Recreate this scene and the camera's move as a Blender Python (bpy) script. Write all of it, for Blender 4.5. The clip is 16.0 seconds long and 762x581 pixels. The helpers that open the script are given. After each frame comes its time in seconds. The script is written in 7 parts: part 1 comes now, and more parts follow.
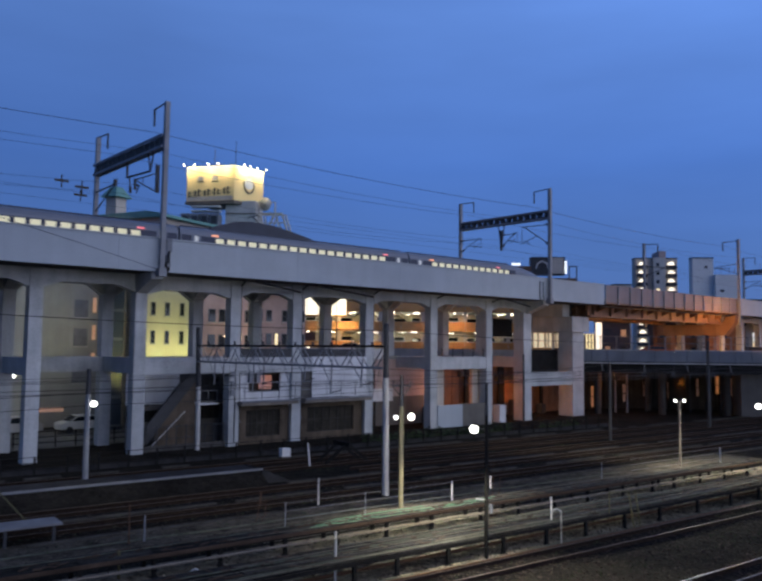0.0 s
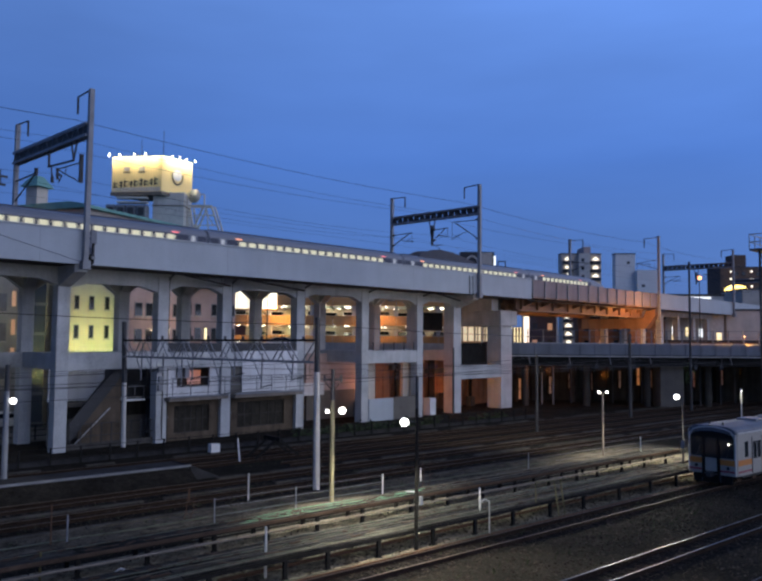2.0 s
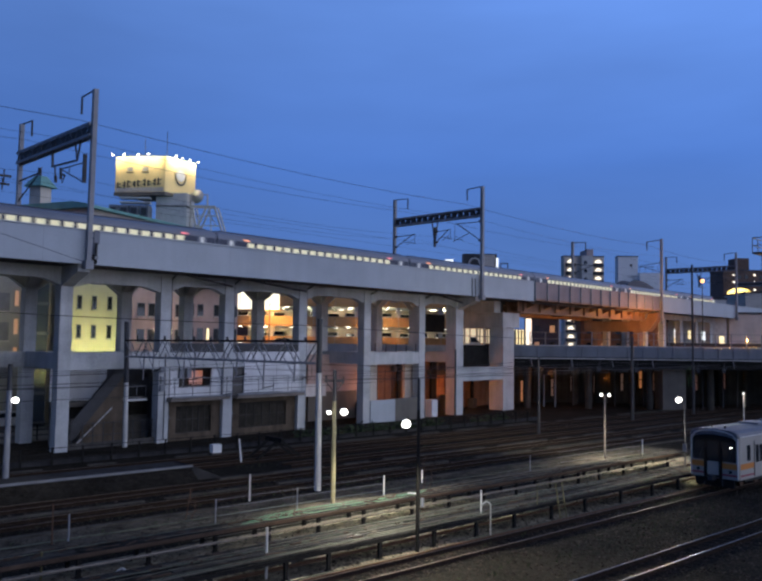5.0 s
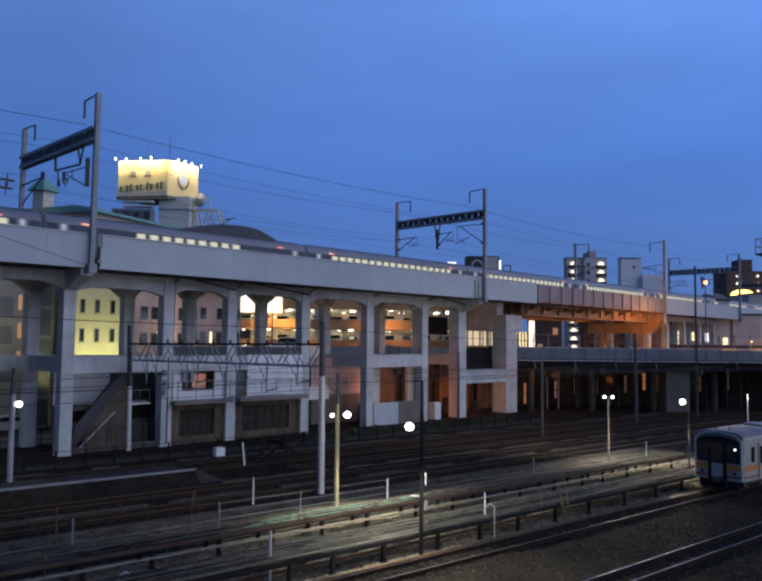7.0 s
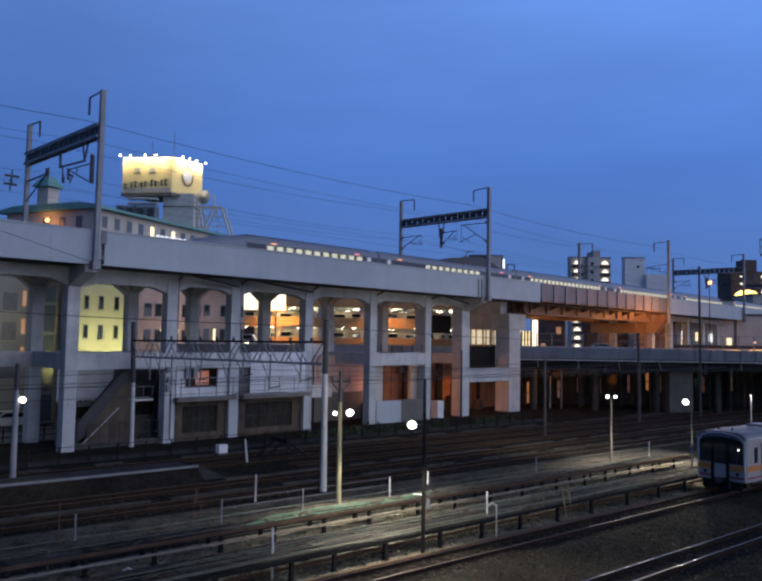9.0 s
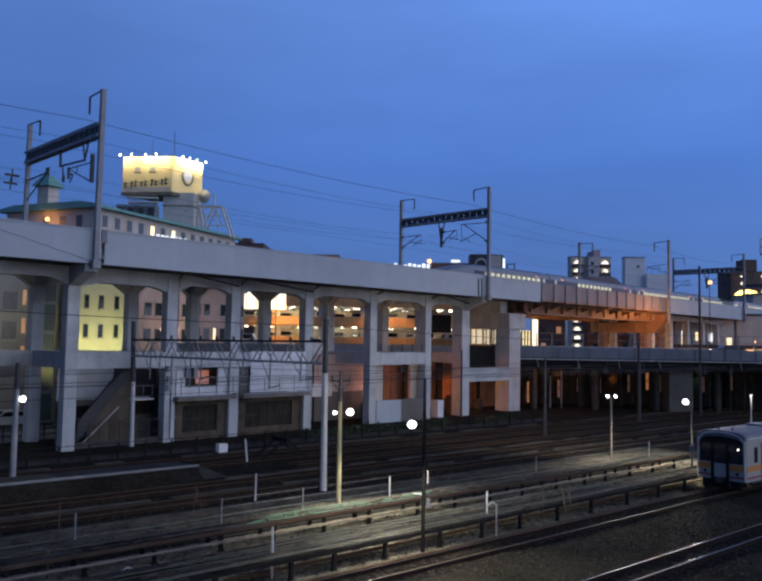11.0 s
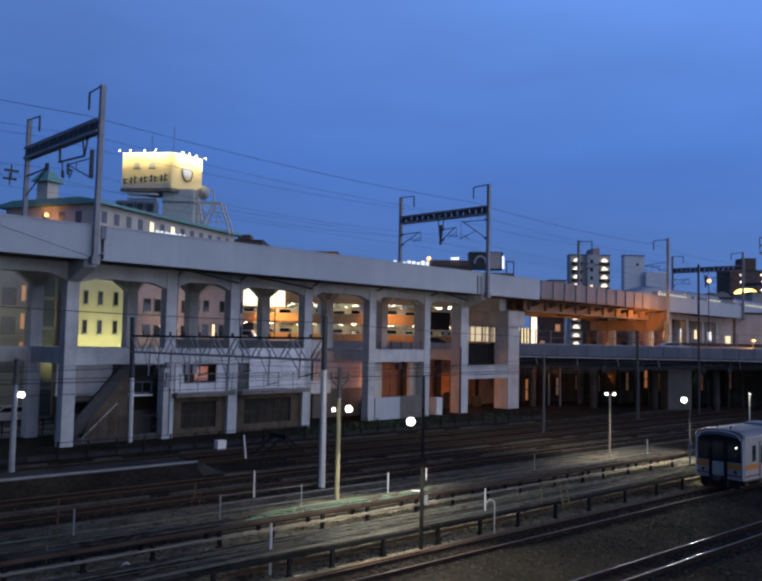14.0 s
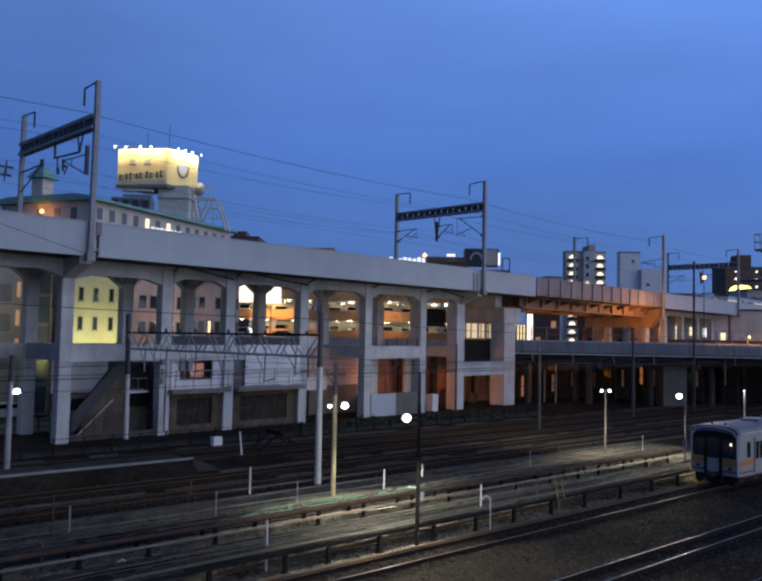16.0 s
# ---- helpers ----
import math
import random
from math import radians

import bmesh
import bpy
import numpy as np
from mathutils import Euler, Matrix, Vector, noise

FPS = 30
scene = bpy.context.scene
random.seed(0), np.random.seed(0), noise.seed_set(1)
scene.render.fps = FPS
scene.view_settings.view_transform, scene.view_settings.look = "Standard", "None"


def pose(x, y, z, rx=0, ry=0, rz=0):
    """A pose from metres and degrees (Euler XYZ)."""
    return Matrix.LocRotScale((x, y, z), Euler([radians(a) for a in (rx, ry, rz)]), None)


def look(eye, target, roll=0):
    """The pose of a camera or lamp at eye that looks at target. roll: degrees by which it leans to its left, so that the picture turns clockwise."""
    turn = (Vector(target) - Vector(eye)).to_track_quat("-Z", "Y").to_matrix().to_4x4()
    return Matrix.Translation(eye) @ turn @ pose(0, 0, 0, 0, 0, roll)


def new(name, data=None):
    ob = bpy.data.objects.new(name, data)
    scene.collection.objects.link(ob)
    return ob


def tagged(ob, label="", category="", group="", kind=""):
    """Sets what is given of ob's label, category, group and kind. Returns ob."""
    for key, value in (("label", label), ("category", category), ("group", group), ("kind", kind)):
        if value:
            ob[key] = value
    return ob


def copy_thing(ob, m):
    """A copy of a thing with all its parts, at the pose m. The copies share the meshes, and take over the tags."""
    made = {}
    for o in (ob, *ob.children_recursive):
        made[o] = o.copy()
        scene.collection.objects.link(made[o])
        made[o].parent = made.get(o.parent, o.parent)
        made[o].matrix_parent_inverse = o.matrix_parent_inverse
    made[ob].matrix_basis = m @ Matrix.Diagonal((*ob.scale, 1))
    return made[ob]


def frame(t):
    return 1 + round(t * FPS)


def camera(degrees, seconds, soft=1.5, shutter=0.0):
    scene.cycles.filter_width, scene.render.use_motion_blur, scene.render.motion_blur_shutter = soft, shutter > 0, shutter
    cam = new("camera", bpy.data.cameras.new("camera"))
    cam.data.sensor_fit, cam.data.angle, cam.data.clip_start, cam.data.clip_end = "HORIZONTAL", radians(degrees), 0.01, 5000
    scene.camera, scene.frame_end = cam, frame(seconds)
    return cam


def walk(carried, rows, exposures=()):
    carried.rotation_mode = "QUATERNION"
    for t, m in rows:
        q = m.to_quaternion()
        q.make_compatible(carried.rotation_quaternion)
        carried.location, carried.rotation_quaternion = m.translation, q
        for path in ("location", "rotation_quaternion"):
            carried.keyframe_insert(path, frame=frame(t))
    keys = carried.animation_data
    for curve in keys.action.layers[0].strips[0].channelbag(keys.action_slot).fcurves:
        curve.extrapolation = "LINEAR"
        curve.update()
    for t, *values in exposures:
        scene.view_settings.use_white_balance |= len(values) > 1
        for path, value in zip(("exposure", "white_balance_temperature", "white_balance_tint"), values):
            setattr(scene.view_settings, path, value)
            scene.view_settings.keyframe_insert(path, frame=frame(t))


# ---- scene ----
# Eye fixed at a window over the rail yard; x runs along the viaduct, y away from the eye, z up.
EYE = Vector((0, 0, 8.5))
FOV = 52.21


def aim(az, pitch, roll):
    """Camera pose from heading (degrees from +y towards +x), pitch and roll."""
    a, p = radians(az), radians(pitch)
    way = Vector((math.sin(a) * math.cos(p), math.cos(a) * math.cos(p), math.sin(p)))
    return look(EYE, EYE + way, roll)


CAM_ROWS = [
    (0.0, 40.111, 3.974, 0.633), (0.5, 42.715, 3.523, 0.496), (1.0, 44.128, 3.696, 0.474), (1.5, 44.73, 3.796, 0.434),
    (2.0, 45.175, 3.578, 0.454), (2.5, 45.298, 3.682, 0.293), (3.0, 45.481, 3.673, 0.451), (3.5, 45.449, 3.596, 0.606),
    (4.0, 45.256, 3.624, 0.714), (6.5, 44.813, 3.74, 0.676), (7.0, 44.792, 3.876, 0.578), (7.5, 44.705, 4.009, 0.601),
    (8.0, 44.814, 3.972, 0.718), (8.5, 44.74, 3.868, 0.857), (9.0, 44.538, 3.739, 0.939), (11.5, 44.529, 3.672, 1.024),
    (12.0, 44.537, 3.642, 1.232), (12.5, 44.521, 3.594, 1.263), (13.0, 44.478, 3.586, 1.145), (13.5, 44.516, 3.571, 1.062),
    (14.0, 44.592, 3.485, 1.213), (14.5, 44.592, 3.384, 1.234), (15.0, 44.645, 3.249, 1.352), (15.5, 44.67, 3.133, 1.332),
    (16.0, 44.892, 3.246, 1.211),
]
cam = camera(FOV, 16.0, soft=2.6, shutter=0.5)
walk(cam, [(t, aim(a, p, r)) for t, a, p, r in CAM_ROWS], exposures=[(0, -0.08), (0.8, -0.08), (1.8, 0.02), (8.0, 0.0), (12.0, -0.03), (16, -0.04)])

# ---- light: dusk sky, brighter where the sun has set behind the eye ----
world = bpy.data.worlds.new("dusk_sky")
scene.world = world
world.use_nodes = True
wn, wl = world.node_tree.nodes, world.node_tree.links
wn.clear()


def wnode(kind, **kw):
    n = wn.new(kind)
    for k, v in kw.items():
        n.inputs[k].default_value = v
    return n


w_out, w_bg, w_co = wn.new("ShaderNodeOutputWorld"), wn.new("ShaderNodeBackground"), wn.new("ShaderNodeTexCoord")
w_sep = wn.new("ShaderNodeSeparateXYZ")
w_ramp = wn.new("ShaderNodeValToRGB")
for pos, col in ((0.0, (0.072, 0.128, 0.305, 1)), (0.10, (0.071, 0.154, 0.412, 1)), (0.22, (0.068, 0.166, 0.497, 1)),
                 (0.40, (0.106, 0.230, 0.625, 1)), (0.52, (0.062, 0.137, 0.38, 1)), (1.0, (0.016, 0.038, 0.115, 1))):
    e = w_ramp.color_ramp.elements.new(pos) if pos not in (0.0, 1.0) else w_ramp.color_ramp.elements[0 if pos == 0 else -1]
    e.color = col
w_noise = wn.new("ShaderNodeTexNoise")
w_noise.inputs["Scale"].default_value, w_noise.inputs["Detail"].default_value = 1.6, 5
w_map = wn.new("ShaderNodeMapping")
w_map.inputs["Scale"].default_value = (1.0, 1.0, 4.5)
w_cloud = wn.new("ShaderNodeMapRange")
for k, v in (("From Min", 0.30), ("From Max", 0.72), ("To Min", 0.90), ("To Max", 1.14)):
    w_cloud.inputs[k].default_value = v
w_mul = wn.new("ShaderNodeVectorMath")
w_mul.operation = "SCALE"
w_dot = wn.new("ShaderNodeVectorMath")
w_dot.operation = "DOT_PRODUCT"
w_dot.inputs[1].default_value = (0.52, -0.85, 0.10)
w_west = wn.new("ShaderNodeMapRange")
w_west.interpolation_type = "SMOOTHSTEP"
for k, v in (("From Min", 0.36), ("From Max", 0.97), ("To Min", 0.0), ("To Max", 1.0)):
    w_west.inputs[k].default_value = v
w_mix = wn.new("ShaderNodeMix")
w_mix.data_type = "RGBA"
w_mix.inputs["B"].default_value = (1.10, 1.22, 1.72, 1)
wl.new(w_co.outputs["Generated"], w_sep.inputs[0])
wl.new(w_sep.outputs["Z"], w_ramp.inputs[0])
wl.new(w_co.outputs["Generated"], w_map.inputs[0])
wl.new(w_map.outputs[0], w_noise.inputs["Vector"])
wl.new(w_noise.outputs["Fac"], w_cloud.inputs["Value"])
w_east = wn.new("ShaderNodeVectorMath")
w_east.operation = "DOT_PRODUCT"
w_east.inputs[1].default_value = (0.95, -0.10, 0.28)
w_er = wn.new("ShaderNodeMapRange")
for k, v in (("From Min", 0.35), ("From Max", 1.0), ("To Min", 0.93), ("To Max", 1.45)):
    w_er.inputs[k].default_value = v
w_m2 = wn.new("ShaderNodeMath")
w_m2.operation = "MULTIPLY"
wl.new(w_co.outputs["Generated"], w_east.inputs[0])
wl.new(w_east.outputs["Value"], w_er.inputs["Value"])
wl.new(w_er.outputs[0], w_m2.inputs[0])
wl.new(w_cloud.outputs[0], w_m2.inputs[1])
wl.new(w_ramp.outputs[0], w_mul.inputs[0])
wl.new(w_m2.outputs[0], w_mul.inputs["Scale"])
wl.new(w_co.outputs["Generated"], w_dot.inputs[0])
wl.new(w_dot.outputs["Value"], w_west.inputs["Value"])
wl.new(w_west.outputs[0], w_mix.inputs["Factor"])
wl.new(w_mul.outputs[0], w_mix.inputs["A"])
wl.new(w_mix.outputs["Result"], w_bg.inputs["Color"])
wl.new(w_bg.outputs[0], w_out.inputs[0])
w_bg.inputs["Strength"].default_value = 1.0


def lamp(x, y, z, watts, color, r=0.15):
    d = bpy.data.lights.new("lamp_light", "POINT")
    d.energy, d.color, d.shadow_soft_size = watts, color, r
    ob = new("lamp_light", d)
    ob.location = (x, y, z)
    return ob


def spot(x, y, z, watts, color, to, cone=150, r=0.15):
    d = bpy.data.lights.new("lamp_light", "SPOT")
    d.energy, d.color, d.shadow_soft_size, d.spot_size, d.spot_blend = watts, color, r, radians(cone), 0.5
    ob = new("lamp_light", d)
    ob.matrix_world = look((x, y, z), (x + to[0], y + to[1], z + to[2]))
    return ob


WHITE_L, SODIUM, YELLOW_L = (1.0, 0.93, 0.74), (1.0, 0.32, 0.05), (0.97, 0.95, 0.36)

# ---- materials ----


def mat(name, col, rough=0.8, metal=0.0, var=0.25, scale=2.0, fine=25.0, bump=0.15, streak=0.0, dirt=None, spec=0.4, island=0.0):
    """Painted, mineral or metal surface: blotches at one scale, grain at another, optional runs of dirt down the face."""
    m = bpy.data.materials.new(name)
    m.use_nodes = True
    n, l = m.node_tree.nodes, m.node_tree.links
    b = n["Principled BSDF"]
    b.inputs["Roughness"].default_value, b.inputs["Metallic"].default_value = rough, metal
    b.inputs["Specular IOR Level"].default_value = spec
    co = n.new("ShaderNodeTexCoord")
    big, small = n.new("ShaderNodeTexNoise"), n.new("ShaderNodeTexNoise")
    big.inputs["Scale"].default_value, big.inputs["Detail"].default_value = scale, 6
    small.inputs["Scale"].default_value, small.inputs["Detail"].default_value = fine, 3
    for t in (big, small):
        l.new(co.outputs["Object"], t.inputs["Vector"])
    add = n.new("ShaderNodeMath")
    add.operation = "MULTIPLY_ADD"
    add.inputs[1].default_value = 0.45
    l.new(small.outputs["Fac"], add.inputs[0])
    l.new(big.outputs["Fac"], add.inputs[2])
    last = add.outputs[0]
    if streak:
        mp, st = n.new("ShaderNodeMapping"), n.new("ShaderNodeTexNoise")
        mp.inputs["Scale"].default_value = (1.3, 1.3, 0.10)
        st.inputs["Scale"].default_value, st.inputs["Detail"].default_value = 1.2, 5
        l.new(co.outputs["Object"], mp.inputs[0])
        l.new(mp.outputs[0], st.inputs["Vector"])
        a2 = n.new("ShaderNodeMath")
        a2.operation = "MULTIPLY_ADD"
        a2.inputs[1].default_value = streak
        l.new(st.outputs["Fac"], a2.inputs[0])
        l.new(last, a2.inputs[2])
        last = a2.outputs[0]
    mid = 0.72 + 0.5 * streak
    mr = n.new("ShaderNodeMapRange")
    for k, v in (("From Min", mid - 0.3), ("From Max", mid + 0.3), ("To Min", 0.0), ("To Max", 1.0)):
        mr.inputs[k].default_value = v
    l.new(last, mr.inputs["Value"])
    mix = n.new("ShaderNodeMix")
    mix.data_type = "RGBA"
    lo = dirt or tuple(c * (1 - var) for c in col)
    mix.inputs["A"].default_value = (*lo, 1)
    mix.inputs["B"].default_value = (*(min(1, c * (1 + var * 0.6)) for c in col), 1)
    l.new(mr.outputs[0], mix.inputs["Factor"])
    out = mix.outputs["Result"]
    if island:
        oi, m2 = n.new("ShaderNodeObjectInfo"), n.new("ShaderNodeMapRange")
        m2.inputs["To Min"].default_value, m2.inputs["To Max"].default_value = 1 - island, 1 + island
        l.new(oi.outputs["Random"], m2.inputs["Value"])
        sc = n.new("ShaderNodeVectorMath")
        sc.operation = "SCALE"
        l.new(out, sc.inputs[0])
        l.new(m2.outputs[0], sc.inputs["Scale"])
        out = sc.outputs[0]
    l.new(out, b.inputs["Base Color"])
    if bump:
        bp = n.new("ShaderNodeBump")
        bp.inputs["Strength"].default_value, bp.inputs["Distance"].default_value = bump, 0.03
        l.new(small.outputs["Fac"], bp.inputs["Height"])
        l.new(bp.outputs[0], b.inputs["Normal"])
    return m


def stony(name, dark, pale, cell=8.0, patch=0.5, bias=0.5, bump=1.0, spec=0.05):
    """Loose stone or gravel: single stones of differing tone, with soot and sand in patches between them."""
    m = bpy.data.materials.new(name)
    m.use_nodes = True
    n, l = m.node_tree.nodes, m.node_tree.links
    b = n["Principled BSDF"]
    b.inputs["Roughness"].default_value, b.inputs["Specular IOR Level"].default_value = 0.95, spec
    co = n.new("ShaderNodeTexCoord")
    vo, vb, no, fi = n.new("ShaderNodeTexVoronoi"), n.new("ShaderNodeTexVoronoi"), n.new("ShaderNodeTexNoise"), n.new("ShaderNodeTexNoise")
    vo.inputs["Scale"].default_value, vb.inputs["Scale"].default_value = cell, cell * 0.37
    no.inputs["Scale"].default_value, no.inputs["Detail"].default_value, no.inputs["Roughness"].default_value = patch, 8, 0.65
    fi.inputs["Scale"].default_value, fi.inputs["Detail"].default_value = cell * 2.3, 3
    for t in (vo, vb, no, fi):
        l.new(co.outputs["Object"], t.inputs["Vector"])
    s1, s2 = n.new("ShaderNodeSeparateColor"), n.new("ShaderNodeSeparateColor")
    l.new(vo.outputs["Color"], s1.inputs[0])
    l.new(vb.outputs["Color"], s2.inputs[0])
    last = None
    for src, w in ((s1.outputs[0], 0.30), (s2.outputs[0], 0.18), (no.outputs["Fac"], 1.5), (fi.outputs["Fac"], 0.5)):
        a = n.new("ShaderNodeMath")
        a.operation = "MULTIPLY_ADD"
        a.inputs[1].default_value = w
        l.new(src, a.inputs[0])
        if last is None:
            a.inputs[2].default_value = -1.24 + bias
        else:
            l.new(last, a.inputs[2])
        last = a.outputs[0]
    mr = n.new("ShaderNodeMapRange")
    for k, v in (("From Min", 0.1), ("From Max", 0.9), ("To Min", 0.0), ("To Max", 1.0)):
        mr.inputs[k].default_value = v
    l.new(last, mr.inputs["Value"])
    mix = n.new("ShaderNodeMix")
    mix.data_type = "RGBA"
    mix.inputs["A"].default_value, mix.inputs["B"].default_value = (*dark, 1), (*pale, 1)
    l.new(mr.outputs[0], mix.inputs["Factor"])
    l.new(mix.outputs["Result"], b.inputs["Base Color"])
    bp = n.new("ShaderNodeBump")
    bp.inputs["Strength"].default_value, bp.inputs["Distance"].default_value = bump, 0.06
    l.new(vo.outputs["Distance"], bp.inputs["Height"])
    bp.invert = True
    l.new(bp.outputs[0], b.inputs["Normal"])
    return m


def glow(name, col, strength, body=(0.5, 0.5, 0.5)):
    m = bpy.data.materials.new(name)
    m.use_nodes = True
    b = m.node_tree.nodes["Principled BSDF"]
    b.inputs["Base Color"].default_value = (*body, 1)
    b.inputs["Emission Color"].default_value = (*col, 1)
    b.inputs["Emission Strength"].default_value = strength
    return m


def glass(name, col=(0.02, 0.025, 0.03), rough=0.08):
    m = bpy.data.materials.new(name)
    m.use_nodes = True
    b = m.node_tree.nodes["Principled BSDF"]
    b.inputs["Base Color"].default_value = (*col, 1)
    b.inputs["Roughness"].default_value = rough
    b.inputs["Specular IOR Level"].default_value = 0.6
    return m


CONC = mat("weathered_concrete", (0.388, 0.426, 0.462), 0.85, var=0.13, scale=0.3, fine=9, streak=0.4, bump=0.2)
CONC_IN = mat("frame_concrete", (0.455, 0.468, 0.465), 0.88, var=0.32, scale=0.5, fine=8, streak=0.6, bump=0.25)
# Dark concrete; it also stands for shade in rooms and gaps under the deck.
CONC_DK = mat("dark_concrete", (0.085, 0.08, 0.075), 0.9, var=0.4, scale=0.7, fine=10, streak=0.6, spec=0.1)
# Near-black for shade under the bridge and in openings; window frames share it.
SHADE_BLACK = mat("shade_black_concrete", (0.055, 0.052, 0.046), 0.95, var=0.5, scale=0.6, fine=9, streak=0.8, spec=0.03)
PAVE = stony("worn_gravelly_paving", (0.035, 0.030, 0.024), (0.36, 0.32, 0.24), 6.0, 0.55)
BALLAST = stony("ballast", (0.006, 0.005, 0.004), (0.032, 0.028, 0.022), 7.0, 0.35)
RUST = mat("rusty_steel", (0.11, 0.06, 0.035), 0.75, 0.3, var=0.4, scale=3, fine=40)
RAIL = mat("rail_steel", (0.09, 0.08, 0.072), 0.5, 0.5, var=0.25, scale=3, fine=40)
SLEEPER = mat("oily_sleeper", (0.022, 0.018, 0.016), 0.9, var=0.5, scale=2, fine=20, spec=0.05)
STEEL_G = mat("grey_painted_steel", (0.22, 0.23, 0.25), 0.55, 0.2, var=0.25, scale=1.2, fine=20, streak=0.4)
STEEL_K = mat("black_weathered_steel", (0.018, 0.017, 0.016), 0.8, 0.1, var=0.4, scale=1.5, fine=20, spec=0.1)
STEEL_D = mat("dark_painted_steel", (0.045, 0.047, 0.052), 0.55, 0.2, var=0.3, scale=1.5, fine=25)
STEEL_BL = mat("blue_grey_girder_paint", (0.165, 0.18, 0.21), 0.6, 0.1, var=0.25, scale=0.5, fine=12, streak=0.6)
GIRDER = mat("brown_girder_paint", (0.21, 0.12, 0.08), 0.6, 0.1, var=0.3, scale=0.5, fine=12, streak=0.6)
POLE_W = mat("pale_concrete_pole", (0.50, 0.49, 0.46), 0.8, var=0.2, scale=1.5, fine=20, streak=0.5)
POLE_Y = mat("yellowed_pole_paint", (0.22, 0.20, 0.12), 0.6, var=0.25, scale=1.5, fine=20)
WHITE = mat("white_paint", (0.72, 0.72, 0.70), 0.6, var=0.15, scale=2, fine=20)
WIRE = mat("wire", (0.03, 0.03, 0.033), 0.6, 0.3, bump=0)
SHEET = mat("pale_sheet_panels", (0.62, 0.63, 0.64), 0.7, var=0.18, scale=0.8, fine=10, streak=0.6)
WALL_G = mat("grey_render_wall", (0.13, 0.12, 0.108), 0.85, var=0.25, scale=0.8, fine=12, streak=0.5)
WALL_CREAM = mat("cream_render_wall", (0.66, 0.63, 0.50), 0.85, var=0.12, scale=0.7, fine=12, streak=0.4)
WALL_PINK = mat("pinkish_render_wall", (0.46, 0.36, 0.33), 0.85, var=0.2, scale=0.7, fine=12, streak=0.5)
WALL_BEIGE = mat("beige_render_wall", (0.50, 0.45, 0.385), 0.85, var=0.2, scale=0.5, fine=10, streak=0.5)
WALL_BROWN = mat("brown_tile_wall", (0.12, 0.075, 0.055), 0.7, var=0.3, scale=0.5, fine=12)
WALL_RUST = mat("brown_corrugated_wall", (0.22, 0.11, 0.06), 0.8, var=0.35, scale=0.8, fine=12, streak=0.8)
# Part of the orange here is street light put into the wall colour.
WALL_ORANGE = mat("orange_lamplit_wall", (0.56, 0.31, 0.13), 0.8, var=0.2, scale=0.5, fine=10, streak=0.4)
TEAL = mat("teal_copper_roof", (0.13, 0.30, 0.27), 0.6, var=0.25, scale=0.6, fine=12, streak=0.3)
DARKROOF = mat("dark_roofing", (0.05, 0.052, 0.055), 0.8, var=0.3, scale=0.8)
SIGN_Y = mat("yellow_sign_paint", (0.86, 0.67, 0.30), 0.6, var=0.12, scale=0.6, fine=8)
SIGN_DK = mat("dark_sign_letters", (0.05, 0.05, 0.045), 0.6)
# White body paint, darkened and blued in the colour itself for the dusk.
TRAIN_W = mat("dusk_train_white", (0.15, 0.17, 0.215), 0.4, var=0.08, scale=0.5, fine=6, bump=0.02, spec=0.5)
TRAIN_B = mat("train_navy", (0.012, 0.022, 0.056), 0.35, var=0.15, scale=0.8, bump=0.02)
TRAIN_R = mat("train_roof_grey", (0.040, 0.047, 0.068), 0.6, var=0.2, scale=1, fine=10, bump=0.05)
DMU_W = mat("railcar_cream", (0.33, 0.31, 0.27), 0.5, var=0.15, scale=1, fine=10, bump=0.04, streak=0.3)
DMU_O = mat("railcar_orange", (0.52, 0.19, 0.035), 0.5, var=0.15, scale=1, fine=10, bump=0.03)
DMU_ROOF = mat("railcar_roof", (0.12, 0.125, 0.14), 0.6, var=0.3, scale=1, fine=10, streak=0.2)
GLASS = glass("dark_glass")
GLASS_W = mat("grimy_workshop_glass", (0.030, 0.026, 0.020), 0.5, var=0.6, scale=1.5, fine=6, bump=0.0, spec=0.12)
GLASS_B = glass("blue_glass", (0.05, 0.07, 0.10), 0.4)
BRASSY = mat("olive_undergear", (0.03, 0.03, 0.028), 0.8, var=0.3)
LEAF = mat("dark_foliage", (0.035, 0.055, 0.02), 0.8, var=0.5, scale=3, fine=15)
GREEN_N = mat("green_netting", (0.13, 0.32, 0.19), 0.8, var=0.3, scale=2, fine=20)
TARMAC = mat("road_asphalt", (0.055, 0.053, 0.052), 0.85, var=0.25, scale=1, fine=30, bump=0.3)
BLUE_TARP = mat("blue_tarp", (0.10, 0.16, 0.42), 0.5, var=0.2)
YEL_PAINT = mat("yellow_marker", (0.11, 0.095, 0.035), 0.6, var=0.25)
L_WHITE = glow("flood_lamp", (1.0, 0.97, 0.90), 7)
L_TUBE = glow("tube_lamp", (1.0, 0.92, 0.70), 14)
L_WIN = glow("lit_train_window", (1.0, 0.92, 0.44), 0.47)
L_WIN2 = glow("lit_room_window", (1.0, 0.80, 0.42), 1.3)
L_DOOR = glow("lit_door_window", (0.85, 0.88, 0.85), 0.30)
L_RED = glow("red_side_lamp", (1.0, 0.10, 0.08), 1.0)
L_ORA = glow("orange_destination_sign", (1.0, 0.30, 0.05), 1.3)
L_ORANGE_W = glow("dim_orange_window", (1.0, 0.40, 0.12), 0.2)
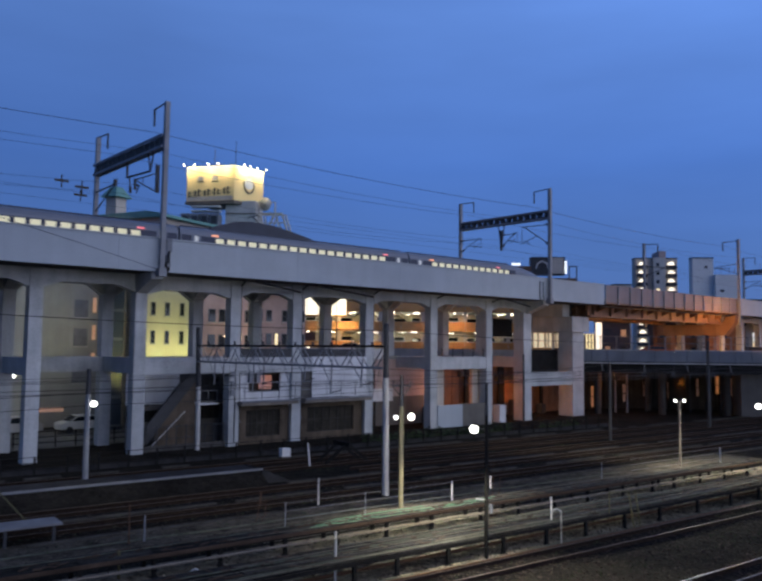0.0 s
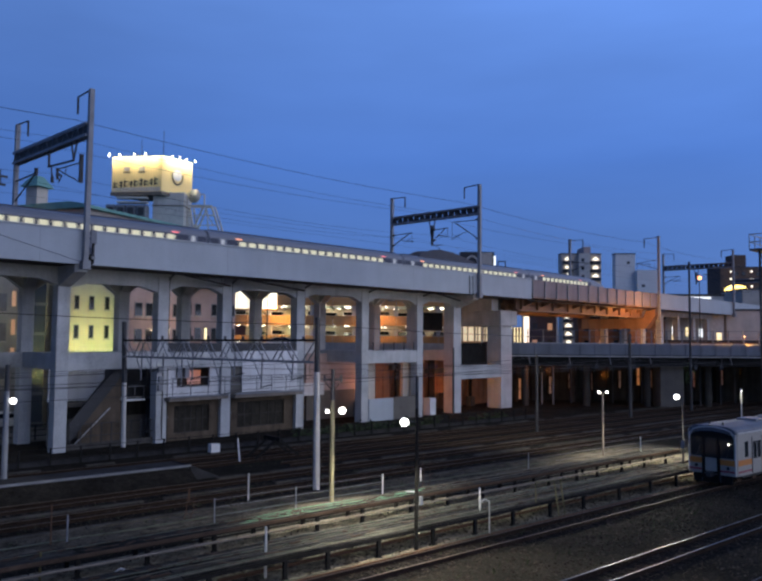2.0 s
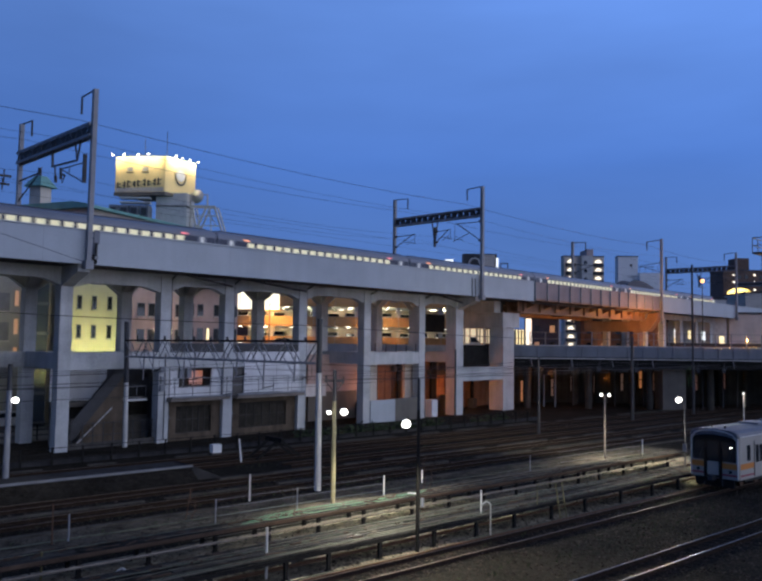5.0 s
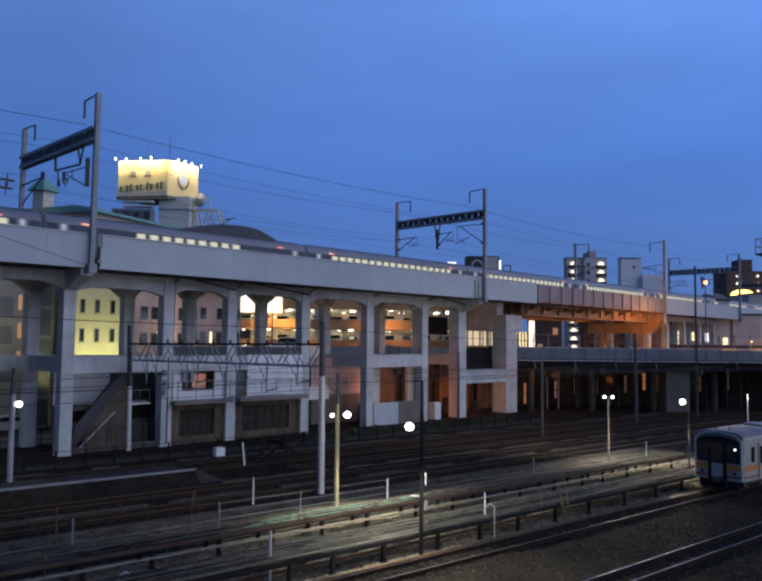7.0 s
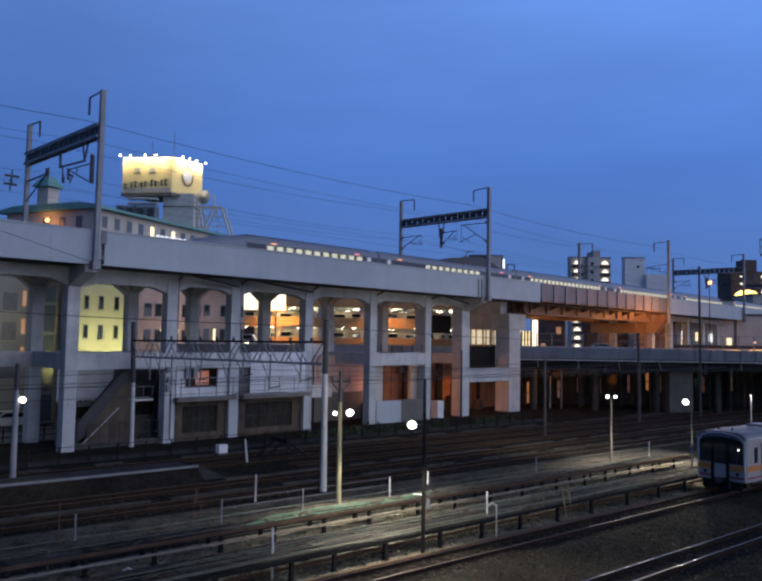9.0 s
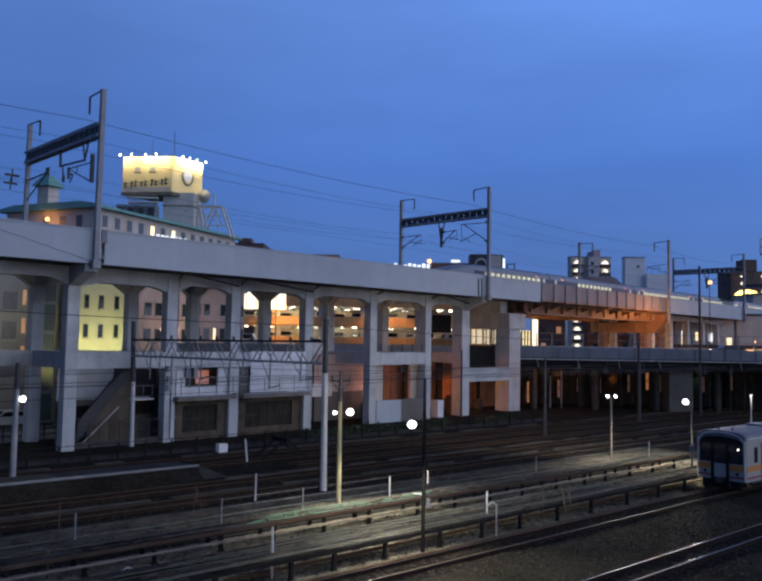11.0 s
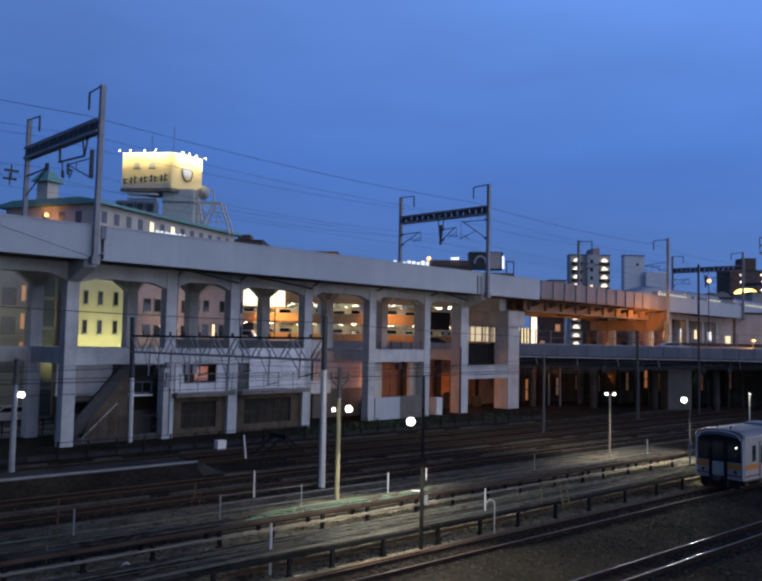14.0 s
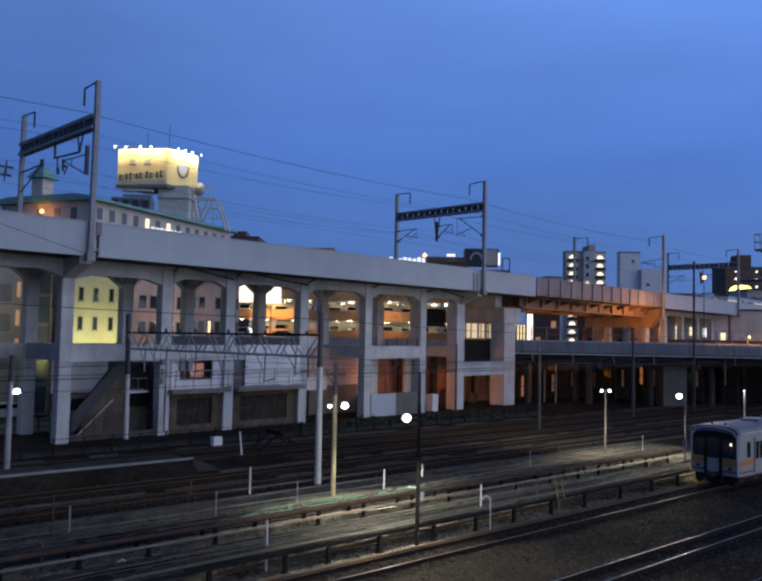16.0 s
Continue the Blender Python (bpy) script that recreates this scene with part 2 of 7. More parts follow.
L_SOD = glow("sodium_lamp", (1.0, 0.42, 0.12), 3.5)
L_BULB = glow("sign_bulb", (1.0, 0.93, 0.70), 9)
L_BALC = glow("balcony_lamp", (1.0, 0.88, 0.70), 1.8)
L_SHOP = glow("lit_shop_sign", (0.9, 0.95, 1.0), 1.3)
L_YSIGN = glow("yellow_lit_sign", (1.0, 0.72, 0.16), 4)

# ---- building blocks ----
BASES = {}


def thing(name, label, category, at=(0, 0, 0), group="", kind=""):
    ob = new(name)
    ob.location = at
    ob.empty_display_size = 0.2
    BASES[ob.name] = Vector(at)
    return tagged(ob, label, category, group, kind)


def part(name, bm, material, parent=None, label="", smooth=False, local=False):
    """Link a bmesh, drawn in world coordinates, as one mesh under its thing."""
    me = bpy.data.meshes.new(name)
    if parent is not None and not local:
        bmesh.ops.translate(bm, verts=bm.verts, vec=-BASES[parent.name])
    bmesh.ops.recalc_face_normals(bm, faces=bm.faces)
    if smooth:
        for f in bm.faces:
            f.smooth = True
    bm.to_mesh(me)
    bm.free()
    me.materials.append(material)
    ob = new(name, me)
    if parent is not None:
        ob.parent = parent
        BASES[ob.name] = BASES.get(parent.name, Vector()) if not local else Vector()
    if label:
        ob["label"] = label
    return ob


def nb():
    return bmesh.new()


def hexa(bm, pts):
    v = [bm.verts.new(p) for p in pts]
    for f in ((0, 3, 2, 1), (4, 5, 6, 7), (0, 1, 5, 4), (1, 2, 6, 5), (2, 3, 7, 6), (3, 0, 4, 7)):
        bm.faces.new([v[i] for i in f])
    return bm


def box(bm, x0, y0, z0, x1, y1, z1, m=None):
    p = [Vector(q) for q in ((x0, y0, z0), (x1, y0, z0), (x1, y1, z0), (x0, y1, z0), (x0, y0, z1), (x1, y0, z1), (x1, y1, z1), (x0, y1, z1))]
    return hexa(bm, [m @ q for q in p] if m else p)


def rod(bm, a, b, r, n=8, r2=None):
    a, b = Vector(a), Vector(b)
    d = (b - a).normalized()
    u = d.cross(Vector((0, 0, 1)) if abs(d.z) < 0.95 else Vector((1, 0, 0))).normalized()
    w = d.cross(u)
    r2 = r if r2 is None else r2
    ra = [bm.verts.new(a + (u * math.cos(k * math.tau / n) + w * math.sin(k * math.tau / n)) * r) for k in range(n)]
    rb = [bm.verts.new(b + (u * math.cos(k * math.tau / n) + w * math.sin(k * math.tau / n)) * r2) for k in range(n)]
    for k in range(n):
        bm.faces.new((ra[k], ra[(k + 1) % n], rb[(k + 1) % n], rb[k]))
    bm.faces.new(ra[::-1])
    bm.faces.new(rb)
    return bm


def beam(bm, a, b, w, h):
    """A rectangular bar from a to b, w wide and h high."""
    a, b = Vector(a), Vector(b)
    d = (b - a).normalized()
    u = d.cross(Vector((0, 0, 1)) if abs(d.z) < 0.95 else Vector((0, 1, 0))).normalized() * w / 2
    t = u.cross(d).normalized() * h / 2
    return hexa(bm, [a - u - t, a + u - t, b + u - t, b - u - t, a - u + t, a + u + t, b + u + t, b - u + t])


def prism(bm, pts, fn, d0, d1):
    """Extrude a polygon (pairs) from d0 to d1; fn(p, q, d) gives the place."""
    a = [bm.verts.new(fn(p, q, d0)) for p, q in pts]
    b = [bm.verts.new(fn(p, q, d1)) for p, q in pts]
    bm.faces.new(a[::-1])
    bm.faces.new(b)
    for k in range(len(pts)):
        j = (k + 1) % len(pts)
        bm.faces.new((a[k], a[j], b[j], b[k]))
    return bm


# The viaduct bends gently: s metres along it, o metres in from its near face.
RAD = 3356.0
FACE_Y = 54.15


def via(s, o, z=0.0):
    th = s / RAD
    return Vector((math.sin(th) * (RAD - o), FACE_Y + RAD - (RAD - o) * math.cos(th), z))


def vbox(bm, s0, s1, o0, o1, z0, z1):
    n = max(1, int(abs(s1 - s0) / 30))
    for k in range(n):
        a, b = s0 + (s1 - s0) * k / n, s0 + (s1 - s0) * (k + 1) / n
        hexa(bm, [via(a, o0, z0), via(b, o0, z0), via(b, o1, z0), via(a, o1, z0), via(a, o0, z1), via(b, o0, z1), via(b, o1, z1), via(a, o1, z1)])
    return bm


# The yard tracks run four degrees off the viaduct: u along, v across.
YAW = radians(-3.8)


def yard(u, v, z=0.0):
    return Vector((u * math.cos(YAW) - v * math.sin(YAW), u * math.sin(YAW) + v * math.cos(YAW), z))


def ybox(bm, u0, u1, v0, v1, z0, z1):
    return hexa(bm, [yard(u0, v0, z0), yard(u1, v0, z0), yard(u1, v1, z0), yard(u0, v1, z0), yard(u0, v0, z1), yard(u1, v0, z1), yard(u1, v1, z1), yard(u0, v1, z1)])


# The town behind stands square to a heading of 44.6 degrees: a across, d along it.
HEAD = radians(44.592)


def town(a, d, z=0.0):
    return Vector((a * math.cos(HEAD) + d * math.sin(HEAD), -a * math.sin(HEAD) + d * math.cos(HEAD), z))


def tbox(bm, a0, a1, d0, d1, z0, z1):
    return hexa(bm, [town(a0, d0, z0), town(a1, d0, z0), town(a1, d1, z0), town(a0, d1, z0), town(a0, d0, z1), town(a1, d0, z1), town(a1, d1, z1), town(a0, d1, z1)])


# ---- ground ----
g = nb()
g.faces.new([g.verts.new(p) for p in ((-2500, -600, 0), (3500, -600, 0), (3500, 4000, 0), (-2500, 4000, 0))])
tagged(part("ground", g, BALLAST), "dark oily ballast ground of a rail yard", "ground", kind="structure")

# ---- elevated railway viaduct ----
COLS = [-7.4, 0.6, 8.6, 16.6, 24.28, 32.5, 38.7, 47.05, 55.7, 64.3, 71.0]
NEAR, FAR_O, HALF = 3.4, 10.0, 0.47
DECK_Z0, DECK_Z1, TOP_Z = 13.7, 14.0, 16.1


def haunched(p0, p1, zt, zm, zl, reach):
    k = reach * 0.82
    return [(p0, zt), (p0, zl), (p0 + k, zm - 0.06), (p0 + reach, zm), (p1 - reach, zm), (p1 - k, zm - 0.06), (p1, zl), (p1, zt)]


def frame_viaduct(label, s0, s1, cols, wide=13.3):
    t = thing("viaduct", label, "viaduct", via((s0 + s1) / 2, 6, 0), kind="structure")
    part("deck", vbox(nb(), s0, s1, 0.02, wide, DECK_Z0, DECK_Z1), CONC_DK, t, "dark concrete deck slab")
    cuts = []
    s = s0
    while s < s1 - 0.5:
        e = min(s + 11.6, s1)
        cuts.append((s, e))
        s = e
    for a, b in cuts:
        bm = vbox(nb(), a + 0.005, b - 0.005, 0.0, 0.26, DECK_Z0 - 0.02, TOP_Z)
        vbox(bm, a + 0.005, b - 0.005, -0.06, 0.32, TOP_Z, TOP_Z + 0.10)
        part("parapet", bm, CONC, t)
    part("parapet", vbox(nb(), s0, s1, wide - 0.26, wide, DECK_Z0 - 0.02, TOP_Z), CONC, t)
    for k, s in enumerate(cols):
        for o in (NEAR, FAR_O):
            w, d = (0.70, 1.0) if (s, o) == (71.0, NEAR) else (HALF, HALF)
            part("column", vbox(nb(), s - w, s + w, o - HALF, o + d, 0, 13.68), CONC_IN, t)
        bm = prism(nb(), haunched(NEAR + HALF, FAR_O - HALF, DECK_Z0 - 0.03, 13.25, 12.45, 1.2), lambda p, q, d, s=s: via(s + d, p, q), -0.42, 0.42)
        if min(abs(s - m) for m in (24.28, 71.0)) < 0.5:
            prism(bm, [(0.3, DECK_Z0 - 0.03), (0.3, 13.15), (NEAR - HALF, 12.2), (NEAR - HALF, DECK_Z0 - 0.03)], lambda p, q, d, s=s: via(s + d, p, q), -0.45, 0.45)
        part("cross_beam", bm, CONC_IN, t)
        part("tie_beam", vbox(nb(), s - 0.36, s + 0.36, NEAR + HALF, FAR_O - HALF, 6.05, 7.28), CONC_IN, t)
        if k + 1 < len(cols):
            e = cols[k + 1]
            for o in (NEAR, FAR_O):
                part("edge_beam", prism(nb(), haunched(s + HALF, e - HALF, DECK_Z0 - 0.03, 12.78 if o == NEAR else 13.2, 12.3 if s1 < 100 else 12.5, min(1.4, (e - s) * 0.2) if s1 < 100 else 0.5), lambda p, q, d: via(p, d, q), o - 0.36, o + 0.36), CONC_IN, t)
    return t


left_via = frame_viaduct("grey concrete railway viaduct section on tall square columns", -60, 24.55, [-55.5, -47.5, -39.5, -31.5, -23.5, -15.4] + COLS[:5])
main_via = frame_viaduct("grey weathered concrete viaduct section on tall square columns", 25.0, 82.3, COLS[5:])
# storey beams that carry the rooms under the deck
for a, b in ((24.28, 32.5), (32.5, 38.7), (38.7, 47.05), (55.7, 64.3)):
    part("storey_beam", vbox(nb(), a + HALF, b - HALF, NEAR - 0.40, NEAR + 0.34, 6.0, 7.3), CONC_IN, main_via)
for o in (NEAR, FAR_O):
    part("edge_beam", prism(nb(), haunched(24.28 + HALF, 32.5 - HALF, DECK_Z0 - 0.03, 12.55 if o == NEAR else 13.1, 12.15, 1.5), lambda p, q, d: via(p, d, q), o - 0.36, o + 0.36), CONC_IN, main_via)
for a, b in zip(COLS[3:-1], COLS[4:]):
    part("storey_beam", vbox(nb(), a + HALF, b - HALF, FAR_O - 0.34, FAR_O + 0.34, 6.05, 7.25), CONC_IN, main_via)
# end of the section: a wide wall pier with its cap
pier = thing("bridge_pier", "massive square concrete pier with a deep cap under the viaduct end", "pier", via(79.4, 6, 0), kind="structure")
part("shaft", vbox(nb(), 79.95, 82.3, 3.0, 5.1, 0, 10.32), CONC_IN, pier)
part("cap", vbox(nb(), 79.3, 82.9, 2.6, 9.0, 10.32, 12.2), CONC_IN, pier)
part("bearing_wall", vbox(nb(), 78.2, 79.6, 3.2, 8.8, 12.18, 13.66), CONC_IN, pier)
# Kept dark to stand for the shaded opening between wall and girder.
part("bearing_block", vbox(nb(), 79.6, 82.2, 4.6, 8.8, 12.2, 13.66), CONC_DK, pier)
part("lower_beam", vbox(nb(), 71.7, 79.95, 3.05, 3.85, 3.87, 5.45), CONC_IN, pier)

# ---- steel girder span ----
PANEL_M = mat("mauve_grey_panel_paint", (0.19, 0.165, 0.18), 0.6, 0.1, var=0.25, scale=0.5, fine=12, streak=0.6)
span = thing("girder_bridge", "brown steel plate girder span carrying the railway over the road", "bridge", via(101, 6, 0), kind="structure")
S0, S1 = 82.5, 119.5
part("girder", vbox(nb(), S0, S1, 2.5, 2.8, 12.45, 13.95), GIRDER, span)
bm = vbox(nb(), S0, S1, 2.1, 3.2, 12.25, 12.45)
vbox(bm, S0, S1, 0.0, 3.2, 13.8, 14.02)
part("flange", bm, GIRDER, span)
part("girder", vbox(nb(), S0, S1, 12.3, 12.6, 12.3, 13.95), GIRDER, span)
part("girder", vbox(nb(), S0, S1, 4.2, 4.5, 12.3, 13.95), GIRDER, span)
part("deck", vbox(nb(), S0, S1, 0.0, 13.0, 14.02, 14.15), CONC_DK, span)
n = 13
for k in range(n):
    a, b = S0 + (S1 - S0) * k / n, S0 + (S1 - S0) * (k + 1) / n
    part("side_panel", vbox(nb(), a + 0.05, b - 0.05, 0.0, 0.06, 14.0, 16.0), PANEL_M, span)
    part("panel_post", vbox(nb(), a - 0.07, a + 0.07, -0.14, 0.0, 13.8, 16.1), STEEL_G, span)
part("top_rail", vbox(nb(), S0, S1, -0.06, 0.10, 16.0, 16.12), PANEL_M, span)
part("side_panel", vbox(nb(), S0, S1, 12.9, 12.96, 14.0, 16.0), GIRDER, span)
for k in range(10):
    s = S0 + 1 + k * 3.9
    part("stiffener", vbox(nb(), s - 0.03, s + 0.03, 2.2, 2.5, 12.45, 13.8), GIRDER, span)
    if k % 3 == 0:
        part("cross_frame", vbox(nb(), s - 0.1, s + 0.1, 2.8, 12.3, 12.6, 13.2), GIRDER, span)

for k in range(9):
    s = S0 + 2.0 + k * 4.1
    part("bracket", prism(nb(), [(0.15, 13.8), (2.5, 13.8), (2.5, 12.9)], lambda p, q, d, s=s: via(s + d, p, q), -0.05, 0.05), GIRDER, span)
part("service_pipe", rod(nb(), via(S0, 0.8, 13.5), via(S1, 0.8, 13.5), 0.10, 8), STEEL_D, span)
# ---- viaduct beyond the span ----
far_cols = [121.0, 128.2, 135.4, 142.6, 149.8, 157.0, 164.2, 171.4, 178.6, 185.8, 193.0, 200.2]
far_via = frame_viaduct("distant concrete railway viaduct section with haunched bays", 119.7, 300, far_cols)
# The bent takes the girder brown to deepen the orange light falling on it.
pier2 = thing("bridge_pier", "bridge bent with a flared head, coloured brown to deepen its orange light", "pier", via(120.5, 6, 0), kind="structure")
part("cap_beam", prism(nb(), [(0.1, 13.6), (0.1, 12.7), (1.3, 11.0), (1.8, 10.5), (13.0, 10.5), (13.0, 12.2), (2.2, 12.2), (1.6, 13.6)], lambda p, q, d: via(118.8 + d, p, q), 0, 1.6), GIRDER, pier2, "brown cap beam with a flared end")
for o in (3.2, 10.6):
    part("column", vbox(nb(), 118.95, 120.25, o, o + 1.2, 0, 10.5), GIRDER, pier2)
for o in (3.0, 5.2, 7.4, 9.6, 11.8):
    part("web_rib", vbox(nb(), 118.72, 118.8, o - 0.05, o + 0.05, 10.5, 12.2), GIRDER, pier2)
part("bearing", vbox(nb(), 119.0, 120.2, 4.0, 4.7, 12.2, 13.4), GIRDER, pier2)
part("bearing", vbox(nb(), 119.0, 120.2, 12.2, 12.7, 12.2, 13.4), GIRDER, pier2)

# ---- overhead line portals on the viaduct ----


def portal(s, o0=-0.32, o1=13.4, z0=13.3, beam_z=23.0, arms=True, lean=0.0):
    t = thing("catenary_portal", "grey steel catenary portal with a lattice cross beam on the viaduct", "catenary mast", via(s, 0, z0), "portals on the viaduct")
    for o in (o0, o1):
        bm = nb()
        a, b = via(s, o, z0), via(s + lean, o, 26.4)
        beam(bm, a, b, 0.34, 0.34)
        beam(bm, a - Vector((0, 0, 0)), a + Vector((0, 0, 0.6)), 0.6, 0.6)
        part("mast", bm, STEEL_G, t)
        d = 1 if o == o0 else -1
        bm = nb()
        top = b
        tip = via(s + lean, o + d * 2.2, 26.3)
        rod(bm, top, tip, 0.06, 6)
        rod(bm, tip, tip - Vector((0, 0, 1.3)), 0.08, 6)
        part("feeder_arm", bm, STEEL_D, t)
    bm = nb()
    for zz in (beam_z, beam_z + 0.85):
        for sh in (-0.25, 0.25):
            beam(bm, via(s + sh, o0, zz), via(s + sh, o1, zz), 0.12, 0.20)
    part("chord", bm, STEEL_G, t)
    n = 15
    bm = nb()
    for k in range(n):
        a, b = o0 + (o1 - o0) * k / n, o0 + (o1 - o0) * (k + 1) / n
        for sh in (-0.25, 0.25):
            z = (beam_z, beam_z + 0.85) if k % 2 else (beam_z + 0.85, beam_z)
            beam(bm, via(s + sh, a, z[0]), via(s + sh, b, z[1]), 0.05, 0.09)
        beam(bm, via(s - 0.25, a, beam_z), via(s + 0.25, b, beam_z), 0.04, 0.06)
        vbox(bm, s - 0.02, s + 0.02, a + 0.06, b - 0.06, beam_z, beam_z + 0.85)
    part("lattice", bm, STEEL_D, t)
    def cantilever(mast_o, d, low, high, reach):
        """Hinged bracket: stay, slanting tube, registration arm and insulators."""
        tip = mast_o + d * reach
        bm = nb()
        rod(bm, via(s, mast_o, high), via(s, tip, high + 0.1), 0.05, 6)
        rod(bm, via(s, mast_o, low), via(s, tip - d * 0.3, high + 0.1), 0.055, 6)
        rod(bm, via(s, mast_o + d * reach * 0.45, (low + high) / 2), via(s, tip + d * 0.2, low + 0.35), 0.04, 6)
        rod(bm, via(s, tip - d * 0.2, low + 0.9), via(s, tip - d * 1.3, low + 0.25), 0.03, 6)
        rod(bm, via(s, tip, high + 0.1), via(s, tip, low + 0.4), 0.03, 6)
        part("cantilever", bm, STEEL_D, t)
        for z, q in ((high, 0.35), (low + 0.1, 0.35)):
            part("insulator", rod(nb(), via(s, mast_o + d * 0.15, z), via(s, mast_o + d * (0.15 + q), z + 0.08), 0.12, 8), STEEL_D, t)

    if arms == "frame":
        part("drop_post", beam(nb(), via(s, 6.64, beam_z), via(s, 6.55, 21.75), 0.15, 0.15), STEEL_D, t)
        for o in (2.6, 1.6):
            part("drop_post", beam(nb(), via(s, o, beam_z), via(s, 2.15, 21.55), 0.10, 0.10), STEEL_D, t)
        bm = nb()
        beam(bm, via(s, 6.7, 21.75), via(s, 2.1, 21.55), 0.12, 0.12)
        beam(bm, via(s, 6.1, 21.7), via(s, 5.9, 20.5), 0.09, 0.09)
        beam(bm, via(s, 4.9, 21.3), via(s, 0.9, 21.2), 0.07, 0.07)
        beam(bm, via(s, 4.7, 21.2), via(s, 1.1, 19.8), 0.07, 0.07)
        beam(bm, via(s, 5.0, 21.4), via(s, 4.9, 20.5), 0.16, 0.16)
        beam(bm, via(s, 4.7, 20.9), via(s, 4.2, 20.7), 0.12, 0.12)
        beam(bm, via(s, 4.2, 20.7), via(s, 4.7, 20.2), 0.07, 0.07)
        beam(bm, via(s, 3.4, 21.3), via(s, 3.5, 20.8), 0.05, 0.05)
        part("register_frame", bm, STEEL_D, t)
        part("insulator", rod(nb(), via(s, 5.9, 20.9), via(s, 5.85, 20.4), 0.13, 8), STEEL_D, t)
        part("mast_bracket", beam(nb(), via(s, 0.85, 19.7), via(s, 0.85, 21.8), 0.26, 0.20), STEEL_D, t)
        bm = nb()
        rod(bm, via(s, 13.2, 21.5), via(s, 9.0, 21.6), 0.07, 6)
        rod(bm, via(s, 13.3, 19.8), via(s, 9.1, 21.6), 0.06, 6)
        part("cantilever", bm, STEEL_D, t)
        part("insulator", rod(nb(), via(s, 9.0, 22.0), via(s, 9.1, 21.4), 0.16, 8), STEEL_D, t)
    elif arms:
        for o in (6.3, 7.2):
            part("drop_post", beam(nb(), via(s, o, beam_z), via(s, 6.75, 20.0), 0.10, 0.10), STEEL_D, t)
        part("drop_tie", beam(nb(), via(s, 6.75, 22.3), via(s, 6.75, 19.9), 0.24, 0.24), STEEL_D, t)
        cantilever(6.75, -1, 20.3, 21.7, 2.4)
        cantilever(o1, -1, 20.2, 21.6, 3.4)
        cantilever(o0, 1, 20.0, 22.3, 4.0)
    return t


portal(24.3, arms="frame", lean=0.08)
portal(70.9)
portal(154.5)
portal(198.0)
portal(-22.0)
for s, o in ((119.5, -0.3), (114.2, 12.6)):
    t = thing("catenary_mast", "single grey catenary mast with a feeder arm on the girder span", "catenary mast", via(s, o, 13.4), "masts on the span")
    part("mast", beam(nb(), via(s, o, 11.8), via(s, o, 25.4), 0.36, 0.36), STEEL_G, t)
    bm = nb()
    d = 1 if o < 5 else -1
    rod(bm, via(s, o, 25.2), via(s, o + d * 2.4, 25.1), 0.06, 6)
    rod(bm, via(s, o + d * 2.4, 25.1), via(s, o + d * 2.4, 23.7), 0.09, 6)
    part("feeder_arm", bm, STEEL_D, t)
    bm = nb()
    rod(bm, via(s, o, 20.0), via(s, o + d * 3.6, 21.2), 0.05, 6)
    rod(bm, via(s, o, 21.6), via(s, o + d * 3.6, 21.2), 0.05, 6)
    part("cantilever", bm, STEEL_D, t)


def loft(bm, rings, close=True):
    vs = [[bm.verts.new(p) for p in r] for r in rings]
    n = len(vs[0])
    for a, b in zip(vs, vs[1:]):
        for k in range(n):
            j = (k + 1) % n
            bm.faces.new((a[k], a[j], b[j], b[k]))
    if close:
        bm.faces.new(vs[0][::-1])
        bm.faces.new(vs[-1])
    return bm


def wire(name, pts, r=0.02, sag=0.0, label="dark overhead line wire", n=10):
    line = [Vector(pts[0])]
    for a, b in zip(pts, pts[1:]):
        a, b = Vector(a), Vector(b)
        line += [a.lerp(b, k / n) - Vector((0, 0, sag * 4 * k / n * (1 - k / n))) for k in range(1, n + 1)]
    d = (line[-1] - line[0]).normalized()
    u = d.cross(Vector((0, 0, 1))).normalized() * r
    up = Vector((0, 0, r))
    bm = loft(nb(), [[p - u, p - up, p + u, p + up] for p in line])
    return tagged(part(name, bm, WIRE), label, "wire", "overhead wires")


PS = [-70, -22, 24.4, 70.9, 119.5, 154.5, 198]
for o, z, sg, r in ((-0.3 + 2.4, 24.6, 0.5, 0.020), (11.2, 24.6, 0.5, 0.016), (4.8, 20.9, 0.9, 0.011), (9.1, 20.9, 0.9, 0.011), (4.8, 19.7, 0.0, 0.010), (9.1, 19.7, 0.0, 0.010), (0.1, 22.6, 0.6, 0.012)):
    wire("catenary_wire", [via(s, o, z) for s in PS], r, sg)

# down-pipe, cable box and joint gap by the near portal
t = thing("joint_cover", "dark grey steel cover over the deck joint beside the mast", "cover", via(25.0, -0.1, 13.8))
part("cover", vbox(nb(), 24.78, 25.2, -0.12, -0.01, 15.2, 16.2), STEEL_BL, t)
# Black strip drawn where the joint is an open, shaded gap.
part("joint_gap", vbox(nb(), 24.9, 25.08, -0.06, -0.01, 13.75, 15.2), STEEL_K, t, "black strip for the open deck joint")
part("hose", rod(nb(), via(24.98, -0.16, 15.25), via(24.9, -0.16, 14.3), 0.07, 8), STEEL_D, t)
part("clip", vbox(nb(), 24.84, 25.12, -0.14, -0.02, 14.1, 14.3), STEEL_G, t)

# ---- bullet train ----
RL = 14.5
CAR, TRACK_O = 25.0, 4.8


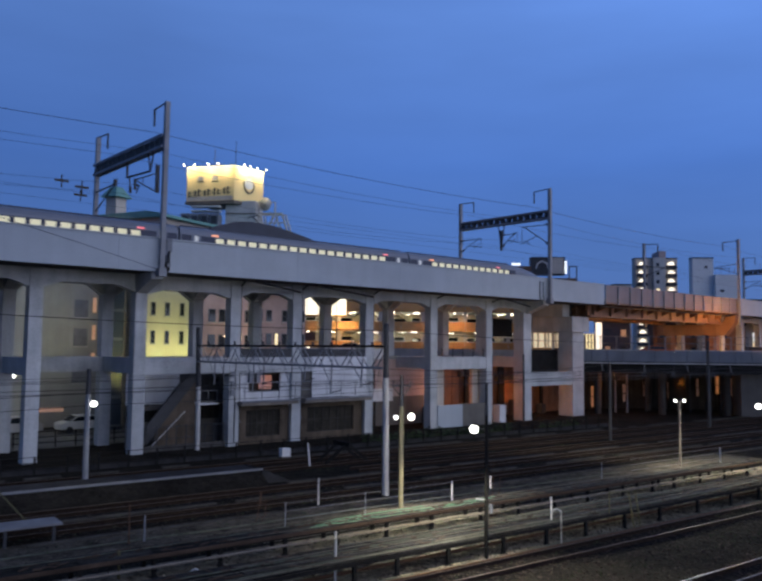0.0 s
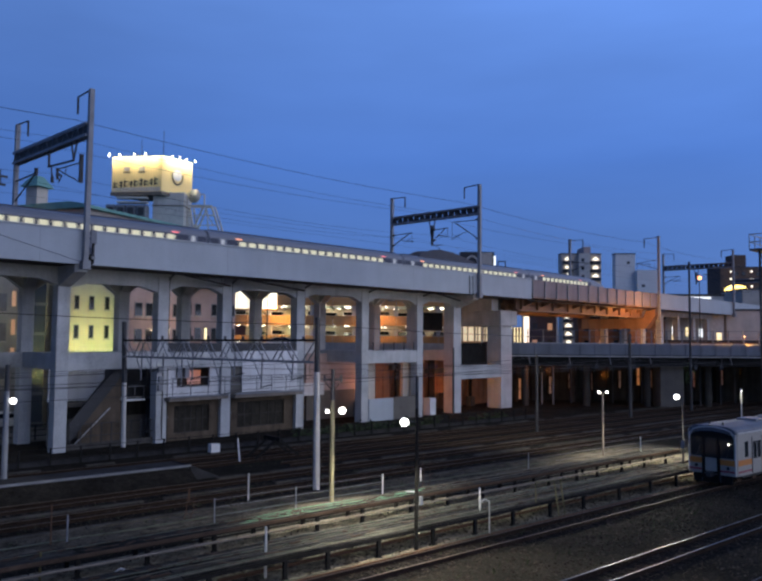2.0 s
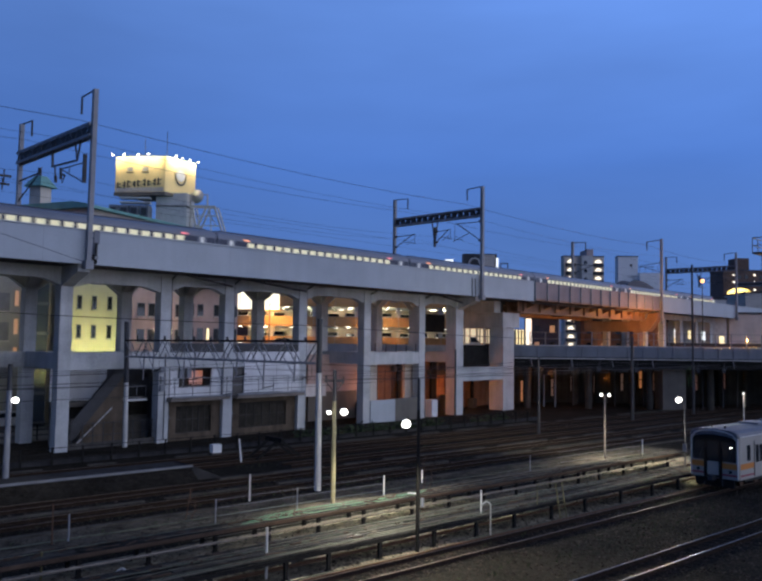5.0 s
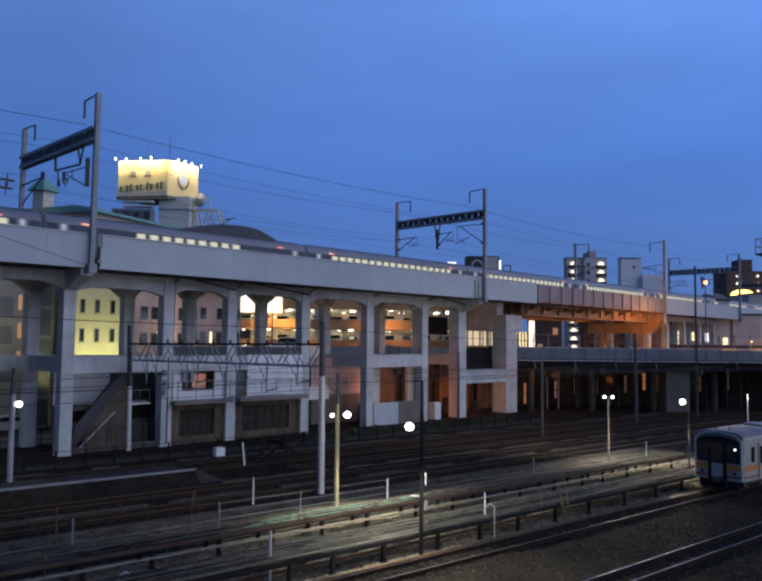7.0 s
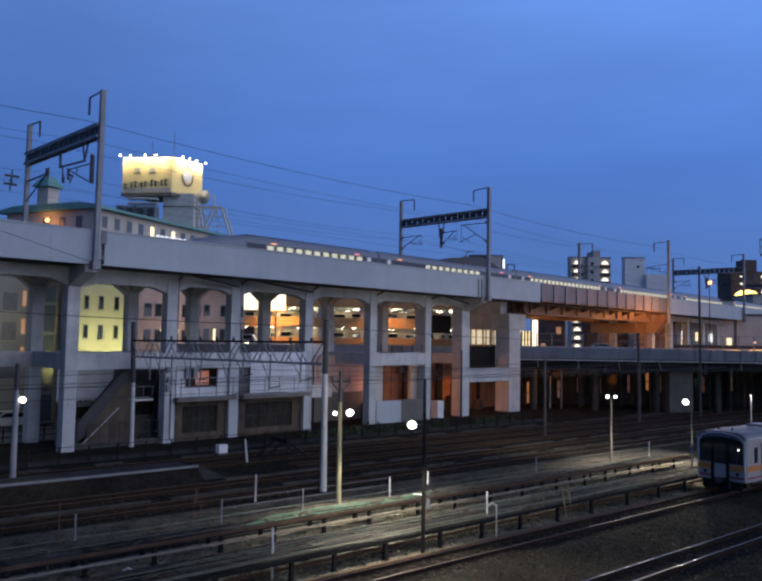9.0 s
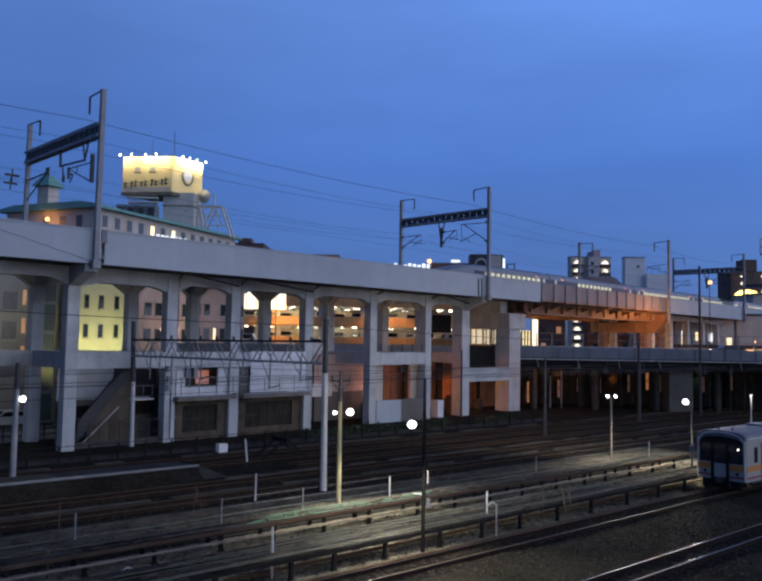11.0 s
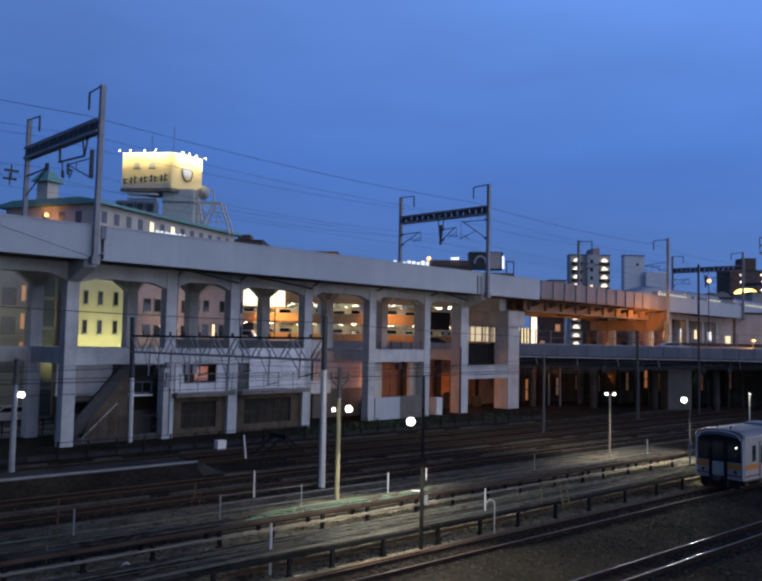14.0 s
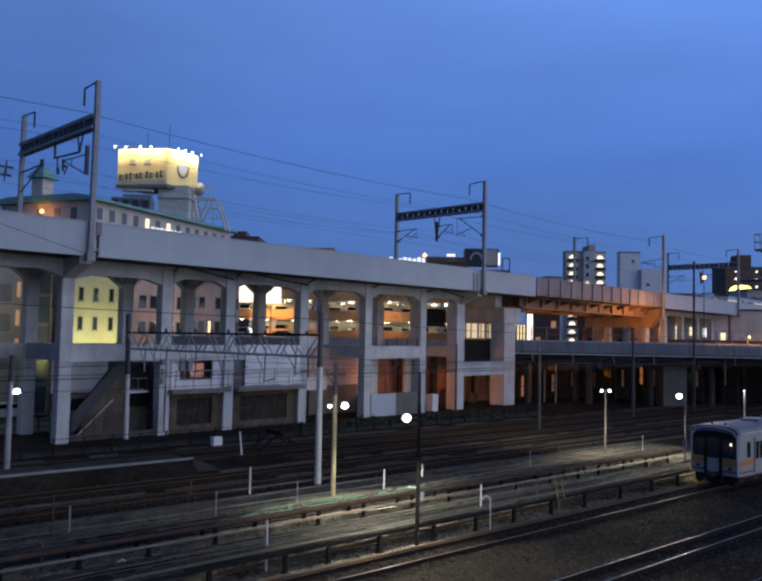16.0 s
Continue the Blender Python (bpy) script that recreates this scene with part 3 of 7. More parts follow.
def train_section(w, h, z0, bulge=0.0):
    """Rounded body outline of half width w and height h, from the skirt z0."""
    pts = [(-w * 0.90, z0), (-w, z0 + 0.5), (-w, h - 0.95), (-w * 0.965, h - 0.62), (-w * 0.86, h - 0.30), (-w * 0.62, h - 0.09), (0, h)]
    return pts + [(-x, z) for x, z in pts[-2::-1]]


def bullet_car(kind):
    """A 25 m car, x forwards; kind -1 tail end, 0 middle, 1 leading end, 2 or -2 with a current collector at its rear or front."""
    t = thing("bullet_train_car", "white bullet train car with navy window band and lit windows", "train car", (0, 0, 0), "bullet train cars")
    x0, x1 = -12.4, 12.4
    if kind == 1:
        xs = [x0, 2.6, 4.5, 6.5, 8.5, 10.3, 11.7, 12.6]
        hs = [3.44, 3.44, 3.36, 3.12, 2.7, 2.15, 1.6, 1.1]
        ws = [1.68, 1.68, 1.66, 1.6, 1.5, 1.3, 1.0, 0.5]
    elif kind == -1:
        xs = [-12.6, -11.7, -10.3, -8.5, -6.5, -4.5, -2.6, x1]
        hs = [1.1, 1.6, 2.15, 2.7, 3.12, 3.36, 3.44, 3.44]
        ws = [0.5, 1.0, 1.3, 1.5, 1.6, 1.66, 1.68, 1.68]
    else:
        xs, hs, ws = [x0, x1], [3.44, 3.44], [1.68, 1.68]
    rings = [[(x, y, z) for y, z in [(a, max(0.25, b * 1.0)) for a, b in train_section(w, h, 0.3)]] for x, h, w in zip(xs, hs, ws)]
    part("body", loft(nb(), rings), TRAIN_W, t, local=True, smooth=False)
    a, b = (x0 + 0.1 if kind != -1 else -4.2), (x1 - 0.1 if kind != 1 else 4.2)
    part("window_band", box(box(nb(), a, -1.70, 1.84, b, -1.672, 2.62), a, 1.672, 1.84, b, 1.70, 2.62), TRAIN_B, t, "navy blue band", local=True)
    part("waist_stripe", box(nb(), a, -1.70, 1.42, b, -1.672, 1.56), TRAIN_B, t, local=True)
    w0, w1 = (a + 2.9, b - 2.9)
    if kind == 1:
        w1 = b - 1.0
    if kind == -1:
        w0, w1 = a + 2.0, b - 2.1
    if kind == -2:
        w0, w1 = -5.3, 4.9
    n = int((w1 - w0) / 1.04)
    pane = nb()
    box(pane, -0.37, -1.712, 2.0, 0.37, -1.702, 2.54)
    me = bpy.data.meshes.new("window_pane")
    bmesh.ops.recalc_face_normals(pane, faces=pane.faces)
    pane.to_mesh(me)
    pane.free()
    me.materials.append(L_WIN)
    for k in range(n):
        ob = new("window_pane", me)
        ob.parent = t
        ob.location = (w0 + (k + 0.5) * (w1 - w0) / n, 0, 0)
    for x in ((a + 1.3,) if kind != -1 else ()) + ((b - 1.3,) if kind != 1 else ()):
        d = part("door", box(nb(), x - 0.42, -1.705, 0.9, x + 0.42, -1.674, 2.75), TRAIN_W, t, local=True)
        part("door_window", box(nb(), x - 0.16, -1.716, 2.0, x + 0.16, -1.706, 2.58), L_DOOR, d, local=True)
    for x, m, nm in ((a + 3.0, L_ORA, "destination_sign"), (b - 3.0, L_RED, "side_lamp")):
        if abs(x) < 11:
            part(nm, box(nb(), x - 0.30, -1.690, 2.70, x + 0.30, -1.62, 2.82), m, t, local=True)
    part("roof_cap", box(nb(), a + 0.4, -0.9, 3.30, b - 0.4, 0.9, 3.455), TRAIN_R, t, local=True)
    part("skirt_shadow", box(nb(), a, -1.45, 0.12, b, 1.45, 0.4), BRASSY, t, local=True)
    if kind in (0, 2, -2):
        for sx in (-1, 1):
            part("gangway", box(nb(), sx * 12.4, -1.3, 0.8, sx * 12.52, 1.3, 3.3), STEEL_D, t, local=True)
    if abs(kind) == 2:
        bm = nb()
        facing = 1 if kind == 2 else -1
        prof = [(-9.8, 3.2), (-8.6, 3.75), (-7.2, 4.25), (-5.6, 4.42), (-3.2, 4.3), (-1.0, 3.9), (0.6, 3.55), (1.6, 3.2)]
        for y in (-1.15, 1.05):
            prism(bm, [(x * facing, z) for x, z in prof], lambda p, q, d: Vector((p, d, q)), y, y + 0.10)
        part("shield_floor", prism(nb(), [(x * facing, z - 0.35) for x, z in prof], lambda p, q, d: Vector((p, d, q)), -1.05, 1.05), TRAIN_R, t, local=True)
        part("noise_shield", bm, TRAIN_R, t, "dark grey current collector shield", local=True)
        bm = nb()
        rod(bm, (-5.0 * facing, 0, 3.9), (-4.0 * facing, 0, 4.5), 0.05, 6)
        rod(bm, (-4.0 * facing, 0, 4.5), (-4.8 * facing, 0, 5.05), 0.05, 6)
        beam(bm, (-4.8 * facing, -0.8, 5.08), (-4.8 * facing, 0.8, 5.08), 0.10, 0.06)
        part("current_collector", bm, STEEL_D, t, local=True)
    if kind == -1:
        for y in (-0.95, 0.95):
            part("tail_lamp", box(nb(), -10.9, y - 0.2, 1.75, -10.6, y + 0.2, 1.95), L_RED, t, local=True)
    for bx in (-8.75, 8.75):
        bg = part("bogie", box(nb(), bx - 1.7, -1.1, 0.25, bx + 1.7, 1.1, 0.75), BRASSY, t, local=True)
        for wx in (-1.25, 1.25):
            for wy in (-0.72, 0.72):
                part("wheel", rod(nb(), (bx + wx, wy - 0.06, 0.43), (bx + wx, wy + 0.06, 0.43), 0.43, 16), RUST, bg, local=True)
    return t


cars = [bullet_car(k) for k in (-1, -2, 0, 0, 0, 0, 2, 1)]
# place of the joint behind the seventh car along the viaduct, by the clock
TRAIN_RUN = [(0, 27.3), (1, 44.4), (2, 61.7), (3, 78.7), (4, 95.4), (5, 112.3), (6.3, 134.7), (8, 164.8), (9.2, 184.8), (10.2, 201.3), (11.3, 219.4), (12.5, 239.3), (13.5, 255.2), (14.5, 270.8), (16, 293.0)]


def car_rows(i):
    rows = []
    for t, s in TRAIN_RUN:
        c = s + (i - 5.5) * CAR
        p = via(c, TRACK_O, RL)
        rows.append((t, pose(p.x, p.y, p.z, 0, 0, math.degrees(c / RAD))))
    return rows

# deck rails
for o in (TRACK_O, 9.1):
    tr = thing("slab_track", "rails on the viaduct deck", "railway track", via(40, o, 14.0), kind="structure")
    part("track_slab", vbox(nb(), -60, 300, o - 1.2, o + 1.2, 14.0, 14.35), CONC_DK, tr)
    for g in (-0.72, 0.72):
        part("rail", vbox(nb(), -60, 300, o + g - 0.04, o + g + 0.04, 14.35, 14.5), RAIL, tr)

# fittings on the near face
for s in (32.5, 38.7, 47.05, 55.7, 64.3):
    t = thing("down_pipe", "thin dark rain pipe clamped to a viaduct column", "pipe", via(s + HALF + 0.1, 3.1, 0), "rain pipes")
    part("pipe", rod(nb(), via(s + HALF + 0.1, 3.1, 0.2), via(s + HALF + 0.1, 3.1, 13.3), 0.075, 8), STEEL_D, t)
    part("elbow", rod(nb(), via(s + HALF + 0.1, 3.1, 13.3), via(s + HALF - 0.5, 1.2, 13.66), 0.075, 8), STEEL_D, t)
    for z in (2.0, 5.0, 8.2, 11.4):
        part("clamp", vbox(nb(), s + HALF - 0.02, s + HALF + 0.2, 3.0, 3.2, z - 0.06, z + 0.06), STEEL_G, t)
for a, b in ((33.2, 38.4), (39.4, 46.8), (64.9, 70.6)):
    t = thing("drain_pipe", "long dark drain pipe hung under the deck", "pipe", via(a, 1.2, 13.3), "deck drains")
    part("pipe", rod(nb(), via(a, 0.9, 13.52), via(b, 2.2, 13.0), 0.09, 8), STEEL_D, t)
    for q in (0.2, 0.5, 0.8):
        c = via(a + (b - a) * q, 0.9 + 1.3 * q, 13.52 - 0.52 * q)
        part("hanger", rod(nb(), c, Vector((c.x, c.y, 13.7)), 0.03, 5), STEEL_G, t)
t = thing("junction_box", "grey junction boxes and conduits on a viaduct column", "box", via(32.0, 2.85, 4.6))
for z, w in ((5.9, 0.22), (5.1, 0.16), (4.4, 0.2)):
    part("case", vbox(nb(), 32.3 - w, 32.3 + w, 2.72, 2.92, z - 0.25, z + 0.25), STEEL_G, t)
part("conduit", rod(nb(), via(32.55, 2.86, 0.3), via(32.55, 2.86, 7.2), 0.04, 6), STEEL_D, t)
t = thing("drain_pipe", "pair of thin dark drain pipes on the parapet beside the mast", "pipe", via(69.6, -0.1, 13.7))
for s in (69.3, 69.9):
    part("pipe", rod(nb(), via(s, -0.12, 15.7), via(s + 0.05, -0.12, 13.5), 0.05, 6), STEEL_D, t)
wire("guy_cable", [via(24.2, -0.35, 13.75), via(18.0, -0.4, 15.3), via(8.0, -0.5, 17.6)], 0.018, 0.0, "dark guy cable stretched along the parapet", 3)
t = thing("line_insulator", "dark insulators and clamps hung in the overhead line", "insulator", via(19, 4.8, 20.0))
for s, o, z in ((18.6, 4.8, 20.4), (20.1, 4.8, 20.1), (21.5, 9.1, 20.3)):
    part("clamp", beam(nb(), via(s - 0.5, o, z), via(s + 0.5, o, z), 0.14, 0.16), STEEL_D, t)
    part("hanger", rod(nb(), via(s, o, z - 0.5), via(s, o, z + 0.45), 0.05, 6), STEEL_D, t)

# ---- rail yard ----


RAIL_SIDE = mat("dark_rail_rust", (0.030, 0.021, 0.016), 0.9, 0.0, var=0.4, scale=2, fine=20, spec=0.05)


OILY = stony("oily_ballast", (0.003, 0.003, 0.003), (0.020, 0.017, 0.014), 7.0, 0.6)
RAIL_HEAD = mat("polished_rail_head", (0.18, 0.17, 0.16), 0.36, 0.9, var=0.2, scale=2, fine=30, bump=0.05)


def track(v, u0, u1, label="rusty narrow gauge yard track on dark sleepers", bright=RAIL):
    t = thing("yard_track", label, "railway track", yard((u0 + u1) / 2, v, 0), "yard tracks", "structure")
    for g in (-0.55, 0.55):
        bm = ybox(nb(), u0, u1, v + g - 0.035, v + g + 0.035, 0.10, 0.178)
        ybox(bm, u0, u1, v + g - 0.012, v + g + 0.012, 0.03, 0.10)
        ybox(bm, u0, u1, v + g - 0.065, v + g + 0.065, 0.01, 0.03)
        rl = part("rail", bm, RAIL_SIDE, t, "dark rusted rail")
        part("running_surface", ybox(nb(), u0, u1, v + g - 0.030, v + g + 0.030, 0.179, 0.190), bright, rl, "worn rail head")
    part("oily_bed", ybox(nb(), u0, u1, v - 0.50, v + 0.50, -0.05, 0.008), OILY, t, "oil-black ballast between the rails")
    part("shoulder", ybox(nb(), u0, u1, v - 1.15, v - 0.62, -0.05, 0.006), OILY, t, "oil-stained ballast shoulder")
    bm = nb()
    u = u0
    while u < u1:
        ybox(bm, u - 0.11, u + 0.11, v - 1.0, v + 1.0, -0.05, 0.02)
        u += 0.62
    tagged(part("sleepers", bm, SLEEPER, t), kind="stuff")
    return t


RUSTY = mat("rusted_rail", (0.10, 0.075, 0.06), 0.6, 0.5, var=0.35, scale=3, fine=40)
track(15.9, 8, 120, bright=RAIL_HEAD)
track(11.6, 8, 120)
track(21.62, 12, 120, bright=RUSTY)
for v, a, b in ((36.9, -20, 190), (40.4, -20, 190), (46.6, 24, 190), (49.4, -20, 190), (43.6, 30, 190)):
    track(v, a, b, "dull rusted yard track with dark sleepers", RUSTY)

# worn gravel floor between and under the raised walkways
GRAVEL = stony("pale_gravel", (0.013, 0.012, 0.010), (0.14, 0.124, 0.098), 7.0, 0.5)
STONE_M = stony("pale_loose_stone", (0.015, 0.013, 0.011), (0.115, 0.10, 0.08), 5.0, 1.5)
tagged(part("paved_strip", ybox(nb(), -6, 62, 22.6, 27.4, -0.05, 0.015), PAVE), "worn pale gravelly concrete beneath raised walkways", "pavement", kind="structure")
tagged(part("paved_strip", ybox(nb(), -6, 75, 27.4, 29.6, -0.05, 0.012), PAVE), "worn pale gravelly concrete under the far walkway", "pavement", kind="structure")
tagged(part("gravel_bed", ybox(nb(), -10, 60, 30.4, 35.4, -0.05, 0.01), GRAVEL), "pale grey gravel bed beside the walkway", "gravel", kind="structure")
PLANK = mat("weathered_plank", (0.036, 0.035, 0.032), 0.9, var=0.8, scale=1.6, fine=7, island=0.55, bump=0.8, spec=0.06)
EDGE_B = mat("stained_edge_board", (0.07, 0.048, 0.035), 0.9, var=0.5, scale=1, fine=9, spec=0.1)
PIPE_M = mat("worn_pipe", (0.20, 0.17, 0.14), 0.7, 0.2, var=0.4, scale=2, fine=20)


def walkway(v0, v1, us, u0, u1, top, label):
    """A raised plank walkway on short black posts."""
    t = thing("raised_walkway", label, "walkway", yard((u0 + u1) / 2, (v0 + v1) / 2, 0), "raised walkways")
    n = int((u1 - u0) / 2.6)
    rows = 6
    for i in range(n):
        for j in range(rows):
            a, b = u0 + (u1 - u0) * i / n, u0 + (u1 - u0) * (i + 1) / n
            c, d = v0 + (v1 - v0) * j / rows, v0 + (v1 - v0) * (j + 1) / rows
            dz = rng.uniform(-0.02, 0.02)
            part("plank", ybox(nb(), a + 0.012, b - 0.012, c + 0.02, d - 0.02, top - 0.05 + dz, top + dz), PLANK, t)
    for v in (v0 + 0.06, v1 - 0.1):
        part("edge_beam", ybox(nb(), u0, u1, v - 0.05, v + 0.05, top - 0.19, top - 0.065), STEEL_K, t)
    for u in us:
        for v in (v0 + 0.07, v1 - 0.1):
            bm = ybox(nb(), u - 0.075, u + 0.075, v - 0.06, v + 0.06, 0, top - 0.19)
            ybox(bm, u - 0.13, u + 0.13, v - 0.12, v + 0.12, 0, 0.05)
            part("post", bm, STEEL_K, t)
        part("cross_bearer", ybox(nb(), u - 0.05, u + 0.05, v0 + 0.12, v1 - 0.15, top - 0.17, top - 0.07), STEEL_K, t)
    return t


rng = random.Random(4)
walk_far = walkway(27.9, 29.15, [2.5, 5.2, 7.9, 10.5, 13.1, 15.9, 18.4, 21.0, 23.6, 26.7, 29.3, 32.0, 34.7, 37.8, 40.6, 42.8, 45.6, 48.4, 51.2], 0, 53, 0.85, "raised plank walkway with rust-stained edge and rope handrail")
part("pipe", rod(nb(), yard(0, 27.82, 0.42), yard(52, 27.82, 0.42), 0.06, 8), PIPE_M, walk_far, "pale worn pipe along the posts")
part("stained_edge", ybox(nb(), 0, 53, 27.84, 27.9, 0.72, 0.86), EDGE_B, walk_far, "rusty brown edge board")
walk_near = walkway(23.1, 25.15, [10.3, 13.0, 16.0, 17.9, 20.4, 23.4, 26.0, 28.6, 31.4, 34.2, 37.5, 40.7, 43.6, 46.2], 4, 47, 0.85, "raised plank walkway on black steel posts")
part("pipe", rod(nb(), yard(9, 23.9, 0.45), yard(46, 23.9, 0.45), 0.05, 8), RUST, walk_near, "rusty pipe under the deck")
part("pipe", rod(nb(), yard(9, 24.5, 0.30), yard(46, 24.5, 0.30), 0.05, 8), RUST, walk_near, "rusty pipe under the deck")
track(26.6, 0, 80, bright=RUSTY)
steps = thing("step_ladder", "short yellowed steel ladder against the walkway", "ladder", yard(31.7, 22.8, 0))
for u in (31.5, 32.0):
    part("stile", beam(nb(), yard(u, 22.7, 0), yard(u, 23.0, 1.75), 0.05, 0.05), YEL_PAINT, steps)
for k in range(5):
    part("rung", rod(nb(), yard(31.5, 22.73 + 0.05 * k, 0.2 + 0.17 * k), yard(32.0, 22.73 + 0.05 * k, 0.2 + 0.17 * k), 0.02, 6), YEL_PAINT, steps)
part("handrail", rod(nb(), yard(30.2, 23.1, 0.85), yard(30.2, 23.1, 1.8), 0.03, 6), YEL_PAINT, steps)
part("handrail", rod(nb(), yard(30.2, 23.1, 1.8), yard(31.5, 23.0, 1.75), 0.03, 6), YEL_PAINT, steps)

HOSE = mat("worn_hose", (0.10, 0.11, 0.085), 0.8, var=0.5, scale=2, fine=12, spec=0.15)
HOSE_D = mat("black_hose", (0.02, 0.02, 0.02), 0.6, var=0.4, scale=2, fine=12)
for k, (v, u0, u1, z, rr) in enumerate(((23.35, 9, 42, 0.90, 0.022), (23.75, 14, 45, 0.90, 0.03), (24.35, 6, 38, 0.90, 0.024), (24.85, 18, 46, 0.90, 0.03), (28.3, 20, 50, 0.90, 0.026), (28.75, 3, 30, 0.90, 0.02), (22.9, 12, 44, 0.04, 0.035), (25.7, 6, 50, 0.05, 0.035), (30.6, 4, 50, 0.04, 0.035), (33.4, 2, 46, 0.04, 0.04))):
    u, rings = u0, []
    while u < u1:
        w = v + 0.06 * math.sin(u * 0.53 + k) + rng.uniform(-0.03, 0.03)
        rings.append([yard(u, w + rr * math.cos(j * math.tau / 6), z + rr * math.sin(j * math.tau / 6)) for j in range(6)])
        u += 1.1
    tagged(part("hose", loft(nb(), rings), HOSE_D if k % 3 == 1 else HOSE), "long worn hose laid along the yard walkway", "hose", "hoses")
CABLE_P = mat("pale_cable_sheath", (0.13, 0.125, 0.10), 0.7, var=0.4, scale=2, fine=12, spec=0.2)
cr = random.Random(31)
for k, (v, u0, u1, z) in enumerate(((22.75, 13, 33, 0.04), (23.2, 8, 30, 0.90), (23.55, 20, 44, 0.90), (24.05, 7, 26, 0.90), (24.6, 12, 40, 0.90), (25.0, 16, 36, 0.90), (25.45, 9, 34, 0.05), (26.0, 12, 46, 0.05), (27.3, 8, 44, 0.05),
                                    (28.05, 13, 40, 0.90), (28.55, 18, 47, 0.90), (28.95, 22, 50, 0.90), (29.5, 12, 40, 0.04), (30.0, 16, 52, 0.04), (31.7, 10, 38, 0.04), (32.6, 14, 48, 0.04))):
    rings, u, r = [], u0, 0.012 + 0.008 * (k % 3)
    while u < u1:
        w = v + 0.05 * math.sin(u * 0.4 + k * 1.7) + cr.uniform(-0.02, 0.02)
        rings.append([yard(u, w + r * math.cos(j * math.tau / 5), z + r * math.sin(j * math.tau / 5)) for j in range(5)])
        u += 1.3
    tagged(part("cable", loft(nb(), rings), CABLE_P), "thin pale cable lying along the yard walkways", "cable", "yard cables")
bm = nb()
for k in range(420):
    deck = k % 2
    c = yard(rng.uniform(6, 46), rng.uniform(23.2, 25.0) if deck else rng.uniform(28.0, 29.0), 0.885)
    l, w, a = rng.uniform(0.05, 0.35), rng.uniform(0.02, 0.06), rng.gauss(0, 0.5)
    box(bm, -l, -w, 0, l, w, rng.uniform(0.01, 0.04), pose(c.x, c.y, c.z, 0, 0, math.degrees(a)))
tagged(part("litter", bm, EDGE_B), "scraps of wood and dead leaves on the planks", "litter", kind="stuff")

# rust-coloured rail lying along the rack
tagged(part("loose_rail", ybox(nb(), 9, 46, 22.45, 22.55, 0.02, 0.16), RUST), "rusty rail lying beside the pipe rack", "rail")
tagged(part("loose_rail", ybox(nb(), 14, 50, 24.25, 24.34, 0.05, 0.17), RUST), "rusty rail lying on the paved strip", "rail")

# rope handrail along the far edge of the far walkway
for u in (16.5, 20.6, 25.8, 37.3, 49.8):
    part("handrail_post", rod(nb(), yard(u, 29.05, 0.85), yard(u, 29.05, 1.86), 0.036 if u in (25.8, 49.8) else 0.028, 6), WHITE if u in (25.8, 49.8) else STEEL_G, walk_far)
for z in (1.15, 1.48, 1.8):
    part("rope", rod(nb(), yard(16.5, 29.05, z), yard(25.8, 29.05, z), 0.008, 5), STEEL_G, walk_far)
    part("rope", rod(nb(), yard(40.0, 29.05, z), yard(49.8, 29.05, z), 0.008, 5), STEEL_G, walk_far)
net = nb()
for j in range(5):
    c = 28.15 + 0.2 * j
    for k in range(24):
        u = 17.2 + j * 0.4 + k * 0.42
        rod(net, yard(u, c + 0.03 * math.sin(k * 0.7 + j), 0.89), yard(u + 0.44, c + 0.03 * math.sin((k + 1) * 0.7 + j), 0.89), 0.013 if j % 2 else 0.019, 5)
tagged(part("netting", net, GREEN_N), "rolled green netting lying on the walkway edge", "net", kind="stuff")


def stake(name, u, v, h, r, material, label, lean=(0, 0), cat="post"):
    t = part(name, rod(nb(), yard(u, v, 0), yard(u + lean[0], v + lean[1], h), r, 8, r * 0.8), material)
    return tagged(t, label, cat)


part("handrail_post", rod(nb(), yard(26.8, 23.6, 0.85), yard(26.8, 23.6, 1.86), 0.036, 6), WHITE, walk_near, "white post")
stake("marker_post", 22.2, 35.6, 1.4, 0.05, POLE_W, "short pale concrete marker post")
stake("marker_post", 28.1, 46.2, 1.7, 0.06, WHITE, "leaning white marker post by the tracks", (-0.15, 0.1))
stake("marker_post", 12.0, 33.2, 1.1, 0.045, STEEL_G, "short grey marker post beside the path")
stake("marker_post", 11.3, 33.1, 1.65, 0.04, RUST, "thin rusty stake beside the path")
stake("marker_post", 9.4, 28.5, 1.0, 0.05, YEL_PAINT, "thin yellow stake by the pipe rack")
stake("marker_post", 15.6, 23.8, 1.8, 0.05, POLE_W, "pale thin pole by the pipe rack")
stake("marker_post", 19.2, 36.4, 0.9, 0.05, RUST, "short rusty stake standing in the ballast")
for u, v in ((26.4, 22.7), (11.4, 25.9)):
    t = thing("bent_hook_rod", "bent pale steel rod standing in the ballast", "rod", yard(u, v, 0))
    h = 1.45 if u > 20 else 0.55
    bm = rod(nb(), yard(u, v, 0), yard(u, v, h), 0.026, 6)
    rod(bm, yard(u, v, h), yard(u - 0.18, v + 0.1, h + 0.12), 0.035, 6)
    rod(bm, yard(u - 0.18, v + 0.1, h + 0.12), yard(u - 0.4, v + 0.2, h - 0.05), 0.03, 6)
    part("rod", bm, POLE_W, t)
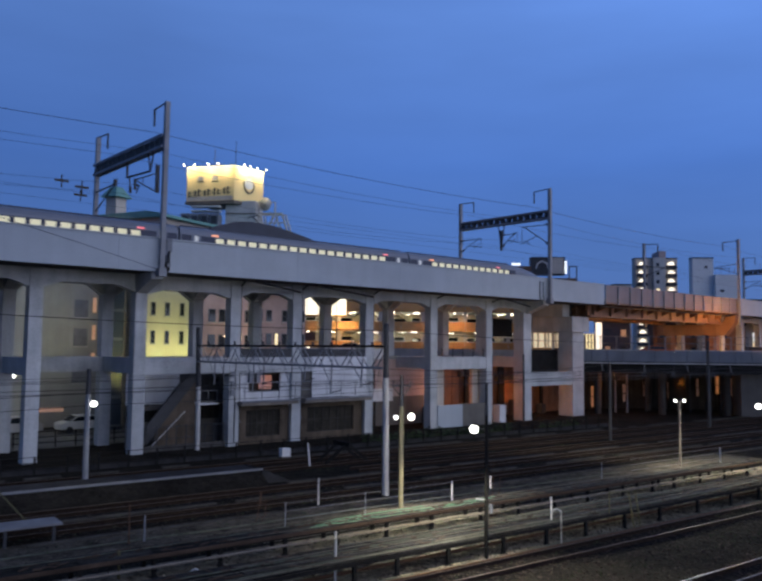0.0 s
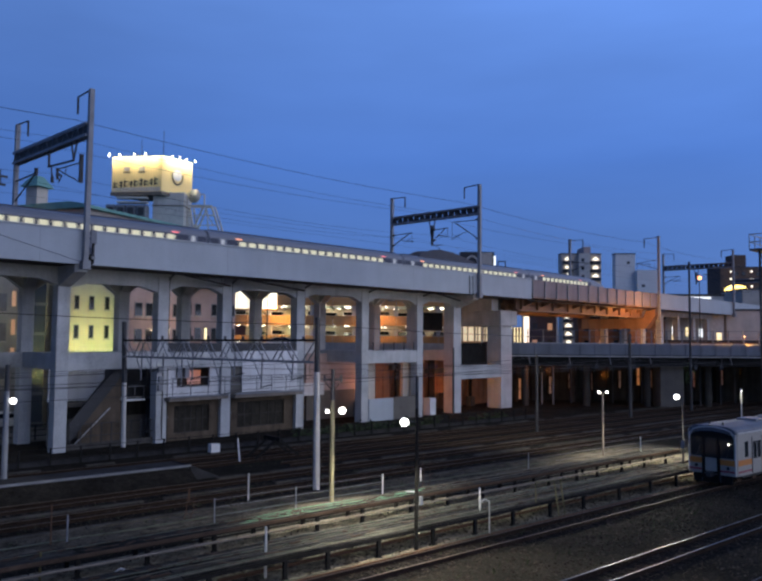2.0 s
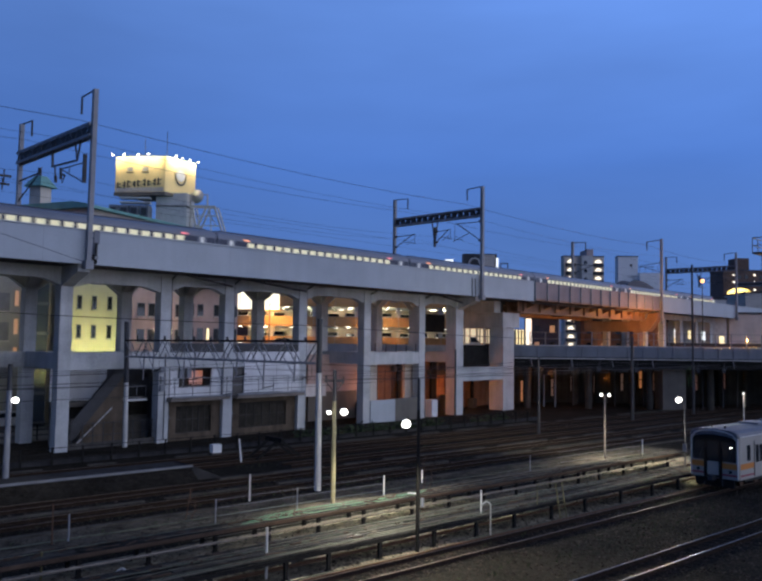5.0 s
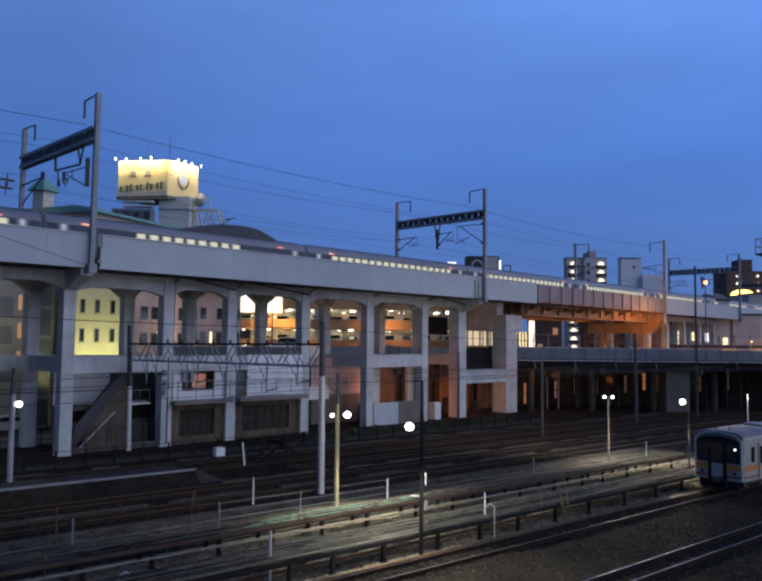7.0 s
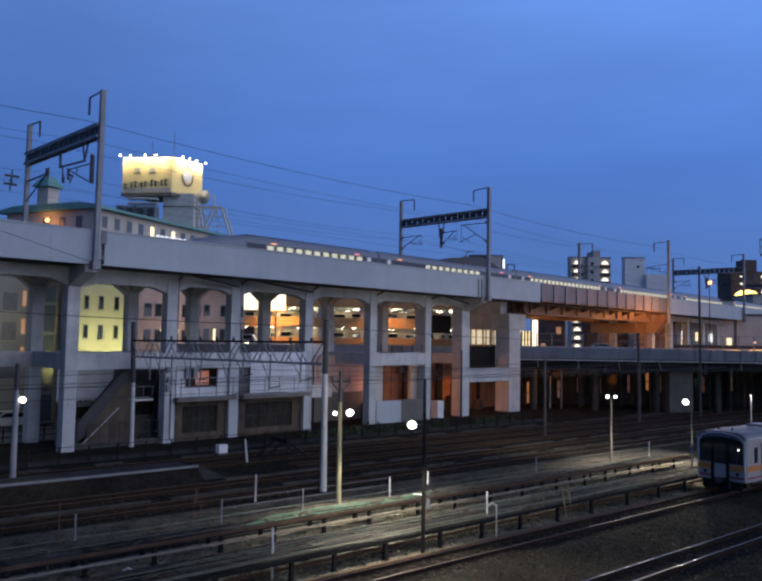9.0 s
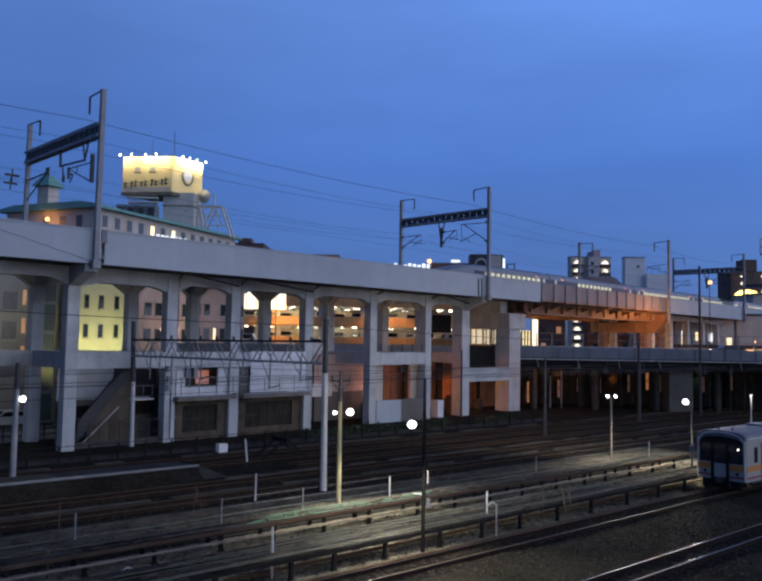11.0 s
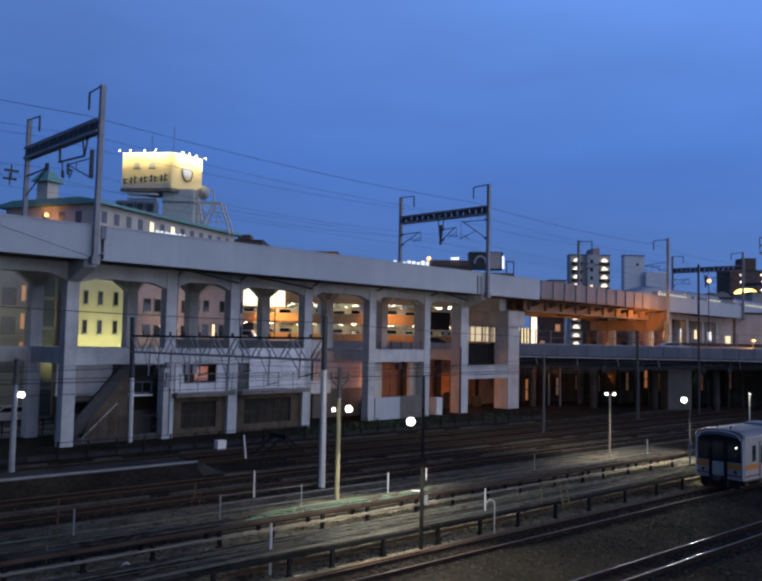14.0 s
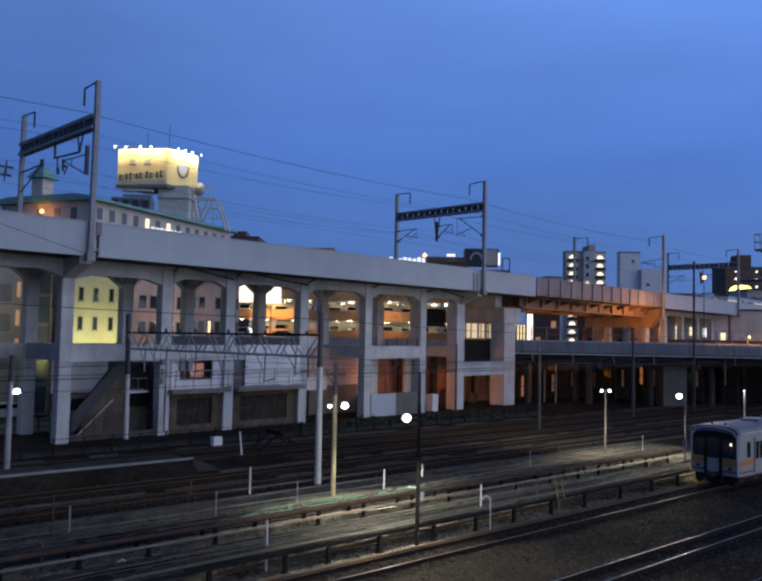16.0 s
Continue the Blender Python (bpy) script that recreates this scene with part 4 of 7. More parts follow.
# dry stalks
for u, v, h in ((17.6, 33.8, 1.3), (17.8, 33.6, 1.0), (31.0, 31.6, 1.9), (31.2, 31.5, 1.5), (24.4, 25.0, 1.4), (33.5, 24.4, 1.1), (30.6, 31.7, 1.2)):
    t = thing("dry_stalk", "dry brown weed stalk growing in the ballast", "weed", yard(u, v, 0), "weeds")
    bm = nb()
    p = yard(u, v, 0)
    for k in range(5):
        q = p + Vector((rng.uniform(-0.02, 0.14), rng.uniform(-0.1, 0.1), h / 5))
        rod(bm, p, q, 0.022 - 0.003 * k, 5)
        rod(bm, q, q + Vector((rng.uniform(-0.2, 0.2), rng.uniform(-0.2, 0.2), 0.12)), 0.012, 4)
        p = q
    part("stem", bm, RUST, t)

PLAT_M = mat("dark_platform_wall", (0.040, 0.040, 0.042), 0.9, var=0.5, scale=0.8, fine=8, streak=0.5, spec=0.05)
WALL_CAP = mat("worn_coping", (0.20, 0.205, 0.215), 0.9, var=0.35, scale=1, fine=10)
# far platform with a pale coping
plat = thing("low_platform", "old low platform with a pale worn coping edge", "platform", yard(6, 44.3, 0), kind="structure")
part("body", ybox(nb(), -40, 22.5, 42.75, 45.3, 0, 0.82), PLAT_M, plat)
bank = prism(nb(), [(42.6, 0.80), (42.2, 0.62), (41.5, 0.2), (41.1, 0.0), (42.6, 0.0)], lambda p, q, d: yard(d, p, q), -40, 22.4)
part("bank", bank, BALLAST, plat, "stony bank heaped against the platform")
part("coping", ybox(nb(), -40, 22.6, 42.62, 42.86, 0.83, 0.93), WALL_CAP, plat, "pale coping stones")
part("ramp", prism(nb(), [(22.6, 0), (22.6, 0.9), (24.6, 0.0)], lambda p, q, d: yard(p, d, q), 42.7, 45.2), PLAT_M, plat)
t = thing("tilted_board", "pale board resting on short posts", "board", yard(8, 35.6, 0))
part("board", ybox(nb(), 6.6, 9.1, 35.0, 36.4, 0.74, 0.82), WALL_CAP, t)
for u in (6.9, 8.8):
    part("post", ybox(nb(), u - 0.06, u + 0.06, 35.1, 35.22, 0, 0.74), STEEL_D, t)
part("lean_pole", rod(nb(), yard(7.9, 36.3, 0.82), yard(6.9, 38.2, 2.1), 0.035, 6), YEL_PAINT, t, "thin yellowed pole leaning on it")
t = thing("equipment_box", "small white trackside equipment box", "box", yard(28.8, 51.1, 0))
part("cabinet", ybox(nb(), 28.5, 29.2, 50.8, 51.3, 0.18, 0.78), WHITE, t)
part("foot", ybox(nb(), 28.5, 29.3, 50.9, 51.2, 0, 0.18), CONC_DK, t)
t = thing("buffer_stop", "black steel buffer stop at the track end", "buffer stop", yard(30, 46.6, 0))
for v in (46.05, 47.15):
    bm = nb()
    beam(bm, yard(29.2, v, 0.2), yard(31.0, v, 1.5), 0.12, 0.16)
    beam(bm, yard(32.8, v, 0.2), yard(31.0, v, 1.5), 0.12, 0.16)
    part("brace", bm, STEEL_K, t)
part("buffer_beam", beam(nb(), yard(31, 45.6, 1.45), yard(31, 47.6, 1.45), 0.25, 0.3), STEEL_K, t)

# boundary fence at the foot of the viaduct
fence = thing("boundary_fence", "dark wire fence along the foot of the viaduct", "fence", yard(30, 53.3, 0))
for k in range(34):
    u = 2 + k * 2.0
    part("post", ybox(nb(), u - 0.05, u + 0.05, 53.25, 53.35, 0, 1.15), STEEL_K, fence)
for z in (0.35, 0.75, 1.1):
    part("rail", ybox(nb(), 2, 68, 53.28, 53.32, z - 0.02, z + 0.02), STEEL_K, fence)
part("base_wall", ybox(nb(), 0, 70, 53.4, 53.65, 0, 0.35), PLAT_M, fence)

# bushes along the wall foot: many small leaves
for u0, u1, n in ((38, 44, 500), (44, 56, 900), (60, 66, 260)):
    bm = nb()
    for k in range(n):
        p = yard(rng.uniform(u0, u1), 54.3 + rng.gauss(0, 0.3), abs(rng.gauss(0.35, 0.25)) + 0.05)
        r = rng.uniform(0.08, 0.18)
        a, b = Vector((rng.uniform(-1, 1), rng.uniform(-1, 1), rng.uniform(-1, 1))).normalized() * r, Vector((rng.uniform(-1, 1), rng.uniform(-1, 1), rng.uniform(-1, 1))).normalized() * r
        bm.faces.new([bm.verts.new(q) for q in (p - a, p + b, p + a, p - b)])
    tagged(part("hedge", bm, LEAF), "low ragged dark green shrubs at the wall foot", "shrub", kind="stuff")


# ---- yard lamps and poles ----
def flood(parent, p, r=0.2, face=(-0.6, -0.75, -0.3)):
    d = Vector(face).normalized()
    bm = rod(nb(), p, Vector(p) - d * 0.28, r * 1.15, 12, r * 0.5)
    hd = part("housing", bm, STEEL_G, parent)
    bm = nb()
    bmesh.ops.create_uvsphere(bm, u_segments=20, v_segments=12, radius=r, matrix=Matrix.Translation(Vector(p) + d * 0.05) @ Matrix.Diagonal((1.05, 1.05, 0.95, 1)))
    part("lamp_glass", bm, L_WHITE, hd, "glowing white lamp glass", smooth=True)


def lamp_post(label, base, h, r, material, heads, watts, cross=None, top_h=None, face=(-0.6, -0.75, -0.3)):
    t = thing("yard_lamp_post", label, "lamp post", base, "yard lamps")
    b = Vector(base)
    zc = h + 0.55 if top_h else h
    part("pole", rod(nb(), b, b + Vector((0, 0, zc)), r, 12, r * 0.85), material, t)
    if top_h:
        part("upper_pole", rod(nb(), b + Vector((0, 0, zc)), b + Vector((0, 0, top_h)), r * 0.85, 12, r * 0.7), STEEL_D, t, "dark upper pole")
    for dx, dy, dz, rr in heads:
        p = b + Vector((dx, dy, h + dz))
        part("arm", rod(nb(), b + Vector((0, 0, h + dz)), p, 0.035, 6), STEEL_D, t)
        flood(t, p, rr, face)
    if cross:
        part("cross_arm", beam(nb(), b + Vector((-cross, cross, h + 1.6)), b + Vector((cross, -cross, h + 1.6)), 0.08, 0.1), STEEL_D, t)
        for d in (-cross, cross):
            part("brace", beam(nb(), b + Vector((d, -d, h + 1.6)), b + Vector((0, 0, h + 1.0)), 0.05, 0.06), STEEL_D, t)
            part("insulator", rod(nb(), b + Vector((d * 0.9, -d * 0.9, h + 1.65)), b + Vector((d * 0.9, -d * 0.9, h + 1.85)), 0.05, 8), STEEL_D, t)
    if watts:
        dx, dy, dz, rr = heads[-1]
        d = Vector(face).normalized()
        q = b + Vector((dx, dy, h + dz)) + d * 1.0
        spot(q.x, q.y, q.z, watts, WHITE_L, (d.x * 0.75, d.y * 0.75, -1.0), 132)
        if 500 < watts < 4000:
            q = b + Vector((dx, dy, h + dz + 0.1)) - d * 0.7
            spot(q.x, q.y, q.z, watts * 0.75, WHITE_L, (-d.x * 1.6, -d.y * 1.6, -1.0), 140)
    return t


lamp_post("tall yellowed lamp post with two glowing floodlights", (27.29, 30.62, 0), 4.75, 0.13, POLE_Y, [(-0.22, 0.2, -0.03, 0.10), (0.36, -0.33, 0.02, 0.18)], 5000, cross=0.35, top_h=6.9, face=(-0.22, -0.92, -0.3))
lamp_post("black steel lamp pole with one bright floodlight", (23.65, 21.39, 0), 5.15, 0.085, STEEL_K, [(-0.35, 0.38, 0.0, 0.165)], 2500, top_h=7.0, face=(-0.45, -0.8, -0.3))
bp = thing("pole_fittings", "white insulator tube and blue box strapped to the black lamp pole", "fitting", (23.65, 21.39, 1.6))
part("insulator_tube", rod(nb(), (23.76, 21.27, 2.8), (23.76, 21.27, 3.3), 0.024, 8), WHITE, bp)
part("strap", rod(nb(), (23.65, 21.39, 3.0), (23.76, 21.27, 3.0), 0.02, 6), STEEL_D, bp)
part("box", box(nb(), 23.74, 21.22, 1.82, 23.85, 21.33, 2.18), STEEL_BL, bp, "small blue-grey box")
part("arm", rod(nb(), (23.65, 21.39, 2.35), (23.35, 21.68, 2.38), 0.025, 6), WHITE, bp)
lamp_post("pale lamp post with twin glowing lamps", (52.95, 29.3, 0), 4.7, 0.085, PIPE_M, [(-0.2, 0.2, 0.0, 0.095), (0.22, -0.22, 0.0, 0.095)], 2600)
lamp_post("grey lamp pole with one bright floodlight", (53.5, 23.5, 0), 4.65, 0.065, STEEL_D, [(-0.16, 0.37, 0.0, 0.19)], 2000)
lamp_post("grey concrete pole with one glowing lamp", (15.84, 44.29, 0), 5.0, 0.17, STEEL_G, [(0.32, -0.1, 0.0, 0.17)], 120, top_h=6.95)
lamp_post("grey lamp pole with a bright white lamp", (112.0, 33.0, 0), 4.6, 0.12, STEEL_G, [(0, 0, 0.0, 0.26)], 200)

pr = thing("yard_lamp_post", "slim pale post with an added lit head behind the railcar", "lamp post", (65.76, 24.0, 0), "yard lamps")
part("pole", rod(nb(), (65.76, 24.0, 0), (65.76, 24.0, 4.6), 0.05, 8), POLE_W, pr)
part("head", box(nb(), 65.68, 23.93, 4.6, 65.84, 24.07, 4.72), STEEL_G, pr)
# Lens and spot are added just to brighten the post.
part("lens", box(nb(), 65.70, 23.95, 4.57, 65.82, 24.05, 4.6), L_WHITE, pr, "small glowing lens added to the post")
spot(65.6, 23.8, 4.5, 40, WHITE_L, (0.2, 0.2, -1.0), 150)


def pole(label, base, h, r, material, cross=()):
    t = thing("line_pole", label, "pole", base, "line poles")
    b = Vector(base)
    part("shaft", rod(nb(), b, b + Vector((0, 0, h)), r, 10, r * 0.75), material, t)
    for z, l in cross:
        part("cross_arm", beam(nb(), b + Vector((-l * 0.7, l * 0.7, z)), b + Vector((l * 0.7, -l * 0.7, z)), 0.09, 0.10), STEEL_D, t)
    return t


pole("grey steel line pole beside the tracks", (61.6, 40.78, 0), 7.2, 0.14, STEEL_D)
pole("dark steel line pole beside the tracks", (81.5, 41.7, 0), 9.3, 0.2, STEEL_D, ((8.6, 0.6),))
pole("thin dark pole at the viaduct foot", (69.2, 57.0, 0), 7.6, 0.13, STEEL_D)
pole("tall thin dark pole before the far viaduct", (95.2, 40.7, 0), 18.4, 0.16, STEEL_D, ((17.6, 0.3),))

# yard portal with a lattice beam across the tracks
gan = thing("yard_portal", "lattice steel gantry across the yard on tall poles", "catenary portal", (29.0, 45.3, 0))
YN, YF = 33.9, 56.7
part("pole", rod(nb(), (29.05, YN, 0), (29.0, YN, 6.6), 0.19, 12, 0.17), POLE_W, gan, "pale lower pole")
part("pole", rod(nb(), (29.0, YN, 6.6), (29.0, YN, 9.7), 0.17, 12, 0.15), STEEL_D, gan, "dark upper pole")
part("pole", rod(nb(), (29.0, YF, 0), (28.95, YF, 5.0), 0.18, 12, 0.17), POLE_W, gan, "pale lower pole")
part("pole", rod(nb(), (28.95, YF, 5.0), (28.8, YF, 9.7), 0.2, 12, 0.17), STEEL_D, gan, "dark upper pole")
for zz, m in ((7.0, STEEL_G), (8.25, STEEL_K)):
    for sh in (-0.2, 0.2):
        part("chord", beam(nb(), (28.95 + sh, YN, zz + 0.15), (28.9 + sh, YF, zz), 0.09, 0.12), m, gan)
n = 16
for k in range(n):
    a, b = YN + (YF - YN) * k / n, YN + (YF - YN) * (k + 1) / n
    z = (7.1, 8.3) if k % 2 else (8.3, 7.1)
    bm = nb()
    for sh in (-0.2, 0.2):
        beam(bm, (28.95 + sh, a + (0.35 if k % 2 else 0), z[0]), (28.95 + sh, b - (0 if k % 2 else 0.35), z[1]), 0.055, 0.055)
    part("diagonal", bm, STEEL_G, gan)
for k in range(11):
    y = YN + 1.2 + k * 2.0
    part("insulator", rod(nb(), (28.95, y, 8.35), (28.95, y, 8.62), 0.09, 8), STEEL_D, gan)
for y, h in ((54.0, 2.3), (52.6, 1.7), (48.3, 2.6), (46.9, 2.0), (43.4, 2.9), (41.9, 1.6), (39.0, 2.2), (36.0, 1.6)):
    bm = rod(nb(), (28.95, y, 7.6), (28.95, y + 0.1, 7.6 - h), 0.05, 6)
    rod(bm, (28.95, y + 1.3, 7.6), (28.95, y + 0.1, 7.6 - h * 0.75), 0.035, 6)
    part("drop_arm", bm, STEEL_G, gan)
    part("steady_arm", rod(nb(), (28.95, y, 7.7 - h), (28.95, y - 1.0, 7.9 - h), 0.03, 6), STEEL_D, gan)

# wires over the yard
for v, z, r in ((36.9, 6.2, 0.010), (40.4, 6.2, 0.010), (49.4, 5.6, 0.010), (46.6, 5.6, 0.010)):
    wire("contact_wire", [yard(-30, v, z), yard(26, v, z), yard(75, v, z), yard(130, v, z)], r, 0.15, n=6)
    wire("messenger_wire", [yard(-30, v, z + 0.9), yard(26, v, z + 0.9), yard(75, v, z + 0.9), yard(130, v, z + 0.9)], r, 0.55, n=8)
wire("feeder_wire", [(-8, 40.0, 10.6), (29.0, 33.9, 9.3), (81.5, 41.7, 9.1)], 0.018, 0.35)
wire("feeder_wire", [(-8, 46.3, 5.6), (15.84, 44.29, 5.6), (61.6, 40.78, 6.9)], 0.016, 0.3)
wire("feeder_wire", [(-8, 46.3, 4.9), (15.84, 44.29, 4.9), (61.6, 40.78, 6.2), (112, 40, 6.2)], 0.016, 0.3)
wire("feeder_wire", [(29.0, 33.9, 6.2), (61.6, 40.78, 5.9), (112, 40, 6.0)], 0.016, 0.2)

# ---- waiting diesel railcar ----
KU, KV = 44.9, 21.62
kiha = thing("railcar", "parked cream diesel railcar with orange band and dark front windows", "train", yard(KU + 10, KV, 0))
R0 = 0.19


def ksec(w, z0, zs, zt):
    pts = [(-w, z0), (-w, zs), (-w * 0.93, zs + (zt - zs) * 0.45), (-w * 0.70, zs + (zt - zs) * 0.82), (0, zt)]
    return pts + [(-a, b) for a, b in pts[-2::-1]]


body_rings = []
for u, w in ((KU, 1.38), (KU + 0.12, 1.46), (KU + 19.6, 1.46), (KU + 19.7, 1.38)):
    body_rings.append([yard(u, KV + a, R0 + b) for a, b in ksec(w, 0.62, 3.05, 3.36)])
part("body", loft(nb(), body_rings), DMU_W, kiha)
roof_rings = [[yard(u, KV + a, R0 + b) for a, b in ksec(w, 3.00, 3.08, 3.45)] for u, w in ((KU - 0.02, 1.40), (KU + 0.14, 1.48), (KU + 19.7, 1.48))]
part("roof", loft(nb(), roof_rings), DMU_ROOF, kiha, "blue-grey ribbed roof")
fx = KU - 0.03
DMU_RIM = mat("railcar_pale_rim", (0.55, 0.54, 0.50), 0.5, var=0.15, bump=0.02)
DMU_RED = mat("railcar_dark_red", (0.26, 0.035, 0.06), 0.5, var=0.15, bump=0.02)
mask = [(-1.28, 1.60), (-1.28, 2.78), (-1.12, 2.96), (-0.7, 3.06), (0, 3.12), (0.7, 3.06), (1.12, 2.96), (1.28, 2.78), (1.28, 1.60)]
part("window_mask", prism(nb(), mask, lambda p, q, d: yard(d, KV + p, R0 + q), fx, fx + 0.05), STEEL_K, kiha, "black window surround")
for v0, v1 in ((0.56, 1.20), (-1.20, -0.52)):
    w = part("front_window", ybox(nb(), fx - 0.012, fx - 0.002, KV + v0, KV + v1, R0 + 1.62, R0 + 2.68), GLASS, kiha)
    part("wiper", rod(nb(), yard(fx - 0.03, KV + (v0 + v1) / 2, R0 + 1.65), yard(fx - 0.03, KV + v0 + 0.1, R0 + 2.3), 0.012, 5), STEEL_D, w)
for v in (-1.38, 1.38):
    part("corner_rim", rod(nb(), yard(fx + 0.03, KV + v, R0 + 0.7), yard(fx + 0.03, KV + v * 0.99, R0 + 2.95), 0.045, 8), DMU_RIM, kiha, "pale corner edge")
rim = nb()
edge = [(-1.29, 2.92), (-1.12, 3.14), (-0.7, 3.28), (0, 3.35), (0.7, 3.28), (1.12, 3.14), (1.29, 2.92)]
for (p, q), (p2, q2) in zip(edge, edge[1:]):
    rod(rim, yard(fx + 0.01, KV + p, R0 + q), yard(fx + 0.01, KV + p2, R0 + q2), 0.04, 8)
part("roof_rim", rim, DMU_RIM, kiha, "pale roof edge")
for v in (-1.44, 1.44):
    part("roof_gutter", ybox(nb(), KU + 0.1, KU + 19.6, KV + v - 0.05, KV + v + 0.05, R0 + 3.02, R0 + 3.09), DMU_RIM, kiha, "pale roof gutter")
dr = part("front_door", ybox(nb(), fx - 0.02, fx + 0.05, KV - 0.36, KV + 0.44, R0 + 0.66, R0 + 2.84), STEEL_K, kiha, "gangway door")
part("door_panel", ybox(nb(), fx - 0.035, fx - 0.02, KV - 0.30, KV + 0.38, R0 + 0.78, R0 + 1.56), DMU_W, dr, "pale lower door panel")
part("door_window", ybox(nb(), fx - 0.035, fx - 0.02, KV - 0.28, KV + 0.36, R0 + 1.66, R0 + 2.72), GLASS, dr)
for v in (-0.42, 0.50):
    part("door_frame", ybox(nb(), fx - 0.09, fx + 0.02, KV + v - 0.06, KV + v + 0.06, R0 + 0.30, R0 + 2.3), STEEL_K, kiha, "black rubber gangway rim")
for v0, v1 in ((0.57, 1.37), (-1.37, -0.49)):
    part("front_stripe", ybox(nb(), fx - 0.005, fx + 0.04, KV + v0, KV + v1, R0 + 1.20, R0 + 1.52), DMU_O, kiha, "orange stripe")
    part("front_stripe", ybox(nb(), fx - 0.005, fx + 0.04, KV + v0, KV + v1, R0 + 0.80, R0 + 0.90), DMU_RED, kiha, "thin dark red stripe")
for v in (-0.95, 0.95):
    part("headlight", rod(nb(), yard(fx - 0.03, KV + v, R0 + 1.04), yard(fx + 0.05, KV + v, R0 + 1.04), 0.09, 12), GLASS, kiha)
part("side_stripe", ybox(nb(), KU + 0.15, KU + 19.6, KV - 1.470, KV - 1.455, R0 + 1.20, R0 + 1.52), DMU_O, kiha, "orange stripe")
part("side_stripe", ybox(nb(), KU + 0.15, KU + 19.6, KV - 1.470, KV - 1.455, R0 + 0.80, R0 + 0.90), DMU_RED, kiha, "thin dark red stripe")
for u in (1.0, 3.9, 5.6, 7.3, 9.0, 10.7, 12.4, 14.1):
    wd = 0.45 if u < 2 else 1.3
    part("side_window", ybox(nb(), KU + u, KU + u + wd, KV - 1.475, KV - 1.452, R0 + 1.66, R0 + 2.55), GLASS, kiha)
d2 = part("side_door", ybox(nb(), KU + 2.0, KU + 3.2, KV - 1.480, KV - 1.455, R0 + 0.7, R0 + 2.7), DMU_W, kiha)
for a in (2.12, 2.66):
    part("door_window", ybox(nb(), KU + a, KU + a + 0.42, KV - 1.495, KV - 1.480, R0 + 1.5, R0 + 2.5), GLASS, d2)
part("door_post", ybox(nb(), KU + 1.92, KU + 2.0, KV - 1.490, KV - 1.455, R0 + 0.7, R0 + 2.75), STEEL_D, kiha)
part("door_post", ybox(nb(), KU + 3.2, KU + 3.28, KV - 1.490, KV - 1.455, R0 + 0.7, R0 + 2.75), STEEL_D, kiha)
part("skirt", ybox(nb(), KU + 0.05, KU + 0.16, KV - 1.15, KV + 1.15, R0 + 0.12, R0 + 0.60), STEEL_K, kiha, "black snow plough skirt")
part("coupler", ybox(nb(), KU - 0.55, KU + 0.05, KV - 0.14, KV + 0.14, R0 + 0.52, R0 + 0.80), STEEL_D, kiha)
for v in (-0.5, 0.5):
    part("hose", rod(nb(), yard(KU - 0.05, KV + v, R0 + 0.62), yard(KU - 0.12, KV + v * 1.1, R0 + 0.2), 0.03, 6), STEEL_D, kiha)
for u, l in ((4.6, 1.6), (7.6, 2.4), (12.5, 3.0)):
    part("roof_unit", ybox(nb(), KU + u, KU + u + l, KV - 0.6, KV + 0.6, R0 + 3.32, R0 + 3.55), STEEL_G, kiha, "pale air conditioner housing")
for v in (-0.35, 0.45):
    part("roof_horn", rod(nb(), yard(KU + 0.7, KV + v, R0 + 3.3), yard(KU + 0.7, KV + v, R0 + 3.58), 0.05, 8), STEEL_D, kiha)
for b in (3.2, 16.4):
    bg = part("bogie", ybox(nb(), KU + b - 1.5, KU + b + 1.5, KV - 1.0, KV + 1.0, R0 + 0.3, R0 + 0.72), BRASSY, kiha)
    for x in (-1.0, 1.0):
        for v in (-0.55, 0.55):
            part("wheel", rod(nb(), yard(KU + b + x, KV + v - 0.06, R0 + 0.43), yard(KU + b + x, KV + v + 0.06, R0 + 0.43), 0.43, 18), RUST, bg)
for u, l in ((6.2, 3.0), (10.2, 2.6)):
    part("engine_box", ybox(nb(), KU + u, KU + u + l, KV - 1.1, KV + 1.1, R0 + 0.2, R0 + 0.62), BRASSY, kiha)
# Small glowing box set on the outer face of the window.
part("cab_window_spot", ybox(nb(), fx - 0.03, fx - 0.014, KV - 1.05, KV - 0.97, R0 + 2.40, R0 + 2.46), L_WHITE, kiha, "small bright spot on the cab window")
mir = part("mirror_arm", rod(nb(), yard(KU, KV + 1.32, R0 + 2.5), yard(KU - 0.3, KV + 1.62, R0 + 2.4), 0.025, 6), STEEL_D, kiha)
part("mirror", ybox(nb(), KU - 0.34, KU - 0.28, KV + 1.52, KV + 1.74, R0 + 1.95, R0 + 2.4), STEEL_G, mir)
t = thing("tarp_bundle", "small bundle under a blue tarpaulin", "bundle", yard(43.6, 25.0, 0))
bm = nb()
bmesh.ops.create_icosphere(bm, subdivisions=2, radius=0.5, matrix=Matrix.Translation(yard(43.8, 25.4, 0.15)) @ Matrix.Diagonal((1.6, 0.8, 0.6, 1)))
part("cover", bm, BLUE_TARP, t)

